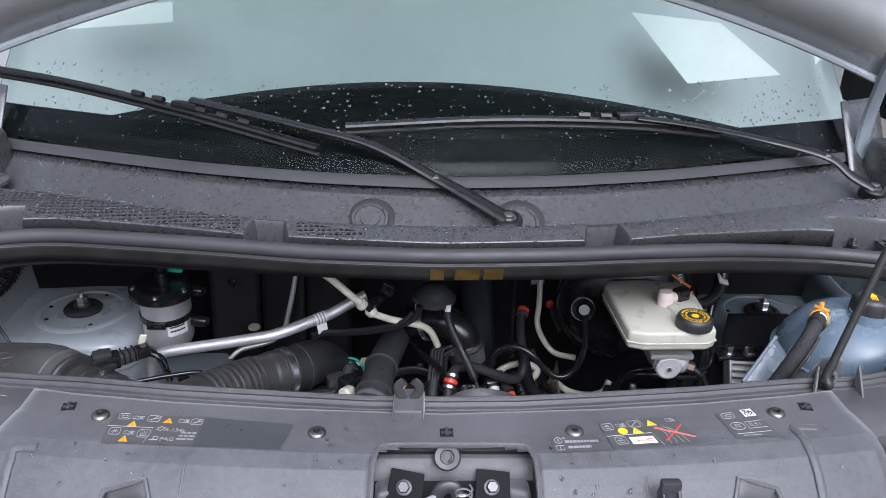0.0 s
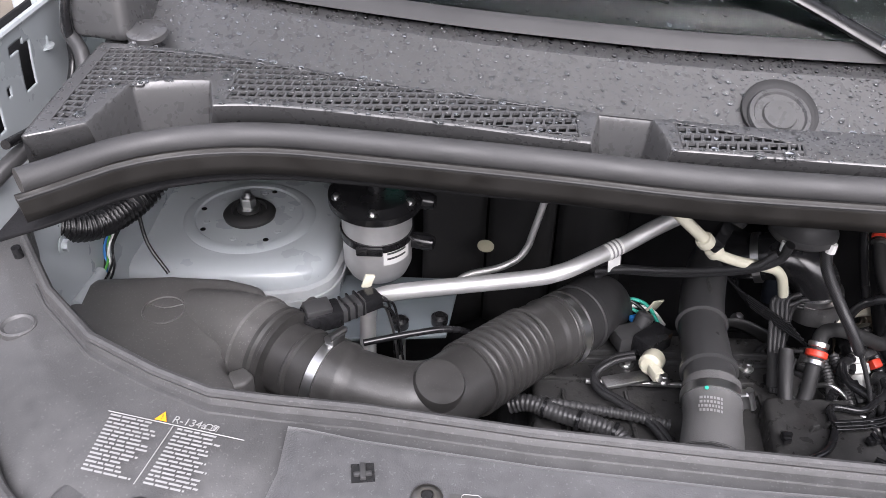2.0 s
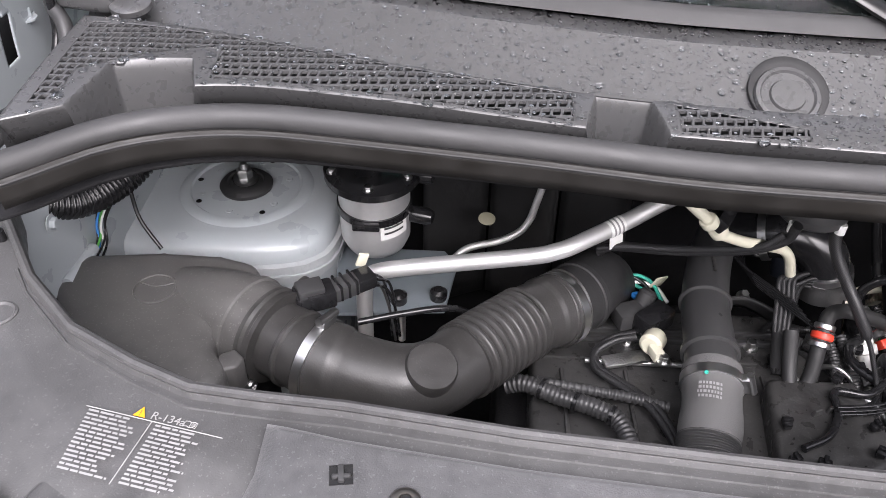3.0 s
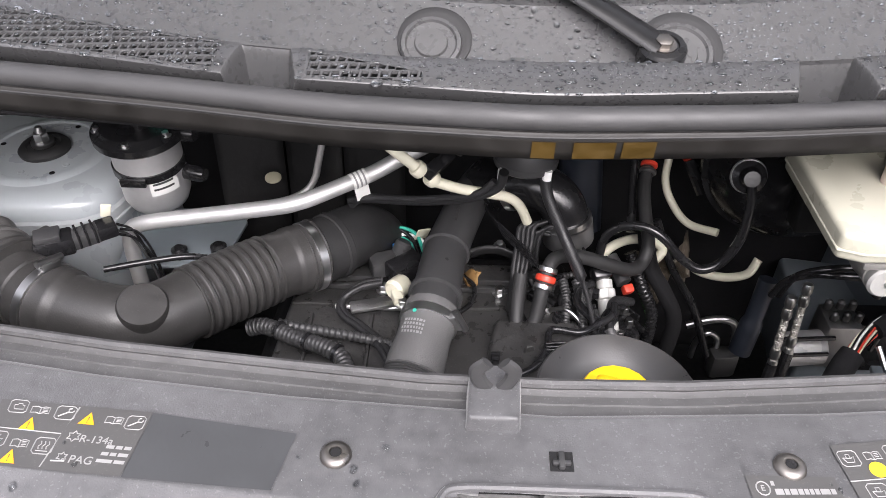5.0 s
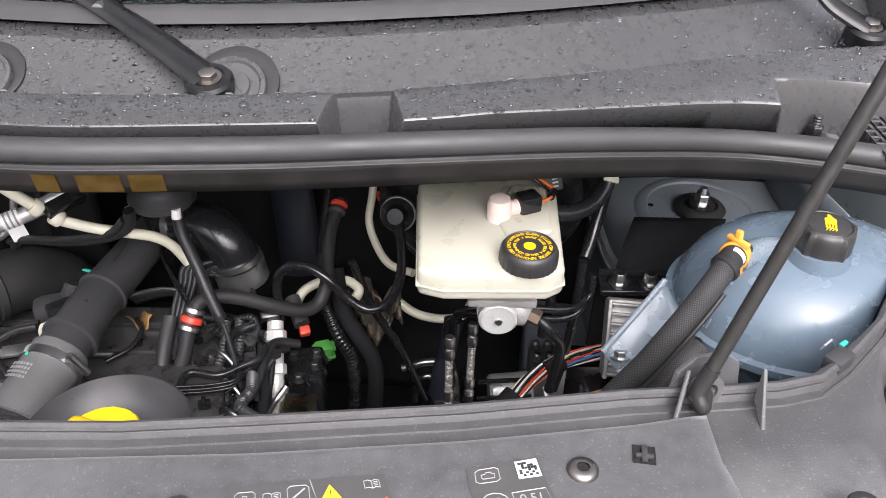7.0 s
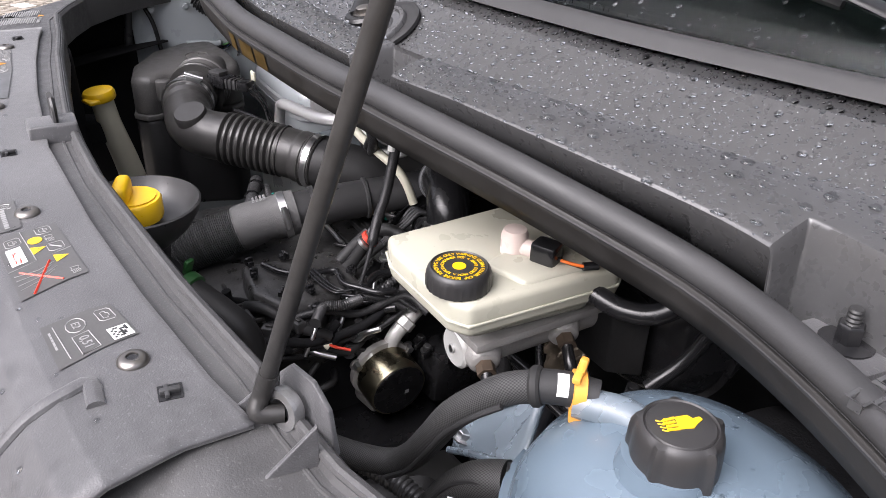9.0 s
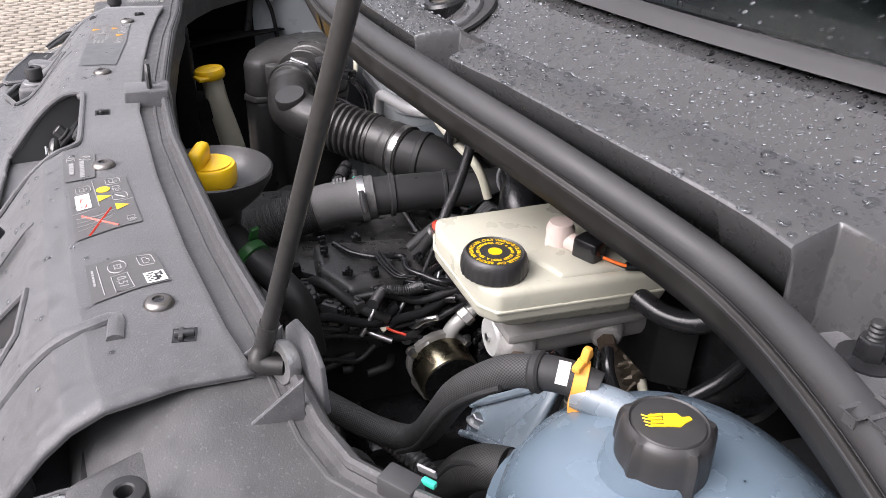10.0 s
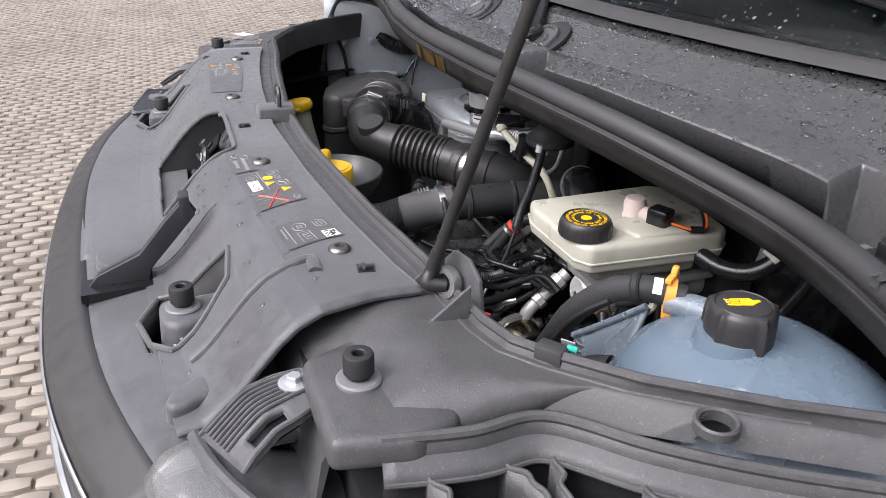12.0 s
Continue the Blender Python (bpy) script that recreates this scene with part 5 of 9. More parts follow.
    single("loom_plug", lathe([(0.006, 0), (0.006, 0.02), (0.010, 0.022), (0.010, 0.028)], axis((-0.880, 1.296, 0.989), (-0.75, -0.6, 0.3)), 14), WHITE, "white end plug of the conduit", "plug")
    cable([(-0.83, 1.45, 1.25), (-0.853, 1.42, 1.178), (-0.835, 1.395, 1.15), (-0.830, 1.37, 1.13), (-0.836, 1.31, 1.108), (-0.855, 1.25, 1.10), (-0.878, 1.20, 1.07), (-0.872, 1.17, 1.0), (-0.86, 1.15, 0.9)], 0.0085, PLASTIC2, "thick black cable along the wing")
    wires([(-0.832, 1.40, 0.94), (-0.851, 1.38, 0.906), (-0.849, 1.36, 0.879), (-0.846, 1.30, 0.867), (-0.855, 1.27, 0.80)], 0.006, 0.0016, [BLACK, GREEN, BLACK, BLUEP, WHITE, BLACK], "thin black, green and blue wires behind the air box")
    cable([(-0.81, 1.39, 0.95), (-0.80, 1.375, 0.91), (-0.775, 1.36, 0.875)], 0.0025, BLACK, "thin black wire behind the air box")


def build_cream_tube():
    t = thing("breather_tube", "cream nylon breather tube held by a black clip", "tube", (-0.124, 1.319, 0.97))
    part("upper_tube", tube([(-0.24, 1.36, 1.05), (-0.185, 1.325, 1.03), (-0.156, 1.316, 1.008), (-0.128, 1.318, 0.982)], 0.0068, 12, 8), CREAM, t)
    part("lower_tube", tube([(-0.112, 1.325, 0.960), (-0.077, 1.335, 0.942), (-0.042, 1.345, 0.929), (-0.016, 1.358, 0.914), (0.0, 1.367, 0.894), (0.012, 1.374, 0.864)], 0.0066, 12, 8), CREAM, t)
    for p in ((-0.128, 1.318, 0.981), (-0.112, 1.325, 0.963)):
        part("collar", lathe([(0.0095, -0.006), (0.0105, -0.004), (0.0105, 0.004), (0.0095, 0.006)], axis(p, (0.6, 0.2, -0.75)), 14), CREAM, t)
    part("clip", box((0.016, 0.05, 0.018), pose(-0.108, 1.34, 0.968, 0, 30, -30), 0.003), BLACK, t)
    part("clip", box((0.024, 0.02, 0.024), pose(-0.085, 1.355, 0.985, 0, 20, -20), 0.004), BLACK, t)
    cable([(-0.28, 1.31, 1.055), (-0.20, 1.30, 1.058), (-0.12, 1.305, 1.052), (-0.03, 1.31, 1.058), (0.05, 1.31, 1.052), (0.12, 1.315, 1.055)], 0.007, SLEEVE, "black braided loom under the scuttle")


def build_centre():
    t = thing("filter_head", "black round breather valve under the scuttle", "valve", (0.002, 1.36, 0.95))
    part("dome", lathe([(0.036, 0), (0.040, 0.004), (0.040, 0.012), (0.032, 0.018), (0.029, 0.022), (0.022, 0.030), (0.010, 0.034), (0.001, 0.035)], pose(0.002, 1.362, 0.965), 36), PLASTIC2, t)
    # braided looms that hang over the engine
    cable([(-0.225, 1.405, 0.862), (-0.207, 1.400, 0.876), (-0.145, 1.380, 0.889), (-0.099, 1.360, 0.906), (-0.056, 1.340, 0.929), (-0.031, 1.330, 0.951), (-0.026, 1.325, 0.975)], 0.0075, SLEEVE, "black braided cable sleeve over the engine", group="braided looms", flat=0.8)
    cable([(-0.228, 1.40, 0.872), (-0.19, 1.39, 0.884), (-0.14, 1.372, 0.897), (-0.10, 1.352, 0.915), (-0.058, 1.332, 0.937), (-0.036, 1.328, 0.960)], 0.0045, SLEEVE, "thin black braided cable sleeve", group="braided looms")
    cable([(0.024, 1.340, 0.972), (0.029, 1.330, 0.940), (0.047, 1.310, 0.905), (0.062, 1.290, 0.879), (0.080, 1.270, 0.844), (0.092, 1.250, 0.808), (0.10, 1.23, 0.77)], lambda k: 0.0072 - 0.0042 * (k > 0.6), SLEEVE, "black braided cable sleeve hanging down", group="braided looms")
    for x in (-0.028, 0.026):
        single("white_tape", lathe([(0.0058, 0), (0.0058, 0.012)], axis((x, 1.331, 0.962), (0.05, 0.1, 1)), 10), WHITE, "short white tape mark on the loom", "tape", "tape marks")
    for k in range(4):
        o = -0.009 + 0.006 * k
        cable([(0.04 + 0.3 * o, 1.385, 0.852 + 0.002 * k), (0.014 + o, 1.378, 0.853), (0.010 + o, 1.362, 0.838), (0.006 + o, 1.345, 0.824), (0.001 + 0.8 * o, 1.318, 0.800), (-0.003 + 0.6 * o, 1.285, 0.775)], 0.0036, SLEEVE, "thin black sleeved wires in a row", group="sleeved wires", sides=8)
    single("wire_sleeve", tube([(0.002, 1.325, 0.807), (-0.003, 1.29, 0.779)], 0.0105, 14, 4, flat=0.6), RUBBER, "black rubber sleeve round the wires", "sleeve")
    cable([(0.003, 1.306, 0.83), (-0.001, 1.276, 0.805), (-0.001, 1.254, 0.784), (0.011, 1.25, 0.778), (0.023, 1.264, 0.795), (0.029, 1.281, 0.822), (0.034, 1.294, 0.842), (0.043, 1.311, 0.852), (0.061, 1.323, 0.85), (0.086, 1.332, 0.84), (0.12, 1.341, 0.822), (0.153, 1.356, 0.801), (0.173, 1.374, 0.796), (0.184, 1.396, 0.812), (0.183, 1.436, 0.832), (0.184, 1.476, 0.852), (0.194, 1.516, 0.872)], 0.0092, RUBBER, "black rubber coolant hose with red joint", "coolant_hose", "hose")
    j = thing("hose_joint", "red quick coupling on a black hose", "coupling", (0.034, 1.293, 0.84))
    jm = axis((0.0335, 1.292, 0.837), (0.25, 0.62, 0.72))
    part("ring", lathe([(0.0112, -0.0045), (0.0132, -0.003), (0.0132, 0.003), (0.0112, 0.0045)], jm, 20), REDP, j)
    part("spring_clip", lathe([(0.0110, -0.014), (0.0123, -0.013), (0.0123, -0.008), (0.0110, -0.007)], jm, 20), STEEL, j)
    part("spring_clip", lathe([(0.0110, 0.008), (0.0123, 0.009), (0.0123, 0.014), (0.0110, 0.015)], jm, 20), STEEL, j)
    j2 = thing("hose_joint", "red quick coupling on a black hose", "coupling", (0.193, 1.508, 0.872))
    jm = axis((0.193, 1.507, 0.871), (0.2, 0.7, 0.45))
    part("ring", lathe([(0.0108, -0.003), (0.0122, -0.002), (0.0122, 0.002), (0.0108, 0.003)], jm, 20), REDP, j2)
    part("spring_clip", lathe([(0.0110, -0.014), (0.0123, -0.013), (0.0123, -0.009), (0.0110, -0.008)], jm, 20), STEEL, j2)
    for k in range(4):
        cable([(0.012 + 0.005 * k, 1.37 - 0.004 * k, 0.80), (0.016 + 0.005 * k, 1.375, 0.838), (0.036 + 0.004 * k, 1.378, 0.842 + 0.004 * k), (0.066 + 0.006 * k, 1.374, 0.832), (0.078 + 0.006 * k, 1.368, 0.80)], 0.0034, SLEEVE, "thin black sleeved wires in a row", group="sleeved wires", sides=8)
    # connector cluster left of the charge pipe
    c = thing("pressure_sensor", "black sensor with cream connector", "sensor", (-0.17, 1.32, 0.76))
    part("body", box((0.05, 0.03, 0.028), pose(-0.150, 1.352, 0.782, 0, 0, 40), 0.004), BLACK, c)
    part("body", box((0.038, 0.03, 0.025), pose(-0.180, 1.362, 0.78, 0, 0, 20), 0.004), PLASTIC2, c)
    part("body", lathe([(0.012, 0), (0.012, 0.03), (0.009, 0.034)], axis((-0.165, 1.375, 0.785), (0.3, 0.3, 0.7)), 16), PLASTIC2, c)
    part("connector", lathe([(0.013, 0), (0.015, 0.004), (0.015, 0.022), (0.011, 0.026)], axis((-0.150, 1.325, 0.792), (-0.45, -0.75, 0.15)), 18), CREAM, c, "cream connector")
    part("connector_foot", box((0.014, 0.02, 0.016), pose(-0.156, 1.295, 0.786, 0, 0, 20), 0.003), CREAM, c)
    part("bolt", hexbolt(0.006, 0.010, pose(-0.148, 1.285, 0.79)), STEEL, c)
    part("mount_foot", box((0.06, 0.02, 0.006), pose(-0.19, 1.30, 0.772, 0, 0, 15), 0.002), CAST, c)
    wires([(-0.195, 1.41, 0.765), (-0.185, 1.43, 0.785), (-0.165, 1.435, 0.79), (-0.14, 1.425, 0.785), (-0.125, 1.40, 0.775)], 0.007, 0.0026, [TEAL, BLACK, TEAL, BLACK, WHITE], "green and black wires by the sensor")
    wires([(-0.19, 1.395, 0.77), (-0.17, 1.41, 0.782), (-0.15, 1.40, 0.78)], 0.005, 0.002, [BLACK, BLUEP, BLACK], "black and blue wires by the sensor")
    single("tape_flag", box((0.020, 0.003, 0.022), pose(-0.134, 1.43, 0.785, 20, 10, 30), 0.001), CREAM, "cream tape flag on the wires", "tape")
    single("blue_plug", box((0.012, 0.008, 0.008), pose(-0.165, 1.40, 0.79, 0, 0, 20), 0.002), BLUEP, "small blue connector lock", "plug")
    for k in (0, 1):
        cable([(-0.178, 1.325 - 0.006 * k, 0.797), (-0.205, 1.32 - 0.006 * k, 0.793), (-0.228, 1.305 - 0.004 * k, 0.783), (-0.230 + 0.006 * k, 1.28, 0.778), (-0.205 + 0.008 * k, 1.255, 0.778), (-0.175 + 0.008 * k, 1.222, 0.78), (-0.155 + 0.006 * k, 1.18, 0.776), (-0.145, 1.14, 0.77)], 0.0046, SLEEVE, "black braided cable sleeve looping down", group="braided looms")
    cable([(-0.34, 1.245, 0.78), (-0.319, 1.240, 0.789), (-0.282, 1.222, 0.790), (-0.240, 1.205, 0.792), (-0.215, 1.188, 0.790), (-0.205, 1.155, 0.785), (-0.204, 1.10, 0.775)], lambda k: 0.0105 + 0.0008 * math.cos(k * 40 * 6.28), PLASTIC2, "black taped wiring loom over the engine", "wiring_loom", "wiring", n=24)
    for x, y in ((-0.30, 1.232), (-0.262, 1.213), (-0.222, 1.196)):
        single("cable_tie", lathe([(0.0112, -0.0025), (0.0126, -0.002), (0.0126, 0.002), (0.0112, 0.0025)], axis((x, y, 0.7905), (0.86, -0.45, 0)), 18), BLACK, "black cable tie round the loom", "cable tie", "cable ties")
    cable([(-0.305, 1.252, 0.782), (-0.24, 1.24, 0.782), (-0.19, 1.232, 0.78), (-0.15, 1.222, 0.778)], lambda k: 0.0065 + 0.0008 * math.cos(k * 20 * 6.28), PLASTIC2, "thin black corrugated conduit over the engine", "conduit", "conduit", n=40)
    single("dry_leaf", grid(lambda u, v: (-0.080 + 0.034 * u, 1.348 + 0.024 * v + 0.004 * math.sin(u * 7), 0.772 + 0.012 * math.sin(u * 6 + v * 4)), span(0, 1, 8), span(0, 1, 5), lambda u, v: abs(v - 0.5) < 0.5 * math.sin(3.1 * u) + 0.08), BROWN, "dry brown leaf fallen beside the pipe", "leaf", solid=0.0008)
    cable([(-0.07, 1.365, 0.772), (-0.055, 1.34, 0.775), (-0.06, 1.31, 0.772), (-0.085, 1.285, 0.77)], 0.0035, BLACK, "thin black wire beside the pipe")
    # blue-black ducts hanging from the bulkhead
    single("drain_duct", tube([(0.098, 1.61, 1.05), (0.102, 1.60, 0.90), (0.111, 1.59, 0.80), (0.119, 1.57, 0.70)], 0.034, 16, 6, flat=0.55), DUCTB, "dark blue-black flat drain duct", "duct")


DUCTB = material("blue black plastic", (0.014, 0.017, 0.024), 0.4, var=0.2)


def build_injection():
    """High-pressure pump, rail and the clutter beside the oil filler."""
    t = thing("fuel_pump", "grey fuel pump with a golden zinc can", "fuel pump", (0.15, 1.25, 0.66))
    cm = axis((0.178, 1.264, 0.678), (1, 0.05, -0.10))
    part("can", lathe([(0.012, -0.046), (0.040, -0.045), (0.0425, -0.042), (0.0425, -0.003), (0.0415, -0.0005), (0.039, 0.0)], cm, 48, caps=False), ZINC, t, "golden zinc-plated can")
    part("can_end", lathe([(0.0395, -0.0012), (0.039, 0.0006), (0.012, 0.001), (0.002, 0.001)], cm, 44), BLACK, t, "black end face")
    part("pump_body", box((0.066, 0.080, 0.075), pose(0.146, 1.352, 0.628, -8, 0, 6), 0.009), BLACK, t, "black moulded pump body")
    for x, y in ((0.124, 1.325), (0.150, 1.322), (0.168, 1.350), (0.135, 1.372), (0.166, 1.378)):
        part("body_bolt", hexbolt(0.0062, 0.010, pose(x, y, 0.702 - 0.12 * (y - 1.352), -8, 0, 0)), CASTD, t)
        part("body_web", box((0.005, 0.030, 0.010), pose(x + 0.010, y - 0.004, 0.700 - 0.12 * (y - 1.352), -8, 0, 30), 0.002), BLACK, t)
    part("front_lug", box((0.050, 0.040, 0.060), pose(0.128, 1.250, 0.628, 0, 0, 10), 0.008), CASTM, t, "grey cast mounting lug")
    part("lug_boss", lathe([(0.013, -0.012), (0.013, 0.012), (0.010, 0.014), (0.005, 0.014)], axis((0.130, 1.246, 0.706), (0.2, -0.8, 0.5)), 20), CASTM, t)
    part("lower_casing", box((0.11, 0.20, 0.09), pose(0.150, 1.24, 0.52, 0, 0, 0), 0.012), BLACK, t)
    for x, y, z in ((0.085, 1.215, 0.735), (0.100, 1.196, 0.722), (0.112, 1.222, 0.715)):
        part("pipe_nut", hexbolt(0.0075, 0.013, axis((x, y, z), (0.3, -0.5, 0.8))), STEEL, t)
    part("can_mark", box((0.006, 0.006, 0.0004), cm @ pose(0.012, -0.006, 0.001), 0), PRINT, t)
    part("flange", lathe([(0.030, -0.060), (0.0465, -0.056), (0.0465, -0.047), (0.041, -0.045)], cm, 28), CASTM, t)
    for a in (30, 150, 270):
        part("flange_bolt", hexbolt(0.0058, 0.012, cm @ pose(0.047 * math.cos(radians(a)), 0.047 * math.sin(radians(a)), -0.052)), STEEL, t)
    part("rail_tube", tube([(0.121, 1.350, 0.786), (0.124, 1.318, 0.760), (0.128, 1.284, 0.734), (0.130, 1.272, 0.712)], 0.0108, 20, 4), PALEC, t, "pale grey metal rail")
    for p in ((0.1225, 1.335, 0.7735), (0.126, 1.300, 0.747)):
        part("rail_collar", lathe([(0.0112, -0.008), (0.0145, -0.006), (0.0145, 0.006), (0.0112, 0.008)], axis(p, (0.1, -0.78, -0.62)), 8), PALEC, t)
    part("plug", box((0.026, 0.03, 0.024), pose(0.112, 1.362, 0.79, 30, 0, 15), 0.004), BLACK, t)
    cable([(0.10, 1.215, 0.745), (0.125, 1.225, 0.742), (0.14, 1.235, 0.76), (0.15, 1.25, 0.768)], 0.004, STEEL, "bent steel injector pipe", "steel_pipe", "metal pipe")
    cable([(0.09, 1.255, 0.775), (0.11, 1.262, 0.772), (0.128, 1.285, 0.778)], 0.006, BLACK, "short black hose stub on the rail", "hose_stub", "hose")
    cable([(0.07, 1.20, 0.75), (0.085, 1.15, 0.752), (0.12, 1.16, 0.745), (0.14, 1.19, 0.735)], 0.0042, STEEL, "bent steel injector pipe", "steel_pipe", "metal pipe")
    single("green_connector", box((0.024, 0.020, 0.032), pose(0.164, 1.435, 0.640, 10, 0, 20), 0.003, g=box((0.034, 0.016, 0.008), pose(0.167, 1.430, 0.662, 10, 0, 20), 0.002, g=box((0.034, 0.016, 0.006), pose(0.166, 1.430, 0.646, 10, 0, 20), 0.002))), GREEN, "bright green plastic connector", "connector")
    r = thing("red_connector", "grey sensor plug with red lock", "connector", (0.15, 1.385, 0.76))
    part("plug", tube([(0.135, 1.40, 0.785), (0.153, 1.365, 0.768)], 0.011, 12, 3), PLASTIC2, r)
    part("lock", box((0.014, 0.012, 0.014), pose(0.156, 1.36, 0.758, 30, 0, 20), 0.002), REDP, r)
    r = thing("red_connector", "grey sensor plug with red lock", "connector", (0.12, 1.08, 0.76))
    part("plug", tube([(0.10, 1.075, 0.80), (0.13, 1.08, 0.785)], 0.012, 12, 3), PLASTIC2, r)
    part("lock", box((0.016, 0.014, 0.016), pose(0.134, 1.082, 0.778, 0, 20, 10), 0.002), REDP, r)
    for x, a in ((0.062, 0), (0.08, 0.006)):
        cable([(x, 1.33, 0.80), (x + 0.004, 1.30, 0.79), (x + a, 1.26, 0.775), (x + 0.01, 1.20, 0.76)], lambda k: 0.0062 + 0.0008 * math.cos(k * 30 * 6.28), PLASTIC2, "black corrugated conduit in the engine bay", "conduit", "conduit", n=30)
    # looms clipped to the injector cover
    for k in range(4):
        cable([(0.02 + 0.02 * k, 1.09 + 0.01 * k, 0.772), (0.045 + 0.018 * k, 1.13 + 0.02 * k, 0.785), (0.055 + 0.02 * k, 1.20 + 0.012 * k, 0.776), (0.095 + 0.01 * k, 1.24 + 0.02 * k, 0.79), (0.12 + 0.012 * k, 1.29 + 0.01 * k, 0.775)], 0.0045 + 0.0012 * (k % 2), SLEEVE if k % 2 else BLACK, "black wiring loop on the injector cover", group="injector looms")
    cable([(0.02, 1.10, 0.765), (0.05, 1.105, 0.79), (0.085, 1.12, 0.80), (0.11, 1.15, 0.78), (0.125, 1.19, 0.76)], 0.0075, RUBBER, "black rubber fuel return hose", "fuel_hose", "hose")
    single("tape_flag", box((0.012, 0.02, 0.004), pose(0.125, 1.185, 0.752, 20, 30, 40), 0.001), CREAM, "cream tape flag on the wires", "tape")
    cable([(0.128, 1.185, 0.75), (0.145, 1.19, 0.755), (0.155, 1.205, 0.752)], 0.002, REDP, "thin pink wire with tape flag")
    # coolant stub with a green clip beside the filler bowl
    g = thing("coolant_stub", "black coolant hose end with green spring clip", "hose", (0.14, 1.02, 0.86))
    part("hose", tube([(0.085, 1.0, 0.895), (0.12, 1.02, 0.88), (0.155, 1.045, 0.862), (0.175, 1.065, 0.835), (0.178, 1.075, 0.77)], 0.0185, 18, 6), RUBBER, g)
    part("green_clip", lathe([(0.0195, -0.007), (0.022, -0.006), (0.022, 0.006), (0.0195, 0.007)], axis((0.118, 1.019, 0.881), (0.8, 0.5, -0.35)), 24), GREEN2, g, "green spring clip")
    part("clip_tab", box((0.006, 0.012, 0.02), pose(0.112, 1.022, 0.90, 0, 20, 30), 0.002), GREEN2, g)


GREEN2 = material("dark green plastic", (0.03, 0.12, 0.035), 0.4, var=0.1)
ZINC = material("golden zinc", (0.30, 0.27, 0.19), 0.3, 1.0, var=0.2, bump=0.05)
PALEC = material("pale cast metal", (0.52, 0.52, 0.50), 0.42, 0.2, var=0.12, bump=0.2, bscale=300)


def build_reservoir():
    t = thing("brake_fluid_reservoir", "cream translucent brake fluid reservoir with black cap", "fluid reservoir", (0.385, 1.26, 0.955))
    poly = [(0.306, 1.178), (0.333, 1.169), (0.437, 1.172), (0.455, 1.184), (0.462, 1.345), (0.448, 1.362), (0.372, 1.372), (0.315, 1.366), (0.302, 1.345)]
    part("tank", slab(poly, 0.965, 0.999, 0.006), RESERV, t)
    part("rim_seam", slab([(0.384 + (x - 0.384) * 1.02, 1.268 + (y - 1.268) * 1.015) for x, y in poly], 0.977, 0.980, 0.001), RESERV, t)
    part("sump", slab([(0.335, 1.20), (0.435, 1.20), (0.445, 1.33), (0.335, 1.33)], 0.945, 0.970, 0.008), RESERV, t)
    part("swell", slab([(0.40, 1.23), (0.448, 1.245), (0.452, 1.335), (0.41, 1.34), (0.385, 1.28)], 0.99, 1.003, 0.005), RESERV, t)
    c = part("cap", lathe([(0.026, 0.998), (0.0295, 1.0), (0.0295, 1.011), (0.0285, 1.016), (0.0265, 1.019), (0.0255, 1.0195), (0.0245, 1.0182), (0.002, 1.0182)], Matrix.Translation((0.418, 1.194, 0)), 96, wobble=lambda a, i: 1 + (0.025 * math.cos(14 * a) ** 8 if 0 < i < 3 else 0)), CAPBLK, t, "ribbed black screw cap")
    part("cap_print", lathe([(0.0062, 0), (0.0062, 0.0006), (0.0045, 0.0006), (0.0045, 0.0003), (0.003, 0.0003), (0.003, 0.0007), (0.001, 0.0007)], pose(0.418, 1.194, 1.0183), 28), YELLOW, c, "yellow printed symbol")
    for r, words, size in ((0.0208, "WARNING CLEAN FILLER CAP BEFORE REMOVING USE ONLY", 0.0042), (0.0150, "DOT 4 BRAKE FLUID FROM A SEALED CONTAINER", 0.0036)):
        n = len(words)
        for i, ch in enumerate(words):
            if ch != " ":
                a = radians(150) - 2 * math.pi * i / (n + 1)
                lettering(ch, size * 1.25, Matrix.Translation((0.418, 1.194, 1.0186)) @ Matrix.Rotation(a, 4, "Z") @ pose(r, 0, 0, 0, 0, -90), YELLOW, c, "letter")
    s = part("level_sensor", lathe([(0.0135, 0.99), (0.0135, 1.018), (0.011, 1.024), (0.002, 1.025)], Matrix.Translation((0.392, 1.272, 0)), 26), NECK, t, "milky pink sensor neck")
    part("sensor_spout", tube([(0.392, 1.272, 1.008), (0.412, 1.282, 1.008)], 0.009, 16, 2), NECK, s)
    part("sensor_plug", box((0.026, 0.022, 0.024), pose(0.424, 1.286, 0.998, 0, 0, 25), 0.004), BLACK, s, "black connector plug")
    w = wires([(0.436, 1.292, 1.008), (0.450, 1.306, 1.004), (0.456, 1.322, 1.003), (0.440, 1.335, 1.010), (0.415, 1.338, 1.03), (0.395, 1.34, 1.07)], 0.0022, 0.0016, [ORANGE2, BLACK], "orange and black sensor wires", "sensor_wires")
    t.matrix_basis = Matrix.Translation((0, 0, 0.010)) @ t.matrix_basis
    w.matrix_basis = Matrix.Translation((0, 0, 0.010)) @ w.matrix_basis
    single("wire_sleeve", tube([(0.452, 1.308, 1.014), (0.457, 1.322, 1.014)], 0.0042, 10, 4), BLACK, "black sleeve on the sensor wires", "sleeve")


ORANGE2 = material("orange wire", (0.8, 0.16, 0.02), 0.45, var=0.05)


CASTM = material("pale cast alloy", (0.36, 0.35, 0.335), 0.45, 0.25, var=0.25, bump=0.35, bscale=350)


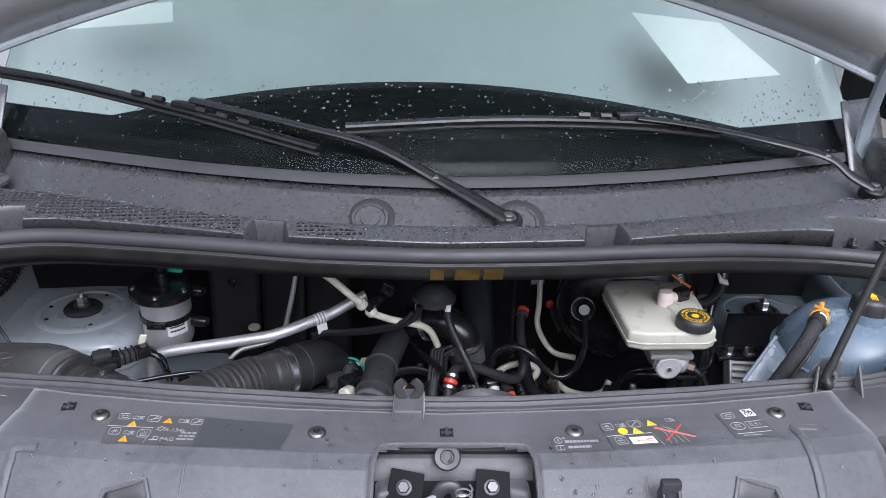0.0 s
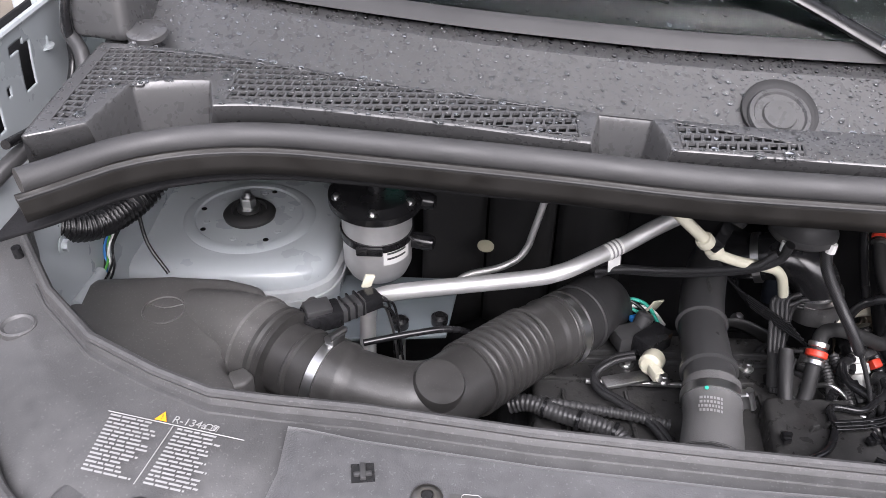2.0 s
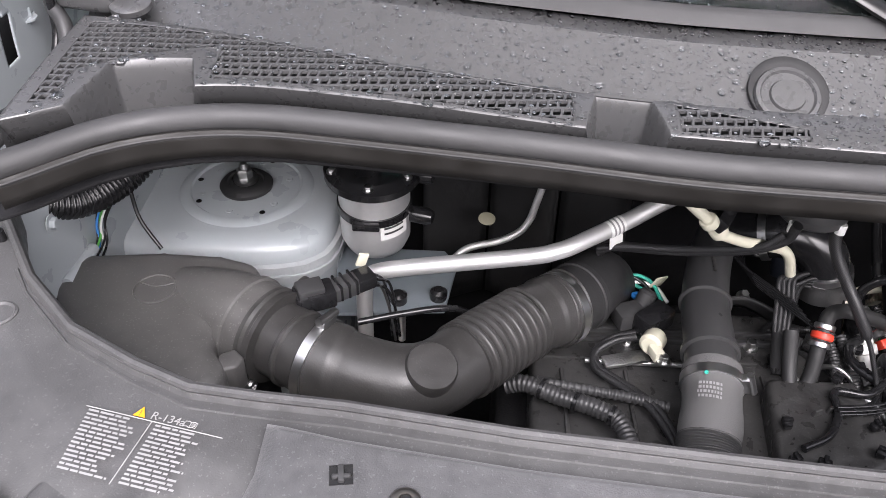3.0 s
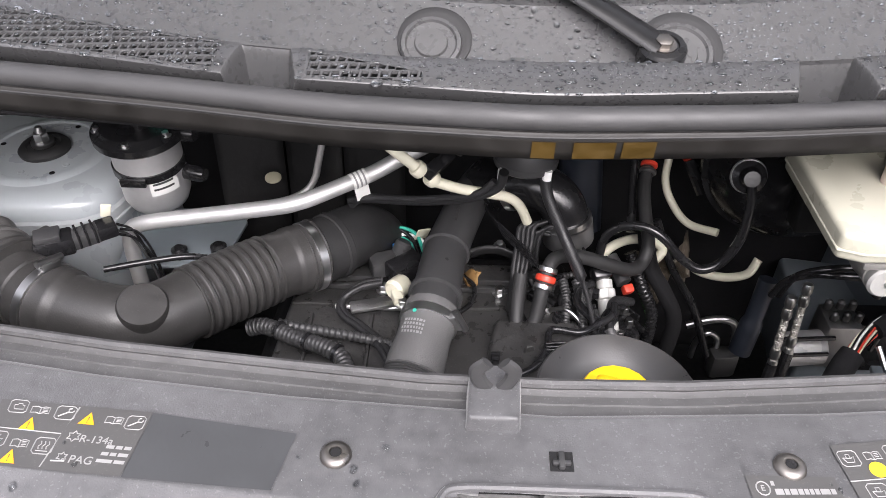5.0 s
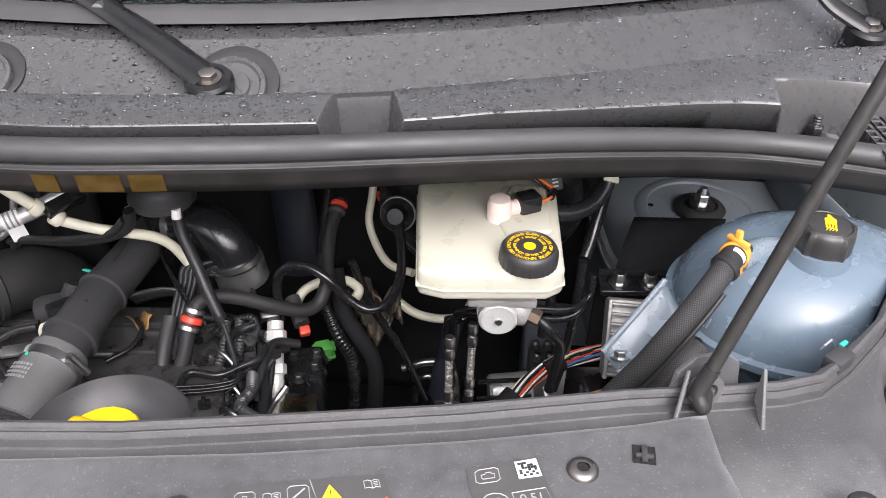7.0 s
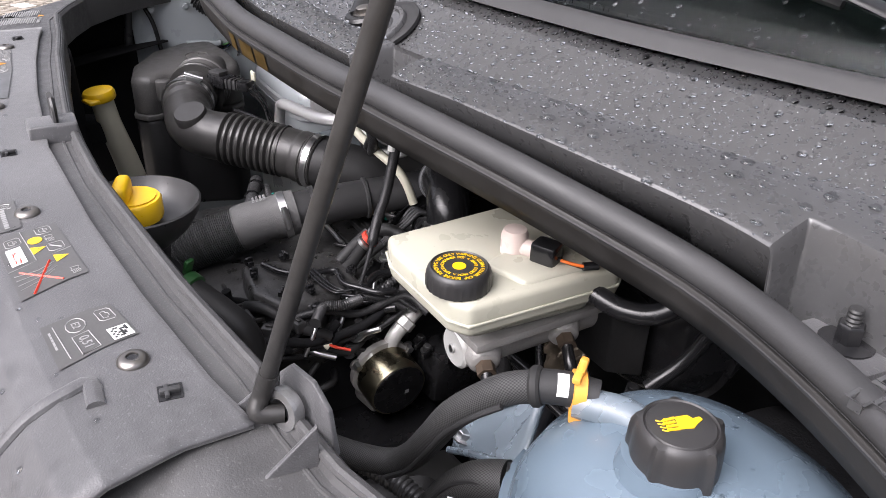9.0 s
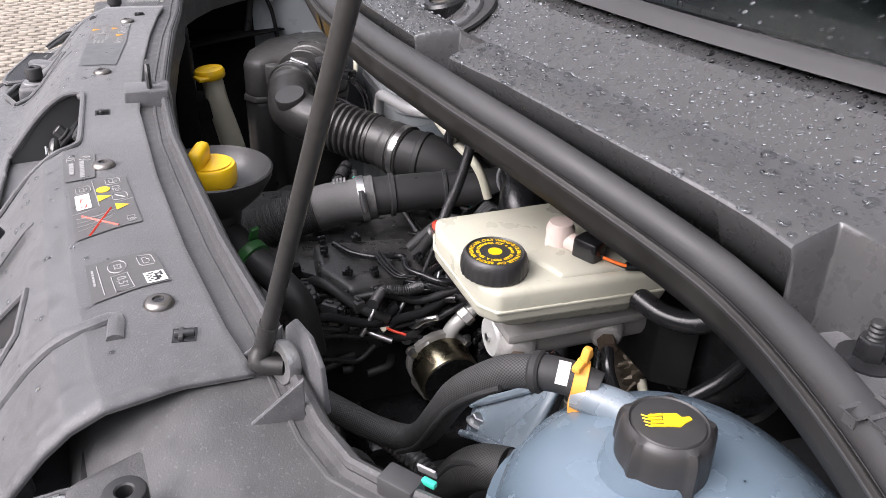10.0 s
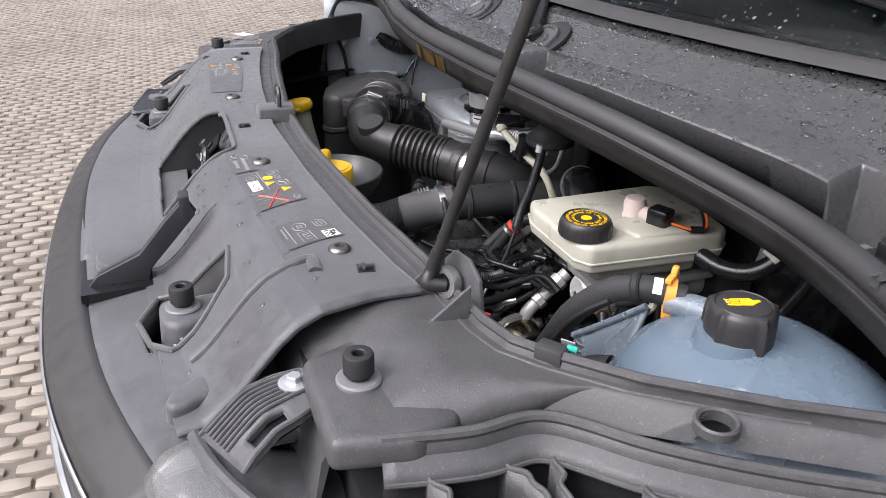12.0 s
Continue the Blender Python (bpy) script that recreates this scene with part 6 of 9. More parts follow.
def build_brakes():
    t = thing("master_cylinder", "cast aluminium brake master cylinder", "master cylinder", (0.395, 1.28, 0.90))
    part("body", tube([(0.402, 1.222, 0.920), (0.402, 1.40, 0.920)], lambda k: 0.026 if 0.12 < k < 0.9 else 0.0235, 26, 12), CASTM, t)
    part("body_rib", box((0.075, 0.16, 0.010), pose(0.405, 1.29, 0.935), 0.003), CASTM, t)
    part("end_disc", lathe([(0.021, 0), (0.022, 0.002), (0.022, 0.010), (0.019, 0.013), (0.002, 0.013)], axis((0.402, 1.222, 0.918), (0, -1, 0)), 34), PALEC, t, "round pale end cap")
    part("end_screw", lathe([(0.004, 0), (0.004, 0.003)], axis((0.402, 1.209, 0.918), (0, -1, 0)), 12), STEEL, t)
    for y in (1.232, 1.328):
        part("port", lathe([(0.019, -0.008), (0.019, 0.012), (0.015, 0.022), (0.012, 0.024)], axis((0.416, y, 0.922), (0.9, -0.35, -0.25)), 22), CASTM, t)
        part("union_nut", lathe([(0.0095, 0.022), (0.0095, 0.036)], axis((0.416, y, 0.922), (0.9, -0.35, -0.25)), 6), RUST, t)
        cable([(0.446, y - 0.012, 0.913), (0.464, y - 0.018, 0.897), (0.476, y - 0.012, 0.866), (0.47, y - 0.01, 0.80)], 0.0062, BLACK, "black brake line from the master cylinder", "brake_line", "brake line")
    part("mount_plate", slab([(0.36, 1.37), (0.45, 1.37), (0.475, 1.40), (0.45, 1.405), (0.36, 1.405)], 0.86, 0.95, 0.004), DUCTD, t)
    b = thing("brake_booster", "large glossy black brake servo drum with paper label", "brake servo", (0.40, 1.48, 0.90))
    part("drum", lathe([(0.02, -0.075), (0.06, -0.07), (0.105, -0.052), (0.128, -0.028), (0.134, -0.012), (0.141, -0.010), (0.141, 0.002), (0.134, 0.004), (0.13, 0.06), (0.05, 0.09)], axis((0.395, 1.475, 0.915), (0, 1, 0.08)), 56), BLACK, b)
    part("check_valve", lathe([(0.019, 0), (0.021, 0.004), (0.021, 0.014), (0.014, 0.018), (0.010, 0.03)], axis((0.285, 1.385, 0.940), (-0.1, -0.8, 0.35)), 26), BLACK, b)
    part("valve_ring", lathe([(0.0215, 0.006), (0.023, 0.008), (0.0215, 0.010)], axis((0.285, 1.385, 0.940), (-0.1, -0.8, 0.35)), 26), CAST, b)
    lab = axis((0.475, 1.419, 0.985), (0.35, -0.85, 0.42), 0)
    part("paper_label", box((0.026, 0.05, 0.0006), lab, 0), LABELD, b, "dark printed barcode label")
    for i in range(9):
        part("barcode_bar", box((0.008, 0.0022, 0.0009), lab @ pose(0.003, -0.02 + 0.005 * i, 0), 0), WHITE, b)
    # vacuum hose to the servo and the looped black pipe
    cable([(0.284, 1.362, 0.945), (0.289, 1.356, 0.908), (0.287, 1.352, 0.862), (0.272, 1.352, 0.822), (0.246, 1.350, 0.810), (0.219, 1.355, 0.824), (0.194, 1.360, 0.851), (0.168, 1.370, 0.863), (0.141, 1.380, 0.856), (0.123, 1.390, 0.832), (0.118, 1.390, 0.80), (0.121, 1.385, 0.76)], 0.0062, BLACK, "glossy black vacuum pipe in a loop", "vacuum_pipe", "pipe")
    cable([(0.45, 1.322, 0.985), (0.465, 1.325, 0.983), (0.495, 1.337, 0.978), (0.522, 1.355, 0.985), (0.538, 1.375, 1.01), (0.545, 1.39, 1.05)], 0.0105, BLACK, "black rubber clutch fluid hose from the reservoir", "clutch_hose", "hose")
    single("tape_flag", box((0.02, 0.022, 0.004), pose(0.536, 1.368, 1.012, 30, 20, 10), 0.001), CREAM, "cream tape flag on the hose", "tape")
    cable([(0.24, 1.60, 0.93), (0.236, 1.565, 0.86), (0.231, 1.542, 0.823), (0.241, 1.520, 0.797), (0.263, 1.490, 0.780), (0.300, 1.462, 0.785)], 0.006, CREAM, "cream nylon tube beside the servo", "tube", "tube")
    cable([(0.132, 1.440, 0.744), (0.144, 1.450, 0.760), (0.172, 1.460, 0.769), (0.204, 1.460, 0.770), (0.222, 1.450, 0.761), (0.209, 1.440, 0.746), (0.180, 1.430, 0.736)], 0.007, CREAM, "loop of cream nylon tube", "tube", "tube")
    cable([(0.275, 1.500, 0.700), (0.296, 1.495, 0.685), (0.317, 1.490, 0.679), (0.348, 1.490, 0.675), (0.376, 1.490, 0.684), (0.39, 1.500, 0.705)], 0.007, CREAM, "bent cream nylon tube behind the lines", "tube", "tube")
    r = thing("red_connector", "black plug with red lock hanging by the servo", "connector", (0.255, 1.53, 0.87))
    part("lock", box((0.012, 0.010, 0.014), pose(0.25, 1.53, 0.868, 20, 0, 25), 0.002), REDP, r)
    part("plug", tube([(0.255, 1.528, 0.868), (0.278, 1.505, 0.825)], 0.009, 10, 3), BLACK, r)
    single("white_tag", box((0.03, 0.002, 0.05), pose(0.232, 1.58, 0.895, -10, 0, 10), 0.001), PRINT, "pale paper tag on the bulkhead", "tag")
    cable([(0.178, 1.60, 1.0), (0.178, 1.56, 0.92), (0.172, 1.50, 0.85), (0.168, 1.44, 0.80)], 0.0065, BLACK, "black pipe running down the bulkhead", "pipe", "pipe")
    # two wavy brake pipes under the reservoir
    for k in (0, 1):
        cable([(0.357 - 0.01 * k, 1.342, 0.775), (0.358 - 0.004 * k, 1.322 + 0.006 * k, 0.824 - 0.01 * k), (0.374, 1.302 + 0.006 * k, 0.855 - 0.012 * k), (0.416, 1.30, 0.862 - 0.014 * k), (0.496, 1.31, 0.851 - 0.014 * k), (0.526, 1.33, 0.856), (0.529, 1.34, 0.884)], 0.005, BLACK, "black brake pipe below the reservoir", "brake_pipe", "brake pipe")


def build_right_low():
    """Brake modulator, flexible lines, wiring and control unit low in the bay."""
    a = thing("brake_modulator", "grey aluminium brake modulator block with motor", "modulator", (0.48, 1.42, 0.52))
    part("block", box((0.052, 0.055, 0.085), pose(0.500, 1.415, 0.585), 0.004), CAST, a)
    part("controller", box((0.085, 0.050, 0.100), pose(0.560, 1.425, 0.565), 0.006), BLACK, a, "black controller case")
    for q in range(6):
        part("valve", lathe([(0.006, 0), (0.006, 0.012), (0.003, 0.015)], pose(0.482 + 0.018 * (q % 3), 1.402 + 0.026 * (q // 3), 0.675), 12), CASTD, a)
    part("motor", lathe([(0.022, 0), (0.0265, 0.003), (0.0265, 0.060), (0.023, 0.064)], axis((0.478, 1.395, 0.624), (-1, -0.1, -0.05)), 36), ALU, a, "silver motor can")
    for z in (0.666, 0.632):
        part("strap_bar", tube([(0.396, 1.365, z), (0.475, 1.368, z + 0.004)], 0.0034, 8, 3), BLACK, a)
    part("motor_label", grid(lambda u, v: (0.466 - 0.034 * u, 1.393 - 0.0272 * math.cos(v), 0.623 + 0.0272 * math.sin(v)), [0, 1], span(0.1, 1.3, 8)), WHITE, a, "pale motor label")
    for k in range(2):
        x, y = 0.357 + 0.023 * k, 1.32 + 0.024 * k
        f = thing("flexible_fuel_line", "braided steel flexible line with crimped ends", "flexible line", (x, y, 0.66), "flexible lines")
        top, low = Vector((0.352 + 0.030 * k, 1.298 + 0.026 * k, 0.804)), Vector((0.352 + 0.028 * k, 1.284 + 0.022 * k, 0.702))
        part("braid", tube([top, low], lambda q: 0.0050 + 0.0005 * math.cos(q * 26 * 6.28), 12, 60), BRAID, f)
        for q in (0.0, 0.18, 0.82, 1.0):
            p = top.lerp(low, q)
            part("crimp", lathe([(0.0056, -0.008), (0.0068, -0.005), (0.0068, 0.005), (0.0056, 0.008)], axis(p, top - low), 16), STEEL, f)
        part("end", tube([low, low + Vector((-0.01, -0.02, -0.06))], 0.0075, 10, 3), BLACK, f)
    single("shock_tube", tube([(0.358, 1.385, 0.765), (0.350, 1.372, 0.71), (0.340, 1.36, 0.645)], lambda k: 0.013 if k < 0.55 else 0.016, 22, 8), DUCTB, "dark blue-black cylinder with seam", "cylinder")
    single("heat_foil", grid(lambda u, v: (0.195 + 0.085 * u, 1.50 + 0.02 * math.sin(u * 9 + v * 5) + 0.008 * math.sin(u * 31 - v * 17), 0.64 + 0.085 * v + 0.012 * math.sin(u * 8)), span(0, 1, 20), span(0, 1, 14)), FOIL, "brownish crumpled heat shield foil", "heat shield", solid=0.003)
    m = thing("engine_mount", "black engine mount bracket with bolts", "engine mount", (0.30, 1.22, 0.5))
    part("bracket", slab([(0.26, 1.16), (0.36, 1.17), (0.38, 1.26), (0.30, 1.29), (0.25, 1.25)], 0.50, 0.60, 0.012), BLACK, m)
    for x, y in ((0.285, 1.20), (0.34, 1.21), (0.345, 1.25)):
        part("bolt", hexbolt(0.009, 0.014, pose(x, y, 0.60)), STEEL, m)
    part("bush", tube([(0.30, 1.23, 0.625), (0.35, 1.20, 0.61)], 0.026, 20, 4), RUBBER, m)
    cable([(0.284, 1.44, 0.616), (0.320, 1.44, 0.630), (0.350, 1.44, 0.628), (0.364, 1.44, 0.606), (0.370, 1.44, 0.54)], 0.0062, STEEL, "bent steel pipe beside the mount", "steel_pipe", "metal pipe", "steel pipes")
    cable([(0.304, 1.44, 0.545), (0.306, 1.44, 0.578), (0.320, 1.44, 0.600), (0.338, 1.44, 0.588), (0.342, 1.44, 0.545)], 0.0048, STEEL, "bent steel pipe beside the mount", "steel_pipe", "metal pipe", "steel pipes")
    single("pipe_union", box((0.045, 0.03, 0.05), pose(0.352, 1.43, 0.52, 0, 0, 8), 0.008), CASTD, "dark cast block joining the steel pipes", "pipe union")
    cable([(0.190, 1.45, 0.80), (0.200, 1.42, 0.755), (0.222, 1.40, 0.722), (0.244, 1.395, 0.677), (0.246, 1.395, 0.62), (0.239, 1.40, 0.53)], 0.0118, INSUL, "thick black taped rubber hose", "hose", "hose")
    cable([(0.170, 1.43, 0.77), (0.194, 1.40, 0.721), (0.212, 1.40, 0.675), (0.214, 1.40, 0.62), (0.210, 1.40, 0.52)], lambda k: 0.0088 + 0.0010 * math.cos(k * 40 * 6.28), BLACK, "black corrugated conduit in the engine bay", "conduit", "conduit", n=40)
    cable([(0.21, 1.47, 0.80), (0.24, 1.45, 0.73), (0.285, 1.43, 0.66), (0.32, 1.42, 0.57)], 0.006, BLACK, "thin black cable beside the engine", "cable", "cable")
    # wiring towards the control unit
    wires([(0.425, 1.25, 0.745), (0.457, 1.285, 0.752), (0.490, 1.31, 0.757), (0.522, 1.322, 0.76), (0.563, 1.33, 0.765)], 0.0078, 0.0015, [REDP, BLACK, WHITE, BLACK, CREAM, REDP, BLACK, REDP, WHITE, BLACK, BLUEP, REDP, BLACK, CREAM], "loose bundle of red, white and black wires", "wiring_loom")
    cable([(0.395, 1.215, 0.69), (0.42, 1.245, 0.735), (0.437, 1.262, 0.748)], 0.016, INSUL, "black taped wiring loom", "wiring_loom", "wiring")
    cable([(0.478, 1.30, 0.754), (0.50, 1.314, 0.758)], 0.0125, INSUL, "black taped wiring loom", "wiring_loom", "wiring")
    e = thing("control_unit", "finned aluminium engine control unit", "control unit", (0.575, 1.30, 0.70))
    mm = pose(0.566, 1.228, 0.812, -34, 0, -6)
    part("case", box((0.066, 0.03, 0.095), mm @ pose(0, 0.022, 0), 0.004), CASTM, e)
    for i in range(8):
        part("fin", box((0.062, 0.014, 0.0032), mm @ pose(0, 0.003, 0.004 + 0.012 * i), 0.001), CASTM, e)
    for x in (-0.031, 0.031):
        part("fin_rail", box((0.005, 0.018, 0.095), mm @ pose(x, 0.002, 0), 0.002), CASTM, e)
    part("plug", box((0.05, 0.05, 0.04), pose(0.545, 1.245, 0.745, 0, 0, 15), 0.004), BLACK, e)
    single("orange_lock", box((0.022, 0.012, 0.018), pose(0.53, 1.225, 0.775, 0, 0, 20), 0.003), ORANGE, "orange plastic connector lock lever", "connector")
    single("blue_connector", box((0.028, 0.03, 0.05), pose(0.541, 1.205, 0.735, 0, 10, 20), 0.005), BLUEP, "bright blue plastic connector block", "connector")
    s = thing("steel_bracket", "grey steel bracket with a bolt", "bracket", (0.52, 1.24, 0.62))
    part("plate", slab([(0.47, 1.22), (0.53, 1.22), (0.54, 1.28), (0.48, 1.28)], 0.702, 0.71, 0.002), PAINTD, s)
    part("arm", tube([(0.475, 1.275, 0.75), (0.485, 1.24, 0.73), (0.525, 1.235, 0.722)], 0.004, 8, 4), STEEL, s)
    part("bolt", hexbolt(0.009, 0.012, pose(0.515, 1.265, 0.71)), STEEL, s)
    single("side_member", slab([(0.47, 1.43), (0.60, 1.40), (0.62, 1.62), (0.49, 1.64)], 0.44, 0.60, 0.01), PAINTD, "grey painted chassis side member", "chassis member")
    p = thing("bracket_plate", "matt black sheet metal bracket in front of the strut tower", "bracket", (0.62, 1.40, 0.80))
    part("plate", grid(lambda u, v: (0.56 + 0.04 * v + 0.125 * u, 1.365 + 0.09 * v, 0.845 + 0.05 * math.sin(1.57 * v)), span(0, 1, 6), span(0, 1, 8)), INSUL, p, solid=0.006)
    part("front", box((0.19, 0.006, 0.13), pose(0.635, 1.362, 0.745), 0.002), INSUL, p)
    part("foot", slab([(0.538, 1.322), (0.625, 1.322), (0.625, 1.357), (0.538, 1.357)], 0.864, 0.872, 0.002), BLACK, p)
    for x in (0.562, 0.601):
        part("bolt", hexbolt(0.0085, 0.016, pose(x, 1.340, 0.872)), STEEL, p)
    cable([(0.515, 1.345, 0.90), (0.512, 1.335, 0.83), (0.505, 1.325, 0.76), (0.495, 1.32, 0.70)], 0.0062, BLACK, "black brake pipe with grey sleeve", "brake_pipe", "brake pipe")
    cable([(0.57, 1.44, 1.06), (0.553, 1.42, 1.0), (0.535, 1.39, 0.93), (0.52, 1.36, 0.895)], 0.0075, BLACK, "black pipe with chrome coupling", "pipe", "pipe")
    # corrugated hose across the front
    cable([(0.30, 1.04, 0.80), (0.36, 1.08, 0.815), (0.44, 1.12, 0.82), (0.52, 1.15, 0.80)], lambda k: 0.0105 + 0.001 * math.cos(k * 44 * 6.28), PLASTIC2, "black corrugated conduit in the engine bay", "conduit", "conduit", n=48)


FOIL = material("brown heat foil", (0.15, 0.125, 0.095), 0.55, 0.3, var=0.35, bump=0.7, bscale=150)
BRAID = material("steel braid", (0.5, 0.48, 0.44), 0.4, 0.8, var=0.4, scale=700, bump=0.8, bscale=900)


def build_tank():
    t = thing("coolant_tank", "pale blue translucent coolant expansion tank with black cap", "coolant tank", (0.71, 1.20, 0.80))
    cx, cy = 0.722, 1.210

    def shell(a, s, rx, ry, z):
        e = 0.92
        c, q = math.cos(a), math.sin(a)
        x, y = cx + rx * s * math.copysign(abs(c) ** e, c), cy + ry * s * math.copysign(abs(q) ** e, q)
        # flattened side beside and below the front panel
        d = max(0, 0.80 * x - 0.60 * y + lerp_table(z, [(0.965, 0.047), (1.0, 0.082)]))
        return (x - 0.80 * d, y + 0.60 * d, z)
    prof = [(0.002, 1.050), (0.30, 1.048), (0.52, 1.041), (0.72, 1.028), (0.88, 1.006), (0.965, 0.982), (0.985, 0.968), (1.035, 0.966), (1.035, 0.958), (0.965, 0.953), (0.80, 0.945), (0.76, 0.915), (0.72, 0.86), (0.66, 0.80)]
    us = span(0, 2 * math.pi, 60)
    part("shell", grid(lambda a, k: shell(a, prof[int(k)][0], 0.140, 0.113, prof[int(k)][1]), us, list(range(len(prof)))[::-1]), TANKM, t, "pale blue translucent shell")
    part("coolant", grid(lambda a, k: shell(a, (0.002, 0.76, 0.74, 0.70, 0.64)[int(k)], 0.140, 0.113, (0.938, 0.938, 0.91, 0.86, 0.805)[int(k)]), us, list(range(5))[::-1]), COOLANT, t, "blue coolant")
    # mounting wing
    part("mounting_wing", grid(lambda u, v: (0.503 + 0.062 * v + 0.016 * u + 0.014 * u * v, 1.160 + 0.042 * v - 0.014 * u - 0.03 * u * v, 0.936 + 0.062 * v - 0.014 * u - 0.03 * u * v), span(0, 1, 8), span(0, 1, 10)), TANKCLEAR, t, "milky mounting wing", solid=0.004)
    part("wing_web", tube([(0.504, 1.157, 0.938), (0.535, 1.178, 0.968), (0.566, 1.199, 1.0)], 0.0035, 8, 4), TANKCLEAR, t)
    part("wing_web", tube([(0.519, 1.143, 0.923), (0.555, 1.152, 0.942), (0.592, 1.158, 0.957)], 0.003, 8, 4), TANKCLEAR, t)
    part("wing_bolt", hexbolt(0.0065, 0.008, pose(0.522, 1.155, 0.932, -20, 0, 0)), STEEL, t)
    part("filler_neck", lathe([(0.034, 1.03), (0.031, 1.045), (0.029, 1.055)], Matrix.Translation((0.703, 1.186, 0)), 30), TANKM, t)

    def lug(a, i):
        return 1 + (0.11 * max(0, math.cos(2.5 * a)) ** 24 + 0.11 * max(0, -math.cos(2.5 * a)) ** 24 if 1 < i < 7 else 0)
    c = part("cap", lathe([(0.0260, 1.038), (0.0268, 1.040), (0.0275, 1.044), (0.0275, 1.058), (0.0270, 1.069), (0.0262, 1.0745), (0.0245, 1.0780), (0.0225, 1.0795), (0.0213, 1.0782), (0.0204, 1.0795), (0.012, 1.0812), (0.001, 1.0814)], Matrix.Translation((0.705, 1.189, 0)), 120, wobble=lug), CAPBLK, t, "lobed black screw cap")
    # warning print: an open palm over heat waves
    hm = Matrix.Translation((0.706, 1.190, 1.0816)) @ Matrix.Rotation(radians(75), 4, "Z")
    part("palm_print", slab([(-0.006, -0.005), (0.003, -0.006), (0.007, -0.003), (0.0115, -0.0005), (0.0105, 0.002), (0.006, 0.0015), (0.004, 0.005), (-0.004, 0.005)], -0.0005, 0.0004, m=hm), YELLOW, c, "yellow warning symbol")
    for k in range(4):
        part("finger_print", box((0.008, 0.0017, 0.0008), hm @ pose(-0.0095 + 0.001 * (k % 2), -0.0042 + 0.0028 * k, -0.0004, 0, 0, 4 * k - 6), 0), YELLOW, c)
        part("wave_print", tube([hm @ Vector((-0.0165 + 0.003 * j, -0.0040 + 0.0028 * k + 0.0008 * (-1) ** j, 0)) for j in range(3)], 0.0005, 5, 4), YELLOW, c)
    # spout, hoses
    part("spout", tube([(0.675, 1.205, 1.036), (0.650, 1.198, 1.040), (0.624, 1.178, 1.040)], lambda k: 0.014 - 0.003 * k, 18, 4), TANKCLEAR, t, "milky hose spout")
    part("second_spout", tube([(0.66, 1.20, 0.925), (0.625, 1.182, 0.938)], 0.0155, 18, 3), TANKCLEAR, t)
    lettering("MAXI", 0.016, Matrix.Translation((0.588, 1.158, 0.990)) @ Matrix.Rotation(radians(-58), 4, "Z") @ Matrix.Rotation(radians(62), 4, "X"), TANKCLEAR, t, "moulded_word", "moulded letters")


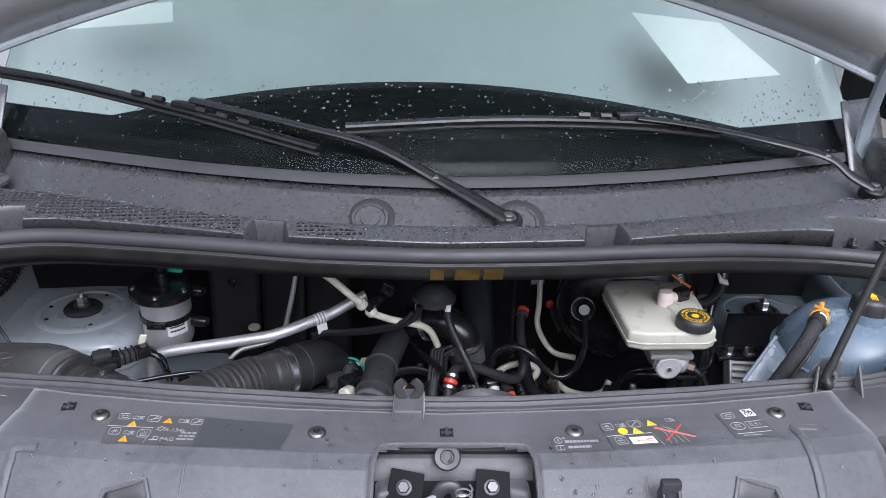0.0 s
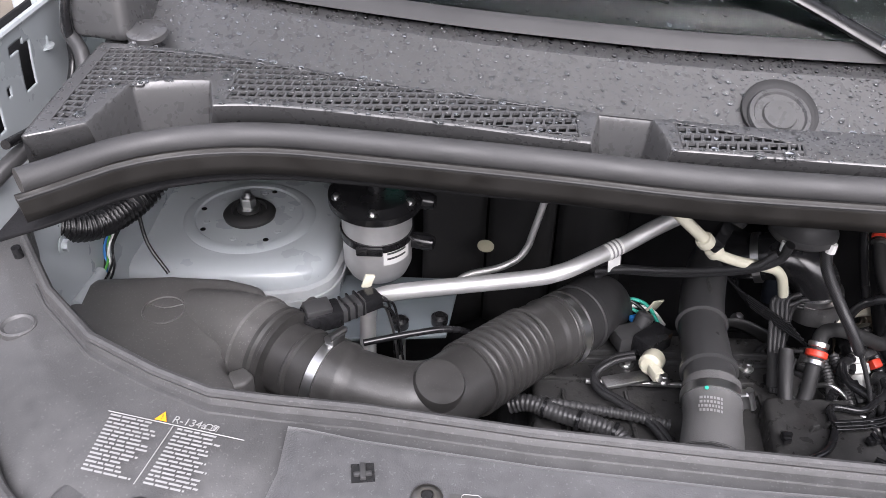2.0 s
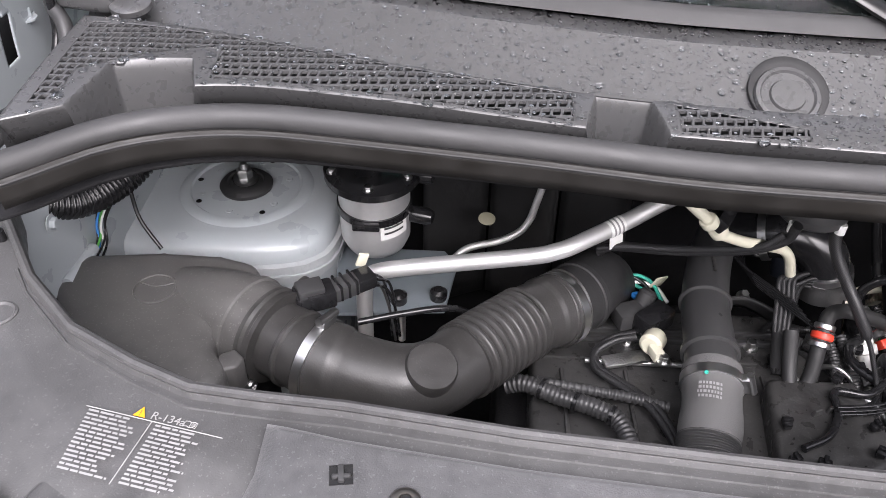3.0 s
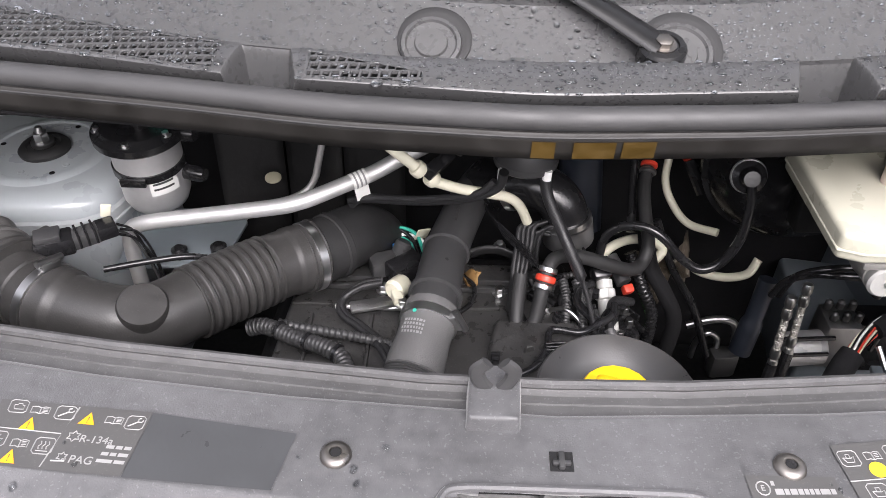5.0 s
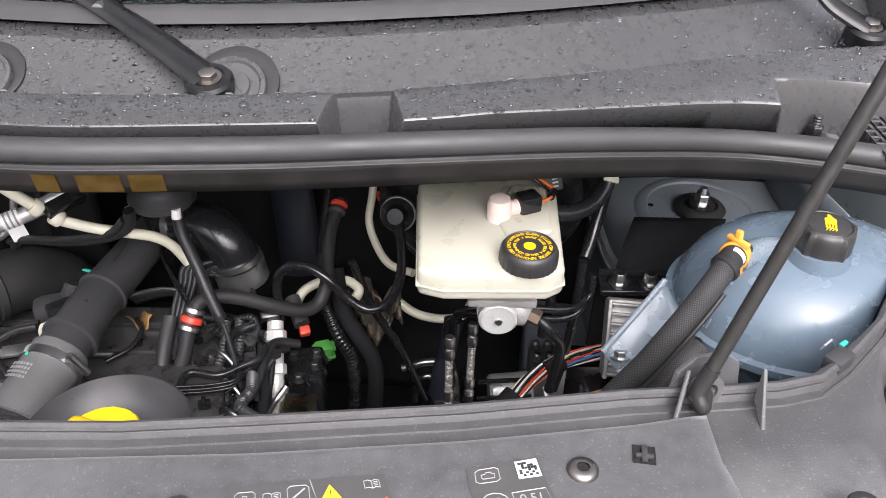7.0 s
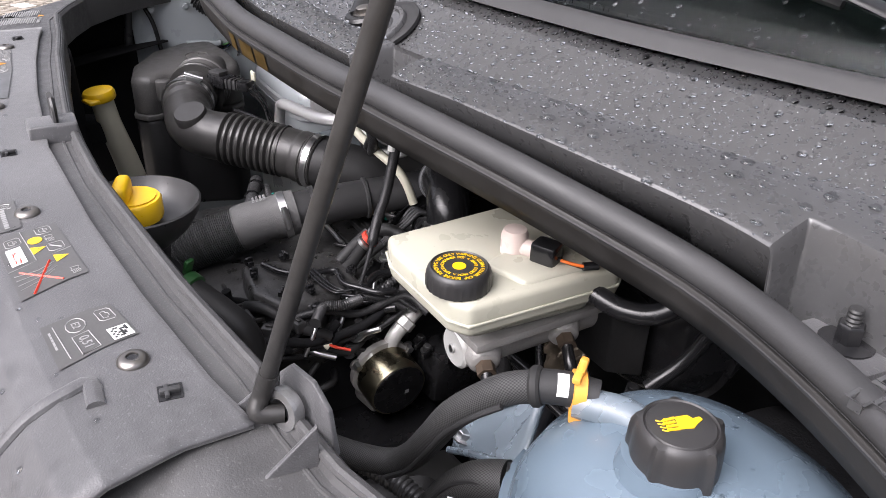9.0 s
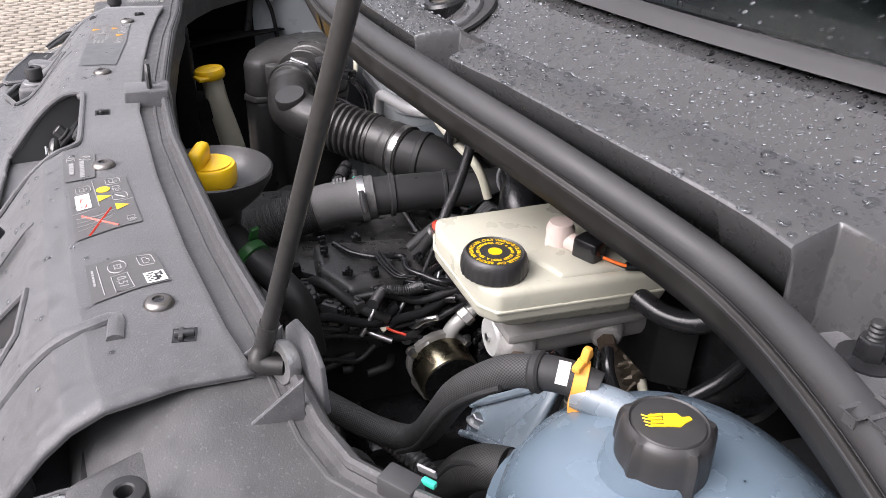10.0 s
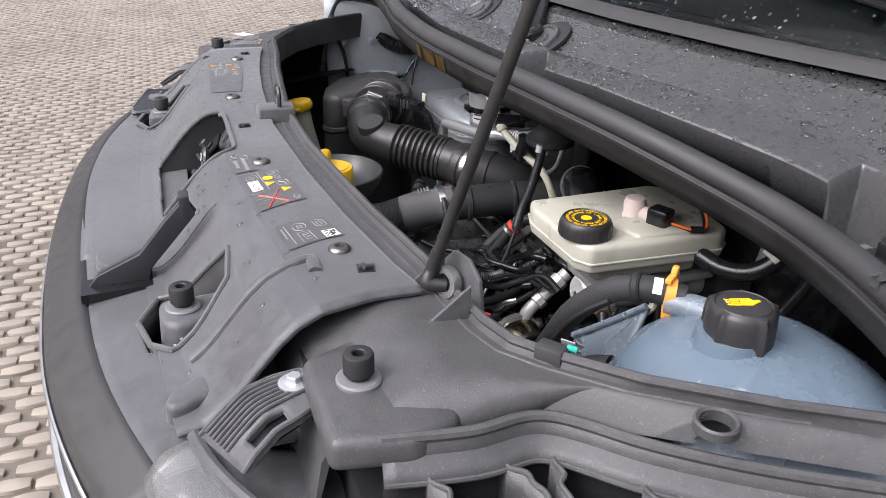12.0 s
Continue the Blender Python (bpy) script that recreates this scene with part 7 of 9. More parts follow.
def build_coolant_hoses():
    u = thing("upper_coolant_hose", "black woven coolant hose with orange clip", "hose", (0.60, 1.16, 1.02))
    part("plain_end", tube([(0.632, 1.183, 1.038), (0.617, 1.167, 1.041), (0.603, 1.148, 1.041)], 0.0122, 24, 5), RUBBER, u)
    U = [(0.606, 1.151, 1.041), (0.593, 1.136, 1.035), (0.577, 1.123, 1.018), (0.558, 1.113, 0.993), (0.536, 1.108, 0.955), (0.512, 1.105, 0.918), (0.494, 1.096, 0.899), (0.474, 1.073, 0.899), (0.454, 1.045, 0.911), (0.440, 1.026, 0.920)]
    part("woven_sleeve", tube(U, 0.0114, 24, 10, flat=1.05), HOSE, u)
    part("sleeve_cuff", lathe([(0.0130, -0.004), (0.0146, -0.002), (0.0146, 0.002), (0.0130, 0.004)], axis(U[0], (0.7, 0.65, 0.2)), 28), HOSE, u)
    part("sleeve_seam", tube([(x + 0.008, y - 0.010, z - 0.006) for x, y, z in U[1:7]], 0.0024, 8, 6), RUBBER, u)
    part("plain_end", tube([(0.442, 1.029, 0.919), (0.428, 1.012, 0.926), (0.416, 1.0, 0.918)], 0.0142, 22, 5), RUBBER, u)
    part("end_collar", lathe([(0.0150, -0.011), (0.0185, -0.009), (0.0185, 0.009), (0.0150, 0.011)], axis((0.428, 1.012, 0.926), (-0.7, -0.6, 0.3)), 26), PLASTIC2, u)
    cd = Vector((-0.55, -0.82, 0.08)).normalized()
    at = Vector((0.622, 1.174, 1.040))
    part("orange_clip", lathe([(0.0123, -0.0048), (0.0145, -0.0042), (0.0145, 0.0042), (0.0123, 0.0048)], axis(at, cd), 28), ORANGE, u, "orange spring clip")
    part("clip_tab", box((0.006, 0.007, 0.017), Matrix.Translation(at + Vector((0.0, 0.0, 0.010))) @ pose(0, 0, 0, -8, 6, 36), 0.002), ORANGE, u)
    part("clip_tab", box((0.024, 0.006, 0.005), Matrix.Translation(at + Vector((0.0, 0.0, 0.0135))) @ pose(0, 0, 0, 0, 0, -52), 0.0015), ORANGE, u)
    part("clip_tab", box((0.010, 0.007, 0.014), Matrix.Translation(at + Vector((0.006, -0.004, -0.022))) @ pose(0, 0, 0, 8, 0, 36), 0.002), ORANGE, u)
    part("white_mark", grid(lambda a, q: axis(at + cd * (0.008 + 0.008 * q), cd) @ Vector((0.0126 * math.cos(a), 0.0126 * math.sin(a), 0)), span(0.2, 1.6, 6), [0, 1]), WHITE, u, "white paint mark")
    l = thing("lower_coolant_hose", "black woven coolant hose with grey clamp", "hose", (0.58, 1.12, 0.92))
    part("plain_end", tube([(0.632, 1.180, 0.928), (0.612, 1.160, 0.940), (0.594, 1.138, 0.945)], 0.0160, 24, 5), RUBBER, l)
    part("woven_sleeve", tube([(0.597, 1.142, 0.945), (0.582, 1.131, 0.938), (0.565, 1.125, 0.921), (0.543, 1.121, 0.888), (0.522, 1.116, 0.84), (0.512, 1.11, 0.76)], 0.0172, 24, 8), HOSE, l)
    part("sleeve_seam", tube([(0.600, 1.127, 0.949), (0.582, 1.117, 0.945), (0.563, 1.110, 0.927), (0.542, 1.106, 0.893)], 0.0024, 8, 6), RUBBER, l)
    part("grey_clamp", lathe([(0.0162, -0.005), (0.0182, -0.004), (0.0182, 0.004), (0.0162, 0.005)], axis((0.621, 1.170, 0.934), (0.66, 0.74, -0.2)), 28), CLAMPM, l, "pale grey clamp")
    for z, a in ((0.952, 30), (0.950, -30)):
        part("clamp_ear", box((0.020, 0.005, 0.012), pose(0.620, 1.163, z, 10, 0, 40 + a), 0.0015), CLAMPM, l)
    cable([(0.43, 1.02, 0.86), (0.47, 1.05, 0.855), (0.52, 1.08, 0.86), (0.56, 1.10, 0.865), (0.62, 1.11, 0.87)], 0.015, RUBBER, "plain black hose below the tank", "hose", "hose")


CLAMPM = material("white zinc clamp", (0.48, 0.49, 0.49), 0.4, 0.4, var=0.1)


def build_clutter():
    """Wiring, hoses, plugs and bolts that crowd the top and the drive side of the engine."""
    rnd = random.Random(21)
    hues = [BLACK, RUBBER, PLASTIC2, SLEEVE, INSUL]
    words = ["black engine wiring cable in a tangle", "black rubber hose among the engine wiring", "black plastic conduit beside the injectors", "black sleeved cable over the engine", "dull black taped cable near the pump"]
    for k in range(34):
        x, y, z = 0.04 + 0.08 * rnd.random(), 1.08 + 0.26 * rnd.random(), 0.69 + 0.085 * rnd.random()
        if x > 0.17:
            z -= 0.03
        a = rnd.random() * 6.28
        pts, w = [(x, y, z)], 0.0
        for i in range(4):
            a += (rnd.random() - 0.5) * 1.7
            x, y = min(0.125, max(0.0, x + 0.034 * math.cos(a))), min(1.37, max(1.06, y + 0.04 * math.sin(a)))
            z += 0.035 * (rnd.random() - 0.52)
            z = min(0.792 if x < 0.17 else 0.76, max(0.64, z))
            pts.append((x, y, z))
        h = rnd.randrange(5)
        r = (0.003, 0.0058, 0.0046, 0.0042, 0.0065)[h]
        if h == 2:
            cable(pts, lambda q: r + 0.0006 * math.cos(q * 30 * 6.28), hues[h], words[h], "conduit", "conduit", "engine looms", n=24)
        else:
            cable(pts, r, hues[h], words[h], "cable", "cable", "engine looms", n=6, sides=8)
    for k in range(16):
        x, y = 0.03 + 0.08 * rnd.random(), 1.09 + 0.26 * rnd.random()
        z = 0.765 - 0.35 * max(0, x - 0.15) + 0.012 * rnd.random()
        m = pose(x, y, z, 30 * (rnd.random() - 0.5), 40 * (rnd.random() - 0.5), 360 * rnd.random())
        p = thing("connector", "black plastic wiring plug on the engine", "connector", (x, y, z), "engine plugs")
        part("housing", box((0.018 + 0.008 * rnd.random(), 0.014, 0.016), m, 0.0022), PLASTIC2, p)
        part("neck", box((0.012, 0.011, 0.012), m @ pose(0.015, 0, 0.002), 0.002), BLACK, p)
        part("latch", box((0.010, 0.005, 0.003), m @ pose(-0.002, 0, 0.016), 0.0008), DUCT, p)
    for k in range(14):
        x, y = 0.02 + 0.065 * rnd.random(), 1.08 + 0.27 * rnd.random()
        z = 0.757 - 0.4 * max(0, x - 0.15)
        single("bolt", hexbolt(0.0048 + 0.002 * rnd.random(), 0.009, pose(x, y, z, 20 * (rnd.random() - 0.5), 20 * (rnd.random() - 0.5), 0)), STEEL if k % 3 else CAST, "zinc plated hexagon bolt on the engine", "bolt", "engine bolts")
    for k in range(3):
        x = 0.045 + 0.018 * k
        cable([(x, 1.30 - 0.05 * k, 0.775), (x + 0.02, 1.285 - 0.05 * k, 0.79), (x + 0.04, 1.27 - 0.05 * k, 0.775), (x + 0.05, 1.25 - 0.05 * k, 0.745)], 0.0032, STEEL, "thin bent steel injector pipe", "steel_pipe", "metal pipe", "injector pipes", sides=8)
    # loops and looms lying on the cover block
    Z = 0.804
    cable([(x, y, Z) for x, y in ((-0.022, 1.15), (0.011, 1.168), (0.032, 1.199), (0.04, 1.234), (0.075, 1.231), (0.098, 1.246), (0.118, 1.262), (0.124, 1.284))], 0.0046, BLACK, "shiny black cable over the cover block")
    for k in range(5):
        cable([(x, y + 0.003 * k, Z + 0.004 + 0.002 * (k % 2)) for x, y in ((0.031, 1.196), (0.068, 1.20), (0.096, 1.208), (0.104, 1.222))], 0.0016, BLACK, "thin black wire of a flat loom", group="flat loom wires", sides=6)
    cable([(x, y, Z) for x, y in ((0.098, 1.251), (0.078, 1.281), (0.082, 1.308), (0.1, 1.323))], 0.0062, BLACK, "short shiny black hose elbow", "hose", "hose")
    cable([(x, y, Z - 0.006) for x, y in ((0.139, 1.164), (0.11, 1.187), (0.117, 1.213), (0.114, 1.239))], lambda q: 0.0068 + 0.0008 * math.cos(q * 34 * 6.28), PLASTIC2, "black corrugated conduit by the injectors", "conduit", "conduit", n=30)
    cable([(0.103, 1.288, 0.748), (0.110, 1.262, 0.742), (0.116, 1.232, 0.746), (0.106, 1.205, 0.738), (0.094, 1.182, 0.742)], 0.0042, STEEL, "bent steel injector pipe", "steel_pipe", "metal pipe")
    for k in range(5):
        cable([(x - 0.004 * k, y + 0.006 * k, Z + 0.03 + 0.003 * k) for x, y in ((0.03, 1.31), (-0.022, 1.393), (-0.018, 1.447), (0.022, 1.464))], 0.0022, BLACK, "thin black wire arching to the servo", group="arching wires", sides=6)
    for x, y, a in ((-0.035, 1.135, 10), (-0.005, 1.132, -20), (0.062, 1.15, 60), (-0.03, 1.185, 90), (0.07, 1.185, 15), (0.05, 1.255, 40)):
        single("loom_clip", box((0.014, 0.009, 0.008), pose(x, y, 0.800, 0, 0, a), 0.0015, g=box((0.005, 0.011, 0.011), pose(x, y, 0.801, 0, 0, a), 0.001)), BLACK, "small black loom clip on the cover block", "clip", "loom clips")
    # moulded ribs and wet specks on the engine cover
    c = thing("cover_lip", "raised moulding along the engine cover", "moulding", (-0.12, 1.2, 0.762))
    for x0, x1, y in ((-0.30, -0.02, 1.31), (-0.30, -0.20, 1.12), (-0.06, 0.05, 1.10)):
        part("rib", box((x1 - x0, 0.005, 0.006), pose((x0 + x1) / 2, y, 0.761), 0.0015), GRIMY, c)
    for x in (-0.02, -0.19, -0.27):
        part("rib", box((0.005, 0.16, 0.006), pose(x, 1.21, 0.761), 0.0015), GRIMY, c)


for f in (build_airbox, build_intake_hose, build_turbo_hose, build_engine, build_funnel, build_left_pipes, build_cream_tube, build_centre, build_injection, build_brakes, build_right_low, build_clutter):
    f()
placed(build_washer, -0.066, 0.024, 0.006)
placed(build_fuel_filter, -0.012, -0.036, 0.008)
placed(build_reservoir, 0.008, 0.003, 0.0)
placed(build_tank, 0.001, -0.008, -0.006)
build_coolant_hoses()

# ---- prop rod, wipers, latch, screws, stickers ----
def build_rod():
    t = thing("bonnet_prop", "dull black steel rod holding the bonnet open", "prop rod", (0.529, 0.976, 1.04))
    d = Vector((0.1796, 0.0991, 0.5515)).normalized()
    a = Vector((0.526, 0.966, 1.0465))
    part("rod", tube([a, a + d * 0.5, a + d * 1.02], 0.0056, 16, 6), RODM, t)
    part("rod_foot", tube([a + d * 0.03, a + d * 0.008, a + Vector((0.006, -0.004, -0.004)), a + Vector((0.012, 0.012, -0.006))], 0.0066, 14, 6), RODM, t)
    m = axis((0.538, 0.978, 1.044), (0.35, -0.9, 0.1))
    part("bushing", lathe([(0.0085, -0.005), (0.0145, -0.005), (0.0152, -0.002), (0.0145, 0.004), (0.0085, 0.004), (0.0085, -0.005)], m, 28, caps=False), CAST, t, "scuffed grey bushing")
    part("bracket_back", slab([(-0.03, 0), (0.034, 0), (0.028, 0.034), (0.012, 0.048), (-0.012, 0.048), (-0.026, 0.034)], -0.002, 0.002, 0.0012, m=Matrix.Translation((0.540, 0.992, 1.022)) @ Matrix.Rotation(radians(14), 4, "Z") @ Matrix.Rotation(radians(90), 4, "X")), PLASTIC, t)
    for x, r in ((0.508, 24), (0.577, 8)):
        part("gusset", slab([(0, 0), (0.036, 0), (0.036, 0.034)], -0.0018, 0.0018, 0.001, m=Matrix.Translation((x, 0.948, 1.029)) @ Matrix.Rotation(radians(90 - r), 4, "Z") @ Matrix.Rotation(radians(90), 4, "X")), PLASTIC, t)


RODM = material("scuffed black steel", (0.032, 0.031, 0.030), 0.42, 0.3, var=0.35, scale=150, bump=0.1)


def on_glass(x, s, lift):
    return glass_at(x, s) + Vector((0, -0.643, 0.766)) * lift


def build_wipers():
    specs = [((0.112, 1.251, 1.178), [(0.06, 1.287, 1.198), (-0.005, 1.325, 1.222)], [(-0.11, 0.06, 0.028), (-0.222, 0.088, 0.03), (-0.438, 0.128, 0.03)], [(-0.205, 0.052), (-0.45, 0.108), (-0.70, 0.145), (-0.95, 0.165)]),
             ((0.800, 1.40, 1.188), [(0.765, 1.42, 1.205), (0.72, 1.445, 1.235)], [(0.60, 0.05, 0.03), (0.46, 0.092, 0.03), (0.36, 0.115, 0.028)], [(0.53, 0.078), (0.35, 0.11), (0.10, 0.122), (-0.16, 0.100)])]
    for piv, lower, arm, blade in specs:
        w = thing("wiper", "black wiper arm and blade beaded with rain", "wiper", piv, "windscreen wipers")
        A = [Vector(piv)] + [Vector(p) for p in lower] + [on_glass(*p) for p in arm]
        part("arm", tube(A, lambda k: 0.0185 - 0.016 * min(k, 0.55), 14, 8, flat=0.42), WIPERM, w)
        part("hinge_pin", tube([A[2] + Vector((0, -0.012, 0)), A[2] + Vector((0, 0.012, 0))], 0.006, 10, 2), STEEL, w)
        m = axis(piv, (0, -0.25, 1))
        part("pivot_boss", lathe([(0.0235, -0.016), (0.0235, 0.001), (0.021, 0.0045), (0.0155, 0.0055), (0.0145, 0.0035), (0.004, 0.0035)], m, 32), WIPERM, w)
        part("pivot_nut", hexbolt(0.0088, 0.0075, m @ pose(0, 0, 0.0036), washer=1.45), DULLST, w)
        B = [on_glass(x, s, 0.012) for x, s in blade]
        part("blade_spine", tube([p + Vector((0, 0, 0.006)) for p in B], 0.0088, 10, 8, flat=0.75), WIPERM, w)
        part("rubber_lip", tube([p + Vector((0, 0.002, -0.006)) for p in B], 0.0048, 6, 8), RUBBER, w)
        L = spline([p + Vector((0, 0, 0.015)) for p in B], 12)
        for i in range(6, 18, 2):
            part("bridge_link", tube([L[i], L[i + 1]], 0.0062, 6, 2), BLACK, w)
        part("blade_clip", box((0.05, 0.016, 0.014), Matrix.Translation(L[12] - Vector((0, 0, 0.006))) @ Matrix.Rotation(math.atan2((L[13] - L[11]).y, (L[13] - L[11]).x), 4, "Z"), 0.003), BLACK, w)


def build_latch():
    c = thing("bonnet_latch", "black steel bonnet latch with zinc bolts in the cover opening", "latch", (0.008, 0.80, 0.90))
    # the opening's shade is put into this sheet's black colour
    part("pocket", grid(lambda u, v: (-0.10 + 0.22 * u, 0.85 - 0.13 * v, 1.018 - 0.10 * math.sin(v * 1.7)), span(0, 1, 12), span(0, 1, 10)), INSUL, c, "plastic pocket blackened for the shade inside")
    for x in (-0.090, 0.107):
        part("pocket_side", grid(lambda u, v: (x, 0.838 - 0.10 * u, on_cover(x, 0.838 - 0.10 * u)[0].z - 0.006 - 0.09 * v), span(0, 1, 6), [0, 1]), PLASTIC2, c)
    for sg in (-1, 1):
        part("pocket_shoulder", slab([(0.008 + sg * 0.048, 0.836), (0.008 + sg * 0.094, 0.836), (0.008 + sg * 0.094, 0.80), (0.008 + sg * 0.055, 0.812)][::sg], 0.955, 0.992, 0.008), PLASTIC, c)
    L = Matrix.Translation((-0.008, 0.024, 0.030))
    part("back_plate", slab([(-0.028, 0), (0.045, 0), (0.052, 0.05), (-0.035, 0.05)], -0.002, 0.002, 0.001, m=L @ Matrix.Translation((0, 0.826, 0.962)) @ Matrix.Rotation(radians(62), 4, "X")), BLACK, c)
    part("ring", lathe([(0.010, 0), (0.017, 0.001), (0.015, 0.004), (0.009, 0.003), (0.008, 0)], L @ axis((0.009, 0.812, 0.990), (0, -0.75, 0.65)), 26), PLASTIC2, c)
    for sg, x in ((-1, -0.043), (1, 0.062)):
        part("mount_tab", slab([(-0.022, -0.02), (0.022, -0.02), (0.024, 0.018), (-0.016, 0.024)], -0.002, 0.002, 0.001, m=L @ axis((x, 0.788, 0.962), (0.05 * sg, -0.7, 0.7))), INSUL, c)
        part("mount_bolt", hexbolt(0.0075, 0.012, L @ axis((x, 0.786, 0.965), (0.05 * sg, -0.7, 0.7)), washer=1.3), CASTD, c)
    part("catch_hook", tube([L @ Vector(p) for p in [(0.018, 0.775, 0.93), (0.022, 0.775, 0.955), (0.016, 0.778, 0.972), (0.002, 0.778, 0.970), (-0.006, 0.777, 0.955)]], 0.0088, 10, 6, flat=0.6), CASTD, c)
    part("lever", tube([L @ Vector(p) for p in [(-0.058, 0.770, 0.948), (-0.03, 0.772, 0.952), (-0.005, 0.775, 0.962)]], 0.0028, 8, 4), STEEL, c)
    part("spring", tube([(0.020 + 0.010 * math.cos(k * 0.9), 0.796, 0.97 + 0.0012 * k + 0.008 * math.sin(k * 0.9)) for k in range(30)], 0.0012, 5, 2), STEEL, c)
    part("lower_lever", box((0.07, 0.01, 0.02), L @ pose(0.02, 0.765, 0.918, 0, 12, 6), 0.003), CASTD, c)
    part("green_mark", box((0.02, 0.004, 0.006), L @ pose(0.068, 0.762, 0.928), 0.001), TEAL, c)
    s = thing("prop_clip", "black plastic rod clip on a raised block", "clip", (-0.045, 0.912, 1.03))
    part("block", slab([(-0.068, 0.884), (-0.026, 0.884), (-0.023, 0.941), (-0.066, 0.943)], 1.024, 1.052, 0.003, top=0.9), PLASTIC, s)
    for dx in (-0.012, 0.012):
        part("clip_prong", tube([(-0.046 + dx * 0.5, 0.917, 1.050), (-0.046 + dx, 0.917, 1.060), (-0.046 + dx * 1.1, 0.917, 1.070), (-0.046 + dx * 0.5, 0.917, 1.078)], 0.0034, 8, 6, flat=1.8), PLASTIC2, s)


def build_fixings():
    for x, y in ((-0.429, 0.896), (-0.157, 0.860), (0.160, 0.863), (0.434, 0.903)):
        p, n = on_cover(x, y, 0.0003)
        s = thing("torx_screw", "domed stainless torx screw in the cover", "screw", p, "cover screws")
        m = axis(p, n)
        part("head", lathe([(0.0115, 0), (0.011, 0.002), (0.009, 0.0038), (0.006, 0.0046), (0.0045, 0.0044), (0.0042, 0.0026), (0.001, 0.0026)], m, 30), DULLST, s)
        part("socket", lathe([(0.0044, 0.0), (0.0044, 0.0034)], m, 6), BLACK, s)
    for x, y, a in ((-0.475, 0.916, 8), (0.001, 0.861, 0), (0.480, 0.918, -8)):
        p, n = on_cover(x, y, 0.0)
        s = thing("panel_clip", "black clip showing in a square hole", "clip", p, "cover clips")
        m = axis(p, n) @ Matrix.Rotation(radians(a), 4, "Z")
        part("hole", box((0.0165, 0.0165, 0.0008), m @ pose(0, 0, -0.0002), 0), BLACK, s)
        part("clip_pin", box((0.0045, 0.014, 0.004), m @ pose(0, 0, 0), 0.001), PLASTIC2, s)
        part("clip_bar", box((0.013, 0.0035, 0.0035), m @ pose(0, 0.002, 0), 0.001), PLASTIC2, s)
    # stops on the bumper ledge and on the wings
    for x, y, z in ((0.622, 0.876, 1.0155), (-0.622, 0.876, 1.0155), (0.371, 0.750, 0.963), (-0.371, 0.750, 0.963)):
        rubber_stop((x, y, z))
    for sg in (-1, 1):
        b = thing("stop_bracket", "grey plastic bracket in a pocket of the bumper ledge", "bracket", (sg * 0.373, 0.745, 0.93), "stop brackets")
        part("block", slab([(sg * a, c) for a, c in ((0.346, 0.722), (0.396, 0.724), (0.410, 0.742), (0.398, 0.792), (0.338, 0.796))][::sg], 0.905, 0.9635, 0.008, top=0.90), PLASTIC, b)
        line = [tuple(p.lerp(q, k / 4)) for p, q in zip([Vector(w) for w in POCKET], [Vector(w) for w in POCKET[1:] + POCKET[:1]]) for k in range(4)]
        rim = [(a, c, max(0.9485, on_cover(a / 1.035, c)[0].z + 0.001)) for a, c in line]
        part("pocket_rim", tube([(sg * a, c, z) for a, c, z in rim + rim[:1]], 0.0032, 8, 3, smooth=False), PLASTIC, b)
        part("pocket_wall", grid(lambda k, v: (sg * rim[int(k) % 28][0], rim[int(k) % 28][1], 0.904 + (rim[int(k) % 28][2] - 0.904) * v), list(range(29)), [0, 1]), PLASTIC2, b, solid=0.002)
        # pocket floor coloured black for the shade inside
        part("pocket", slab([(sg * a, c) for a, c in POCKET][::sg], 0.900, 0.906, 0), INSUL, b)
        # oval boss and ribbed strap with bolt at the lamp
        o = thing("oval_boss", "grey moulded half-oval boss on the bumper ledge", "boss", (sg * 0.52, 0.765, 0.94), "oval bosses")
        part("boss", slab([(sg * a, c) for a, c in ((0.533, 0.731), (0.532, 0.745), (0.519, 0.769), (0.510, 0.808), (0.479, 0.798), (0.485, 0.757), (0.502, 0.734), (0.523, 0.724))][::sg], 0.925, 0.957, 0.006), PLASTIC, o)
        r = thing("lamp_strap", "ribbed grey plastic strap bolted over the headlamp", "strap", (sg * 0.58, 0.79, 0.95), "lamp straps")
        AL = [((0.585, 0.752), (0.640, 0.780), 0.962), ((0.579, 0.770), (0.637, 0.792), 0.976), ((0.572, 0.790), (0.632, 0.808), 0.989), ((0.566, 0.815), (0.624, 0.828), 0.993), ((0.564, 0.838), (0.613, 0.844), 0.994), ((0.576, 0.852), (0.600, 0.855), 0.993)]

        def strap_at(u, v, lift=0.0):
            k = min(int(v * 5), 4)
            w = v * 5 - k
            (p, q, z), (p2, q2, z2) = AL[k], AL[k + 1]
            x0, y0, x1, y1 = [i + (j - i) * w for i, j in ((p[0], p2[0]), (p[1], p2[1]), (q[0], q2[0]), (q[1], q2[1]))]
            return (sg * (x0 + (x1 - x0) * u), y0 + (y1 - y0) * u, z + (z2 - z) * w + lift)
        part("strap", grid(strap_at, span(0, 1, 12), span(0, 1, 15), lambda u, v: not (0.64 < u < 0.92 and 0.22 < v < 0.56)), PLASTIC, r, solid=0.007 * sg)
        part("slot", grid(lambda u, v: strap_at(u, v, -0.009), span(0.55, 1.0, 3), span(0.15, 0.6, 4)), BLACK, r)
        for k in range(7):
            part("rib", tube([strap_at(0.05 + 0.085 * k, v, 0.0012) for v in (0.04, 0.2, 0.4, 0.6, 0.75)], 0.0016, 6, 4), PLASTIC, r)
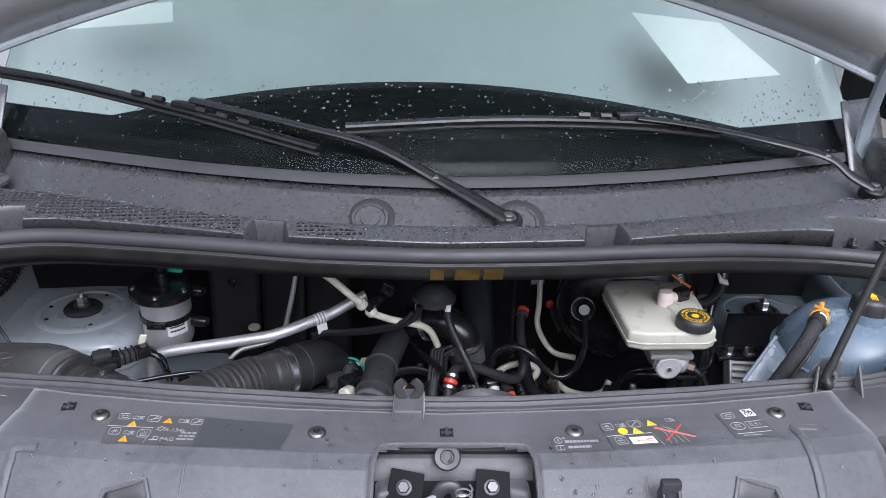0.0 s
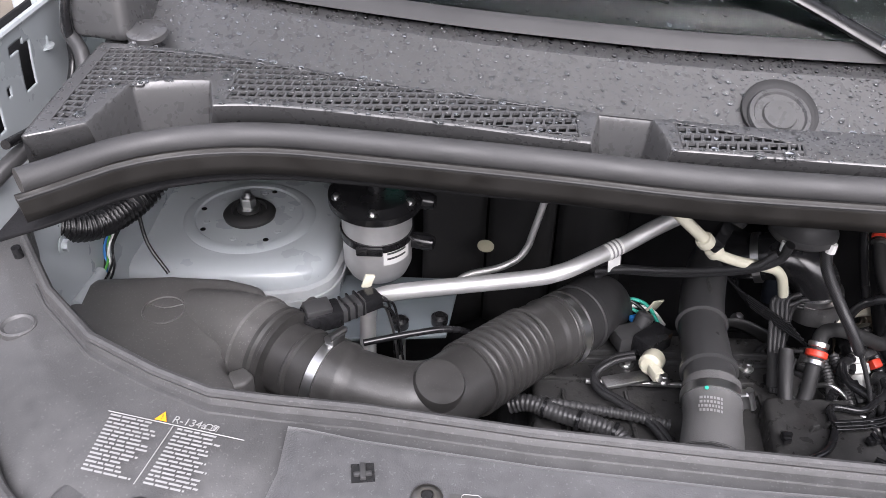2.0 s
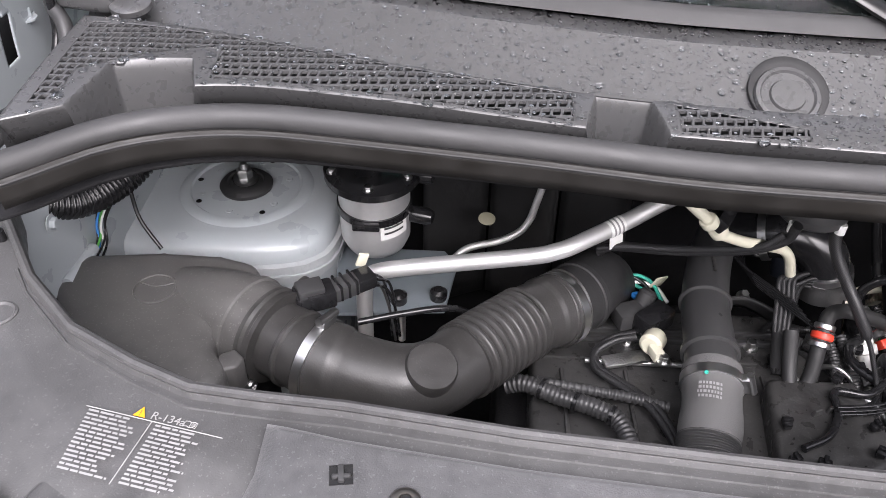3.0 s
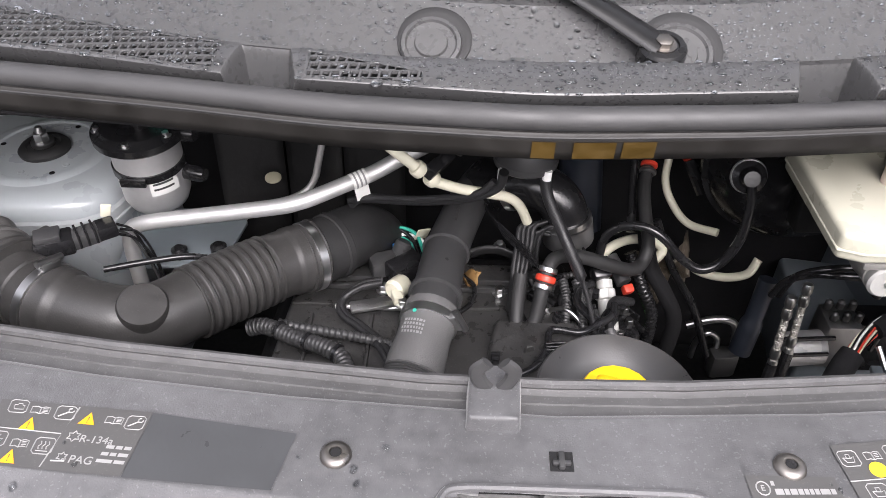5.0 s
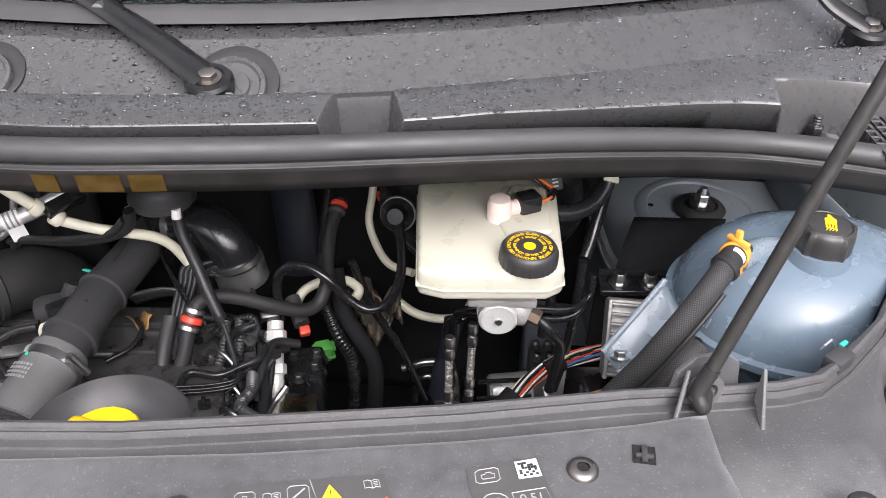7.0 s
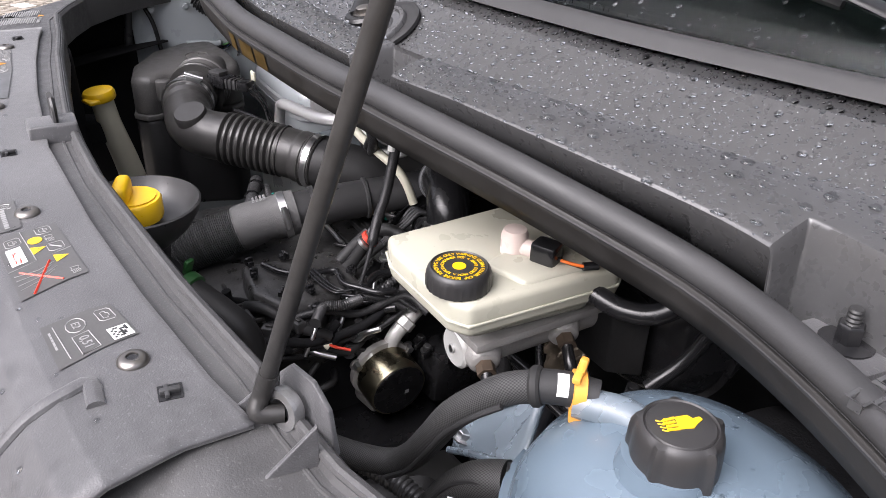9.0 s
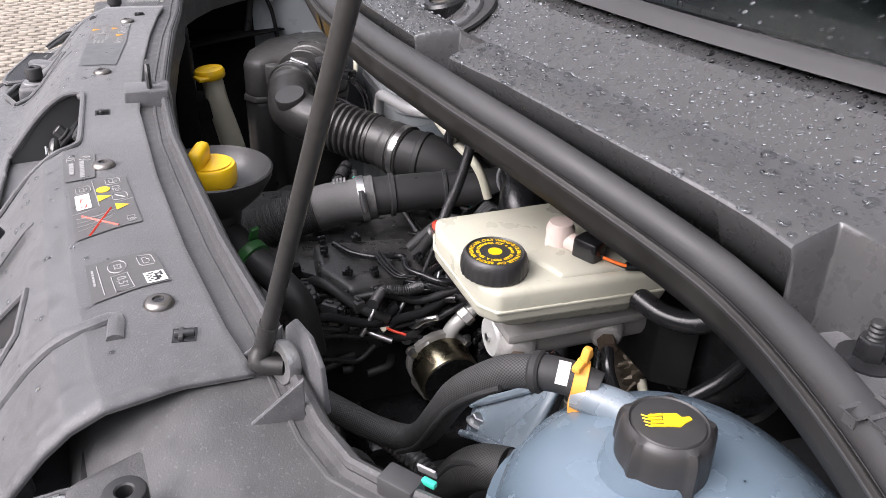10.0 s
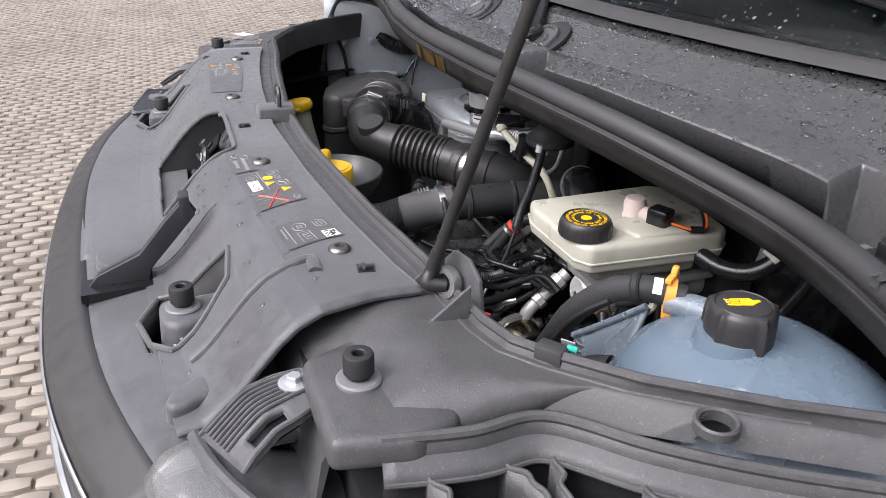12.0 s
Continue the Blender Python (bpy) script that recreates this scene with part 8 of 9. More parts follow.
        part("strap_edge", tube([strap_at(0.0, v, 0.001) for v in span(0, 1, 10)], 0.002, 6, 2), PLASTIC, r)
        part("strap_edge", tube([strap_at(1.0, v, 0.001) for v in span(0, 1, 10)], 0.002, 6, 2), PLASTIC, r)
        part("bolt", lathe([(0.0135, 0), (0.0135, 0.002), (0.009, 0.0028)], pose(sg * 0.581, 0.831, 0.994), 28, hexbolt(0.0065, 0.007, pose(sg * 0.581, 0.831, 0.996), washer=1.2)), WHITEM, r, "white zinc bolt and washer")
    # release lever standing out of the ledge
    l = thing("release_lever", "dark plastic bonnet release lever on the bumper ledge", "lever", (0.262, 0.70, 0.93))
    part("slot", slab([(0.247, 0.643), (0.284, 0.644), (0.279, 0.720), (0.238, 0.722)], 0.936, 0.9466, 0), BLACK, l)
    LP = [(0.000, 0.004), (0.012, 0.018), (0.060, 0.039), (0.090, 0.074), (0.114, 0.099), (0.125, 0.080), (0.070, 0.019), (0.063, -0.006)]
    lm = Matrix.Translation((0.262, 0.65, 0.94)) @ Matrix.Rotation(radians(90), 4, "Z") @ Matrix.Rotation(radians(90), 4, "X")
    part("blade", slab(LP, -0.0022, 0.0022, 0.001, m=lm), LEVERM, l)
    part("blade", slab(LP, -0.0022, 0.0022, 0.001, m=Matrix.Translation((-0.017, 0.002, -0.002)) @ lm), LEVERM, l)
    part("channel", grid(lambda u, v: (0.262 - 0.017 * v, 0.65 + LP[1 + int(u)][0], 0.94 + LP[1 + int(u)][1] - 0.004), [0, 1, 2, 3], [0, 1]), LEVERM, l, solid=0.003)
    part("end_cap", box((0.024, 0.012, 0.028), Matrix.Translation((0.253, 0.65 + LP[4][0], 0.94 + LP[4][1] - 0.024)), 0.003), LEVERM, l)
    part("boss", lathe([(1, 0), (0.97, 0.010), (0.88, 0.014), (0.05, 0.016)], Matrix.Translation((0.193, 0.684, 0.938)) @ Matrix.Diagonal((0.042, 0.029, 1, 1)), 36), PLASTIC, l, "grey moulded oval boss")
    # far pocket with a steel clip
    f = thing("ledge_pocket", "open pocket in the bumper ledge with a steel clip", "pocket", (-0.52, 0.74, 0.93))
    part("pocket", slab([(-0.60, 0.725), (-0.44, 0.695), (-0.43, 0.75), (-0.58, 0.785)], 0.94, 0.9495, 0.001), BLACK, f)
    part("rim", tube([(-0.60, 0.725, 0.948), (-0.44, 0.695, 0.948), (-0.43, 0.75, 0.952)], 0.003, 6, 4), PLASTIC, f)
    part("steel_clip", box((0.05, 0.022, 0.006), pose(-0.545, 0.775, 0.952, 0, 0, -10), 0.002), STEEL, f)
    q = thing("paper_tag", "small white paper tag on the far wing", "tag", (-0.868, 0.956, 1.0))
    part("tag", box((0.055, 0.028, 0.0008), pose(-0.868, 0.956, 1.0, 0, -4, 20), 0), WHITE, q)
    k = thing("edge_clip", "black edge clip with green mark", "clip", (0.66, 1.02, 1.03))
    part("clip", box((0.024, 0.016, 0.026), pose(0.660, 1.022, 1.018, 0, 0, 38), 0.002), PLASTIC2, k)
    part("green_mark", box((0.009, 0.004, 0.004), pose(0.668, 1.036, 1.041, 0, 0, 38), 0.001), TEAL, k)
    part("paper_flag", box((0.012, 0.0015, 0.007), pose(0.655, 1.040, 1.036, 20, 0, 40), 0), PRINT, k)
    u = thing("pocket_stud", "black threaded stud with flange nut in the cowl pocket", "stud", (0.712, 1.285, 1.10))
    part("pad", box((0.06, 0.045, 0.012), pose(0.712, 1.285, 1.095, 0, 0, -8), 0.004), PLASTIC, u)
    part("nut", hexbolt(0.0085, 0.016, pose(0.712, 1.283, 1.106), washer=2.0), BLACK, u)
    part("thread", lathe([(0.004, 0)] + [(0.0042 + 0.0006 * (i % 2), 0.012 + 0.0016 * i) for i in range(9)], pose(0.712, 1.283, 1.108), 12), CASTD, u)


DULLST = material("dull stainless steel", (0.24, 0.225, 0.21), 0.38, 1.0, var=0.2)
WHITEM = material("white zinc", (0.5, 0.52, 0.53), 0.38, 0.6, var=0.1)
LEVERM = material("dark grey lever plastic", (0.03, 0.03, 0.034), 0.42, var=0.2)


class Sheet:
    """A sticker on the cover: places marks in its own 0..1 frame, from corners given in the finished plan."""
    def __init__(self, name, label, corners, film=None, z=None):
        self.c = [Vector((x / FRONT[3], y - FRONT[1])) for x, y in corners]
        self.z = z
        self.t = thing(name, label, "sticker", self.at(0.5, 0.5, 0))
        self.ink = Geo()
        if film:
            part("film", grid(lambda u, v: self.at(u, v, 0.0007), span(0, 1, 10), span(0, 1, 10)), film, self.t)

    def at(self, u, v, lift):
        a, b, c, d = self.c
        p = (a * (1 - u) + b * u) * (1 - v) + (d * (1 - u) + c * u) * v
        if self.z is not None:
            return Vector((p.x, p.y, self.z + lift))
        return on_cover(p.x, p.y, 0.0004 + lift)[0]

    def line(self, pts, r=0.0005, mat=None, name="print_line"):
        g = tube([self.at(u, v, 0.0009) for u, v in pts], r, 4, 1, False, self.ink if mat is None else None)
        if mat is not None:
            part(name, g, mat, self.t)

    def area(self, u0, v0, u1, v1, mat=None, name="print_block"):
        g = grid(lambda a, b: self.at(a, b, 0.0013), span(u0, u1, 3), span(v0, v1, 3), None, self.ink if mat is None else None)
        if mat is not None:
            part(name, g, mat, self.t)

    def symbol(self, kind, u, v, w, h):
        """One printed sign in a box centred on (u, v)."""
        q = lambda pts, r=0.00042: self.line([(u + (x - 0.5) * w, v + (y - 0.5) * h) for x, y in pts], r)
        if kind != "book" and kind != "snow":
            q([(0.15, 0), (0.85, 0), (1, 0.15), (1, 0.85), (0.85, 1), (0.15, 1), (0, 0.85), (0, 0.15), (0.15, 0)])
        if kind == "book":
            q([(0.5, 0.25), (0.28, 0.12), (0.0, 0.2), (0.0, 0.85), (0.28, 0.78), (0.5, 0.9), (0.72, 0.78), (1.0, 0.85), (1.0, 0.2), (0.72, 0.12), (0.5, 0.25), (0.5, 0.9)])
            for k in range(3):
                q([(0.62, 0.34 + 0.15 * k), (0.9, 0.30 + 0.15 * k)], 0.00032)
        elif kind == "wrench":
            q([(0.18, 0.80), (0.62, 0.42), (0.60, 0.22), (0.74, 0.14)], 0.0006)
            q([(0.62, 0.42), (0.80, 0.44), (0.88, 0.30)], 0.0006)
        elif kind == "can":
            q([(0.2, 0.45), (0.3, 0.75), (0.7, 0.75), (0.8, 0.4), (0.62, 0.5), (0.4, 0.48), (0.2, 0.45)])
            q([(0.4, 0.45), (0.4, 0.25), (0.6, 0.25), (0.6, 0.45)])
        elif kind == "stick":
            q([(0.2, 0.8), (0.8, 0.2)], 0.0007)
        elif kind == "heat":
            for k in range(3):
                q([(0.3 + 0.2 * k, 0.7), (0.25 + 0.2 * k, 0.55), (0.35 + 0.2 * k, 0.4), (0.3 + 0.2 * k, 0.22)])
            q([(0.2, 0.82), (0.8, 0.82)])
        elif kind == "fan":
            for k in range(3):
                a = 2.09 * k
                q([(0.5, 0.5), (0.5 + 0.3 * math.cos(a), 0.5 + 0.3 * math.sin(a)), (0.5 + 0.3 * math.cos(a + 0.9), 0.5 + 0.3 * math.sin(a + 0.9)), (0.5, 0.5)])
        elif kind == "engine":
            q([(0.25, 0.4), (0.4, 0.4), (0.45, 0.28), (0.65, 0.28), (0.7, 0.4), (0.8, 0.42), (0.8, 0.72), (0.3, 0.72), (0.25, 0.6), (0.25, 0.4)])
        elif kind == "snow":
            q([(0.5 + (0.5 if k % 2 else 0.3) * math.cos(k * 0.524), 0.5 + (0.5 if k % 2 else 0.3) * math.sin(k * 0.524)) for k in range(13)], 0.0005)

    def ring(self, u, v, w, h):
        self.line([(u + 0.5 * w * math.cos(k * 0.524), v + 0.5 * h * math.sin(k * 0.524)) for k in range(13)])

    def bars(self, u0, u1, v, h, rnd):
        """A line of small print too fine to read: bars as long as words."""
        u = u0
        while u < u1 - 0.01:
            w = min(u1 - u, 0.035 + 0.075 * rnd.random())
            self.area(u, v, u + w, v + h)
            u += w + 0.012

    def tri(self, u, v, w, h, mat=None):
        g = Geo()
        g.add([self.at(u, v + h, 0.0012), self.at(u + w, v + h, 0.0012), self.at(u + w / 2, v, 0.0012)], [(0, 1, 2)])
        part("warning_triangle", g, mat or TRI, self.t, "orange warning triangle")
        g = Geo()
        g.add([self.at(u + w * a, v + h * b, 0.0015) for a, b in ((0.47, 0.4), (0.53, 0.4), (0.52, 0.72), (0.48, 0.72), (0.47, 0.8), (0.53, 0.8), (0.53, 0.88), (0.47, 0.88))], [(3, 2, 1, 0), (7, 6, 5, 4)])
        part("exclamation_mark", g, PLASTIC2, self.t)

    def word(self, text, u, v, size):
        p, q = self.at(u, v, 0.0009), self.at(u + 0.05, v, 0.0009)
        d = (q - p).normalized()
        up = Vector((-d.y, d.x, 0))
        n = d.cross(up)
        m = Matrix((d, up, n)).transposed().to_4x4()
        lettering(text, size, Matrix.Translation(p) @ m, INK, self.t, "printed_word")

    def done(self):
        part("small_print", self.ink, INK, self.t, "pale grey printed signs")


INK = material("pale grey print", (0.27, 0.27, 0.267), 0.5, var=0.15)
FILM = material("matt dark sticker film", (0.058, 0.057, 0.056), 0.45, var=0.12, bump=0.05, speck=0.3)
FILM2 = material("glossy blank sticker film", (0.040, 0.042, 0.045), 0.36, var=0.15, bump=0.04)
for _m in (FILM, FILM2):
    _p = _m.node_tree.nodes["Principled BSDF"]
    _p.inputs["Sheen Weight"].default_value, _p.inputs["Sheen Roughness"].default_value = 0.28, 0.45


def build_stickers():
    rnd = random.Random(4)
    a = Sheet("service_sticker", "dark service sticker with pale signs and three orange triangles", [(-0.420, 0.913), (-0.302, 0.905), (-0.303, 0.850), (-0.411, 0.857)], FILM)
    for kind, u, v, w, h in (("engine", 0.13, 0.10, 0.12, 0.21), ("book", 0.28, 0.13, 0.12, 0.15), ("wrench", 0.45, 0.14, 0.13, 0.22), ("book", 0.78, 0.19, 0.11, 0.15), ("wrench", 0.92, 0.20, 0.12, 0.22), ("fan", 0.10, 0.62, 0.12, 0.22), ("book", 0.26, 0.66, 0.11, 0.15), ("heat", 0.42, 0.67, 0.13, 0.24), ("snow", 0.58, 0.49, 0.09, 0.16), ("snow", 0.57, 0.80, 0.07, 0.13)):
        a.symbol(kind, u, v, w, h)
    for u, v in ((0.20, 0.26), (0.56, 0.10), (0.18, 0.76)):
        a.tri(u, v, 0.11, 0.20)
    a.line([(0.525, 0.03), (0.46, 0.97)]); a.line([(0.0, 0.45), (0.49, 0.47)]); a.line([(0.51, 0.87), (0.60, 0.86)], 0.0007)
    a.word("R-134a", 0.735, 0.52, 0.0088); a.word("PAG", 0.70, 0.83, 0.0092)
    for k in range(3):
        a.bars(0.82 - 0.01 * k, 0.985, 0.58 + 0.105 * k, 0.05, rnd)
    a.done()
    Sheet("blank_sticker", "blank glossy dark sticker film wet with rain", [(-0.3015, 0.9045), (-0.191, 0.890), (-0.198, 0.843), (-0.3025, 0.8495)], FILM2)
    b = Sheet("approval_sticker", "dark approval sticker with white bars", [(0.128, 0.8675), (0.190, 0.8685), (0.191, 0.841), (0.129, 0.836)], FILM)
    b.ring(0.15, 0.32, 0.15, 0.34); b.word("E", 0.15, 0.32, 0.0062)
    b.bars(0.27, 0.94, 0.34, 0.15, rnd); b.area(0.25, 0.14, 0.29, 0.26); b.bars(0.30, 0.76, 0.68, 0.15, rnd)
    b.line([(0.07, 0.64), (0.22, 0.64), (0.22, 0.88), (0.07, 0.88), (0.07, 0.64)]); b.line([(0.145, 0.64), (0.145, 0.88)])
    b.done()
    c = Sheet("warning_sticker", "dark warning sticker with orange signs and a red cross", [(0.197, 0.896), (0.300, 0.909), (0.316, 0.855), (0.202, 0.844)], FILM)
    for kind, u, v, w, h in (("can", 0.08, 0.24, 0.13, 0.25), ("book", 0.25, 0.22, 0.11, 0.17), ("stick", 0.42, 0.20, 0.14, 0.25), ("can", 0.14, 0.76, 0.13, 0.25), ("book", 0.90, 0.14, 0.10, 0.17)):
        c.symbol(kind, u, v, w, h)
    c.line([(0.50, 0.0), (0.57, 1.0)]); c.line([(0.0, 0.585), (0.54, 0.56)])
    part("warning_disc", lathe([(0.0062, 0), (0.0062, 0.0005)], axis(c.at(0.225, 0.44, 0.0007), on_cover(0.21, 0.86)[1]), 24), SIGNY, c.t, "yellow warning disc")
    c.tri(0.32, 0.34, 0.13, 0.22, SIGNY); c.tri(0.56, 0.10, 0.13, 0.22, SIGNY)
    c.area(0.24, 0.68, 0.52, 0.92, WHITE, "white_badge"); c.area(0.31, 0.75, 0.50, 0.85, REDP, "red_badge")
    c.line([(0.62, 0.40), (0.99, 0.80)], 0.0011, REDP, "red_cross"); c.line([(0.97, 0.36), (0.63, 0.86)], 0.0011, REDP, "red_cross")
    for k in range(4):
        c.line([(0.66 + 0.04 * k, 0.34 + 0.06 * (k % 2)), (0.70 + 0.05 * k, 0.62), (0.66 + 0.07 * k, 0.95)], 0.0004)
    c.done()
    d = Sheet("emission_sticker", "dark sticker with the number 0,51 and a white square", [(0.358, 0.915), (0.409, 0.927), (0.421, 0.869), (0.362, 0.863)], FILM)
    d.area(0.66, 0.03, 0.97, 0.30, WHITE, "white_square")
    g = Geo()
    for k in range(30):
        u, v = 0.69 + 0.042 * rnd.randrange(6), 0.06 + 0.036 * rnd.randrange(6)
        grid(lambda x, y: d.at(x, y, 0.0016), [u, u + 0.04], [v, v + 0.034], None, g)
    part("dark_patches", g, PLASTIC2, d.t)
    d.symbol("engine", 0.26, 0.17, 0.32, 0.22)
    d.ring(0.27, 0.58, 0.34, 0.26); d.word("E2", 0.27, 0.58, 0.0085)
    d.line([(0.50, 0.48), (0.94, 0.46), (0.94, 0.69), (0.50, 0.70), (0.50, 0.48)]); d.word("0,51", 0.72, 0.58, 0.0100)
    d.line([(0.10, 0.85), (0.90, 0.83)]); d.bars(0.2, 0.62, 0.91, 0.03, rnd)
    d.done()
    e = Sheet("refrigerant_sticker", "white refrigerant text printed on the black panel", [(-0.685, 0.986), (-0.574, 0.961), (-0.593, 0.905), (-0.688, 0.926)], None, 1.0318)
    e.line([(0.0, 0.02), (1.0, 0.02)]); e.line([(0.49, 0.02), (0.47, 0.99)])
    e.tri(0.34, -0.16, 0.09, 0.16); e.word("R-134a", 0.585, -0.065, 0.0098); e.symbol("book", 0.745, -0.065, 0.085, 0.12)
    for k in range(15):
        e.bars(0.03, 0.30 + 0.14 * rnd.random(), 0.055 + 0.062 * k, 0.030, rnd)
        e.bars(0.53, 0.78 + 0.16 * rnd.random(), 0.055 + 0.062 * k, 0.030, rnd)
    e.done()


SIGNY = material("yellow warning print", (0.85, 0.55, 0.02), 0.45, var=0.05)


def build_headlamp(sg):
    h = thing("headlamp", "clear headlamp with ribbed reflector below the panel", "headlamp", (sg * 0.62, 0.80, 0.80), "headlamps")

    def lens(u, v):
        a = -1.15 + 2.3 * u
        x = 0.555 + 0.30 * u + 0.02 * math.sin(v * 3)
        y = 0.665 + 0.21 * u * u + 0.05 * u + 0.09 * v ** 1.5
        return (sg * x, y, 0.72 + 0.20 * math.sin(min(1, v * 1.15) * 1.57) - 0.02 * u)
    part("lens", grid(lens, span(0, 1, 22), span(0, 1, 14)), LENS, h, "clear plastic lens", solid=0.004)
    part("reflector", grid(lambda u, v: (sg * (0.57 + 0.28 * u), 0.735 + 0.20 * u * u + 0.05 * u + 0.05 * v, 0.72 + 0.17 * v + 0.004 * math.sin(u * 90)), span(0, 1, 90), span(0, 1, 8)), REFL, h, "silver ribbed reflector", solid=0.003)
    part("housing_top", grid(lambda u, v: (sg * (0.565 + 0.29 * u + 0.02 * v), 0.762 + 0.20 * u * u + 0.06 * u + 0.09 * v, 0.912 - 0.02 * u - 0.012 * v + 0.004 * math.sin(u * 20)), span(0, 1, 24), span(0, 1, 6)), PLASTIC, h, solid=0.004)
    part("rim", tube([(sg * (0.56 + 0.29 * u), 0.752 + 0.20 * u * u + 0.06 * u, 0.922 - 0.02 * u) for u in span(0, 1, 16)], 0.006, 8, 2), PLASTIC, h)
    part("rear_case", slab([(sg * a, c) for a, c in ((0.60, 0.84), (0.68, 0.83), (0.74, 0.90), (0.80, 0.98), (0.78, 1.02), (0.66, 0.95))][::sg], 0.70, 0.89, 0.012), GREYP, h, "translucent grey lamp case")


REFL = material("silvered plastic", (0.7, 0.7, 0.7), 0.2, 1.0, var=0.1)
GREYP = material("milky grey plastic", (0.25, 0.26, 0.27), 0.4, var=0.15)


def build_left_corner():
    """Painted rail, cable and gutter where the left wing meets the cowl."""
    t = thing("wing_rail", "light grey painted wing rail with slots", "body rail", (-0.88, 1.38, 1.08))
    slots = [(1.358, 1.150, 0.012, 0.026), (1.340, 1.178, 0.014, 0.005), (1.281, 1.122, 0.006, 0.012), (1.312, 1.140, 0.004, 0.004), (1.415, 1.150, 0.004, 0.004)]

    def rail(y, z):
        return (-0.868 - 0.012 * math.sin((z - 1.0) * 14) - 0.03 * max(0, z - 1.17), y, z)
    part("rail", grid(rail, span(1.22, 1.48, 104), span(1.00, 1.20, 80), lambda y, z: not any(abs(y - a) < c and abs(z - b) < e for a, b, c, e in slots)), PAINT, t, solid=0.002)
    # black plate added behind the rail so the slots look shaded
    part("slot_shade", grid(lambda y, z: (-0.905, y, z), [1.20, 1.50], [1.00, 1.19]), INSUL, t, "black plate that stands for the shade in the slots", solid=0.004)
    part("rail_hem", tube([rail(y, 1.20) for y in span(1.22, 1.48, 12)], 0.004, 8, 2), PAINT, t)
    cable([(-0.835, 1.405, 1.225), (-0.845, 1.401, 1.195), (-0.852, 1.406, 1.136), (-0.852, 1.364, 1.106), (-0.852, 1.302, 1.109), (-0.852, 1.232, 1.123)], 0.0048, BLACK, "thin black hose along the painted wing rail", "washer_hose", "hose")
    part("hinge_bracket", slab([(-0.93, 1.45), (-0.872, 1.45), (-0.875, 1.53), (-0.93, 1.53)], 1.14, 1.225, 0.008), PAINT, t)
    part("hinge_bolt", hexbolt(0.009, 0.014, pose(-0.885, 1.41, 1.15)), PAINT, t)
    cable([(-0.842, 1.18, 1.04), (-0.842, 1.185, 0.998), (-0.842, 1.204, 0.948), (-0.842, 1.214, 0.884)], 0.0045, BLACK, "thin black cable down the painted wing")
    for p in [(-0.852, 1.203, 0.973), (-0.852, 1.277, 0.974)]:
        single("wing_bolt", hexbolt(0.007, 0.008, axis(p, (1, 0, 0))), PAINT, "painted bolt head on the inner wing", "bolt", "wing bolts")
    single("wing_rib", tube([(-0.853, 1.27, 0.891), (-0.853, 1.344, 0.885)], 0.008, 12, 4), PAINT, "pressed rib in the painted inner wing", "rib")
    e = thing("cowl_end", "black plastic end cap of the cowl", "end cap", (-0.80, 1.42, 1.18))
    part("cap", slab([(-0.845, 1.40), (-0.775, 1.385), (-0.765, 1.50), (-0.84, 1.52)], 1.165, 1.245, 0.012, top=0.85), COWL, e)
    e2 = thing("cowl_end", "black plastic end cap of the cowl", "end cap", (0.84, 1.42, 1.18))
    part("cap", slab([(0.835, 1.42), (0.90, 1.40), (0.90, 1.52), (0.835, 1.53)], 1.15, 1.25, 0.012, top=0.85), COWL, e2)


# ---- raindrops ----
def drops(name, label, count, place, sizes, seed):
    rnd = random.Random(seed)
    g = Geo()
    made, cells = 0, {}
    for attempt in range(count * 12):
        if made == count:
            break
        q = place(rnd)
        if q is None:
            continue
        p, n = q
        r = sizes[0] + (sizes[1] - sizes[0]) * rnd.random() ** 2.0
        i, j = int(p[0] * 100), int(p[1] * 100)
        if any((p - w).length < 1.35 * (r + d) for a in (-1, 0, 1) for b in (-1, 0, 1) for w, d in cells.get((i + a, j + b), ())):
            continue
        cells.setdefault((i, j), []).append((p, r))
        e = 1 + 0.5 * rnd.random() ** 2
        m = axis(p, n) @ Matrix.Rotation(rnd.random() * 6.28, 4, "Z") @ Matrix.Diagonal((r * e, r, r * 0.66, 1))
        lathe([(1.0, -0.05), (0.93, 0.36), (0.66, 0.75), (0.25, 0.97)], m, 8, g)
        made += 1
    return tagged(part(name, g, WATER, None, "", 80), label, "raindrops", kind="stuff")


def place_ledge(rnd):
    x, v = -0.78 + 1.60 * rnd.random(), rnd.random()
    p = ledge_at(x, v)
    if in_pocket(x, p.y) or in_grille(x, v) or (x < -0.1 and rnd.random() < 0.3):
        return None
    return p, (0, 0, 1)


def place_grille(rnd):
    x, v = -0.78 + 0.66 * rnd.random(), 0.1 + 0.83 * rnd.random()
    return (ledge_at(x, v) + Vector((0, 0, -0.001)), (0, 0, 1)) if in_grille(x, v) else None


def place_slope(rnd):
    x, f = -0.80 + 1.62 * rnd.random(), rnd.random()
    y0, y1 = soft(x, LEDGE1) + 0.001, soft(x, WBASE)
    z = lerp_table(f, SLOPE)
    return Vector((x, y0 + (y1 - y0) * f, ZL + z)), (0, -0.45, 1)


def place_glass(rnd):
    x, s = -0.80 + 1.6 * rnd.random(), 0.005 + 0.20 * rnd.random() ** 1.5
    return glass_at(x, s), (0, -0.643, 0.766)


def place_cover(rnd):
    x, y = -0.5 + 1.0 * rnd.random(), 0.72 + 0.15 * rnd.random()
    if -0.1 < x < 0.12:
        return None
    return on_cover(x, y, 0.0)


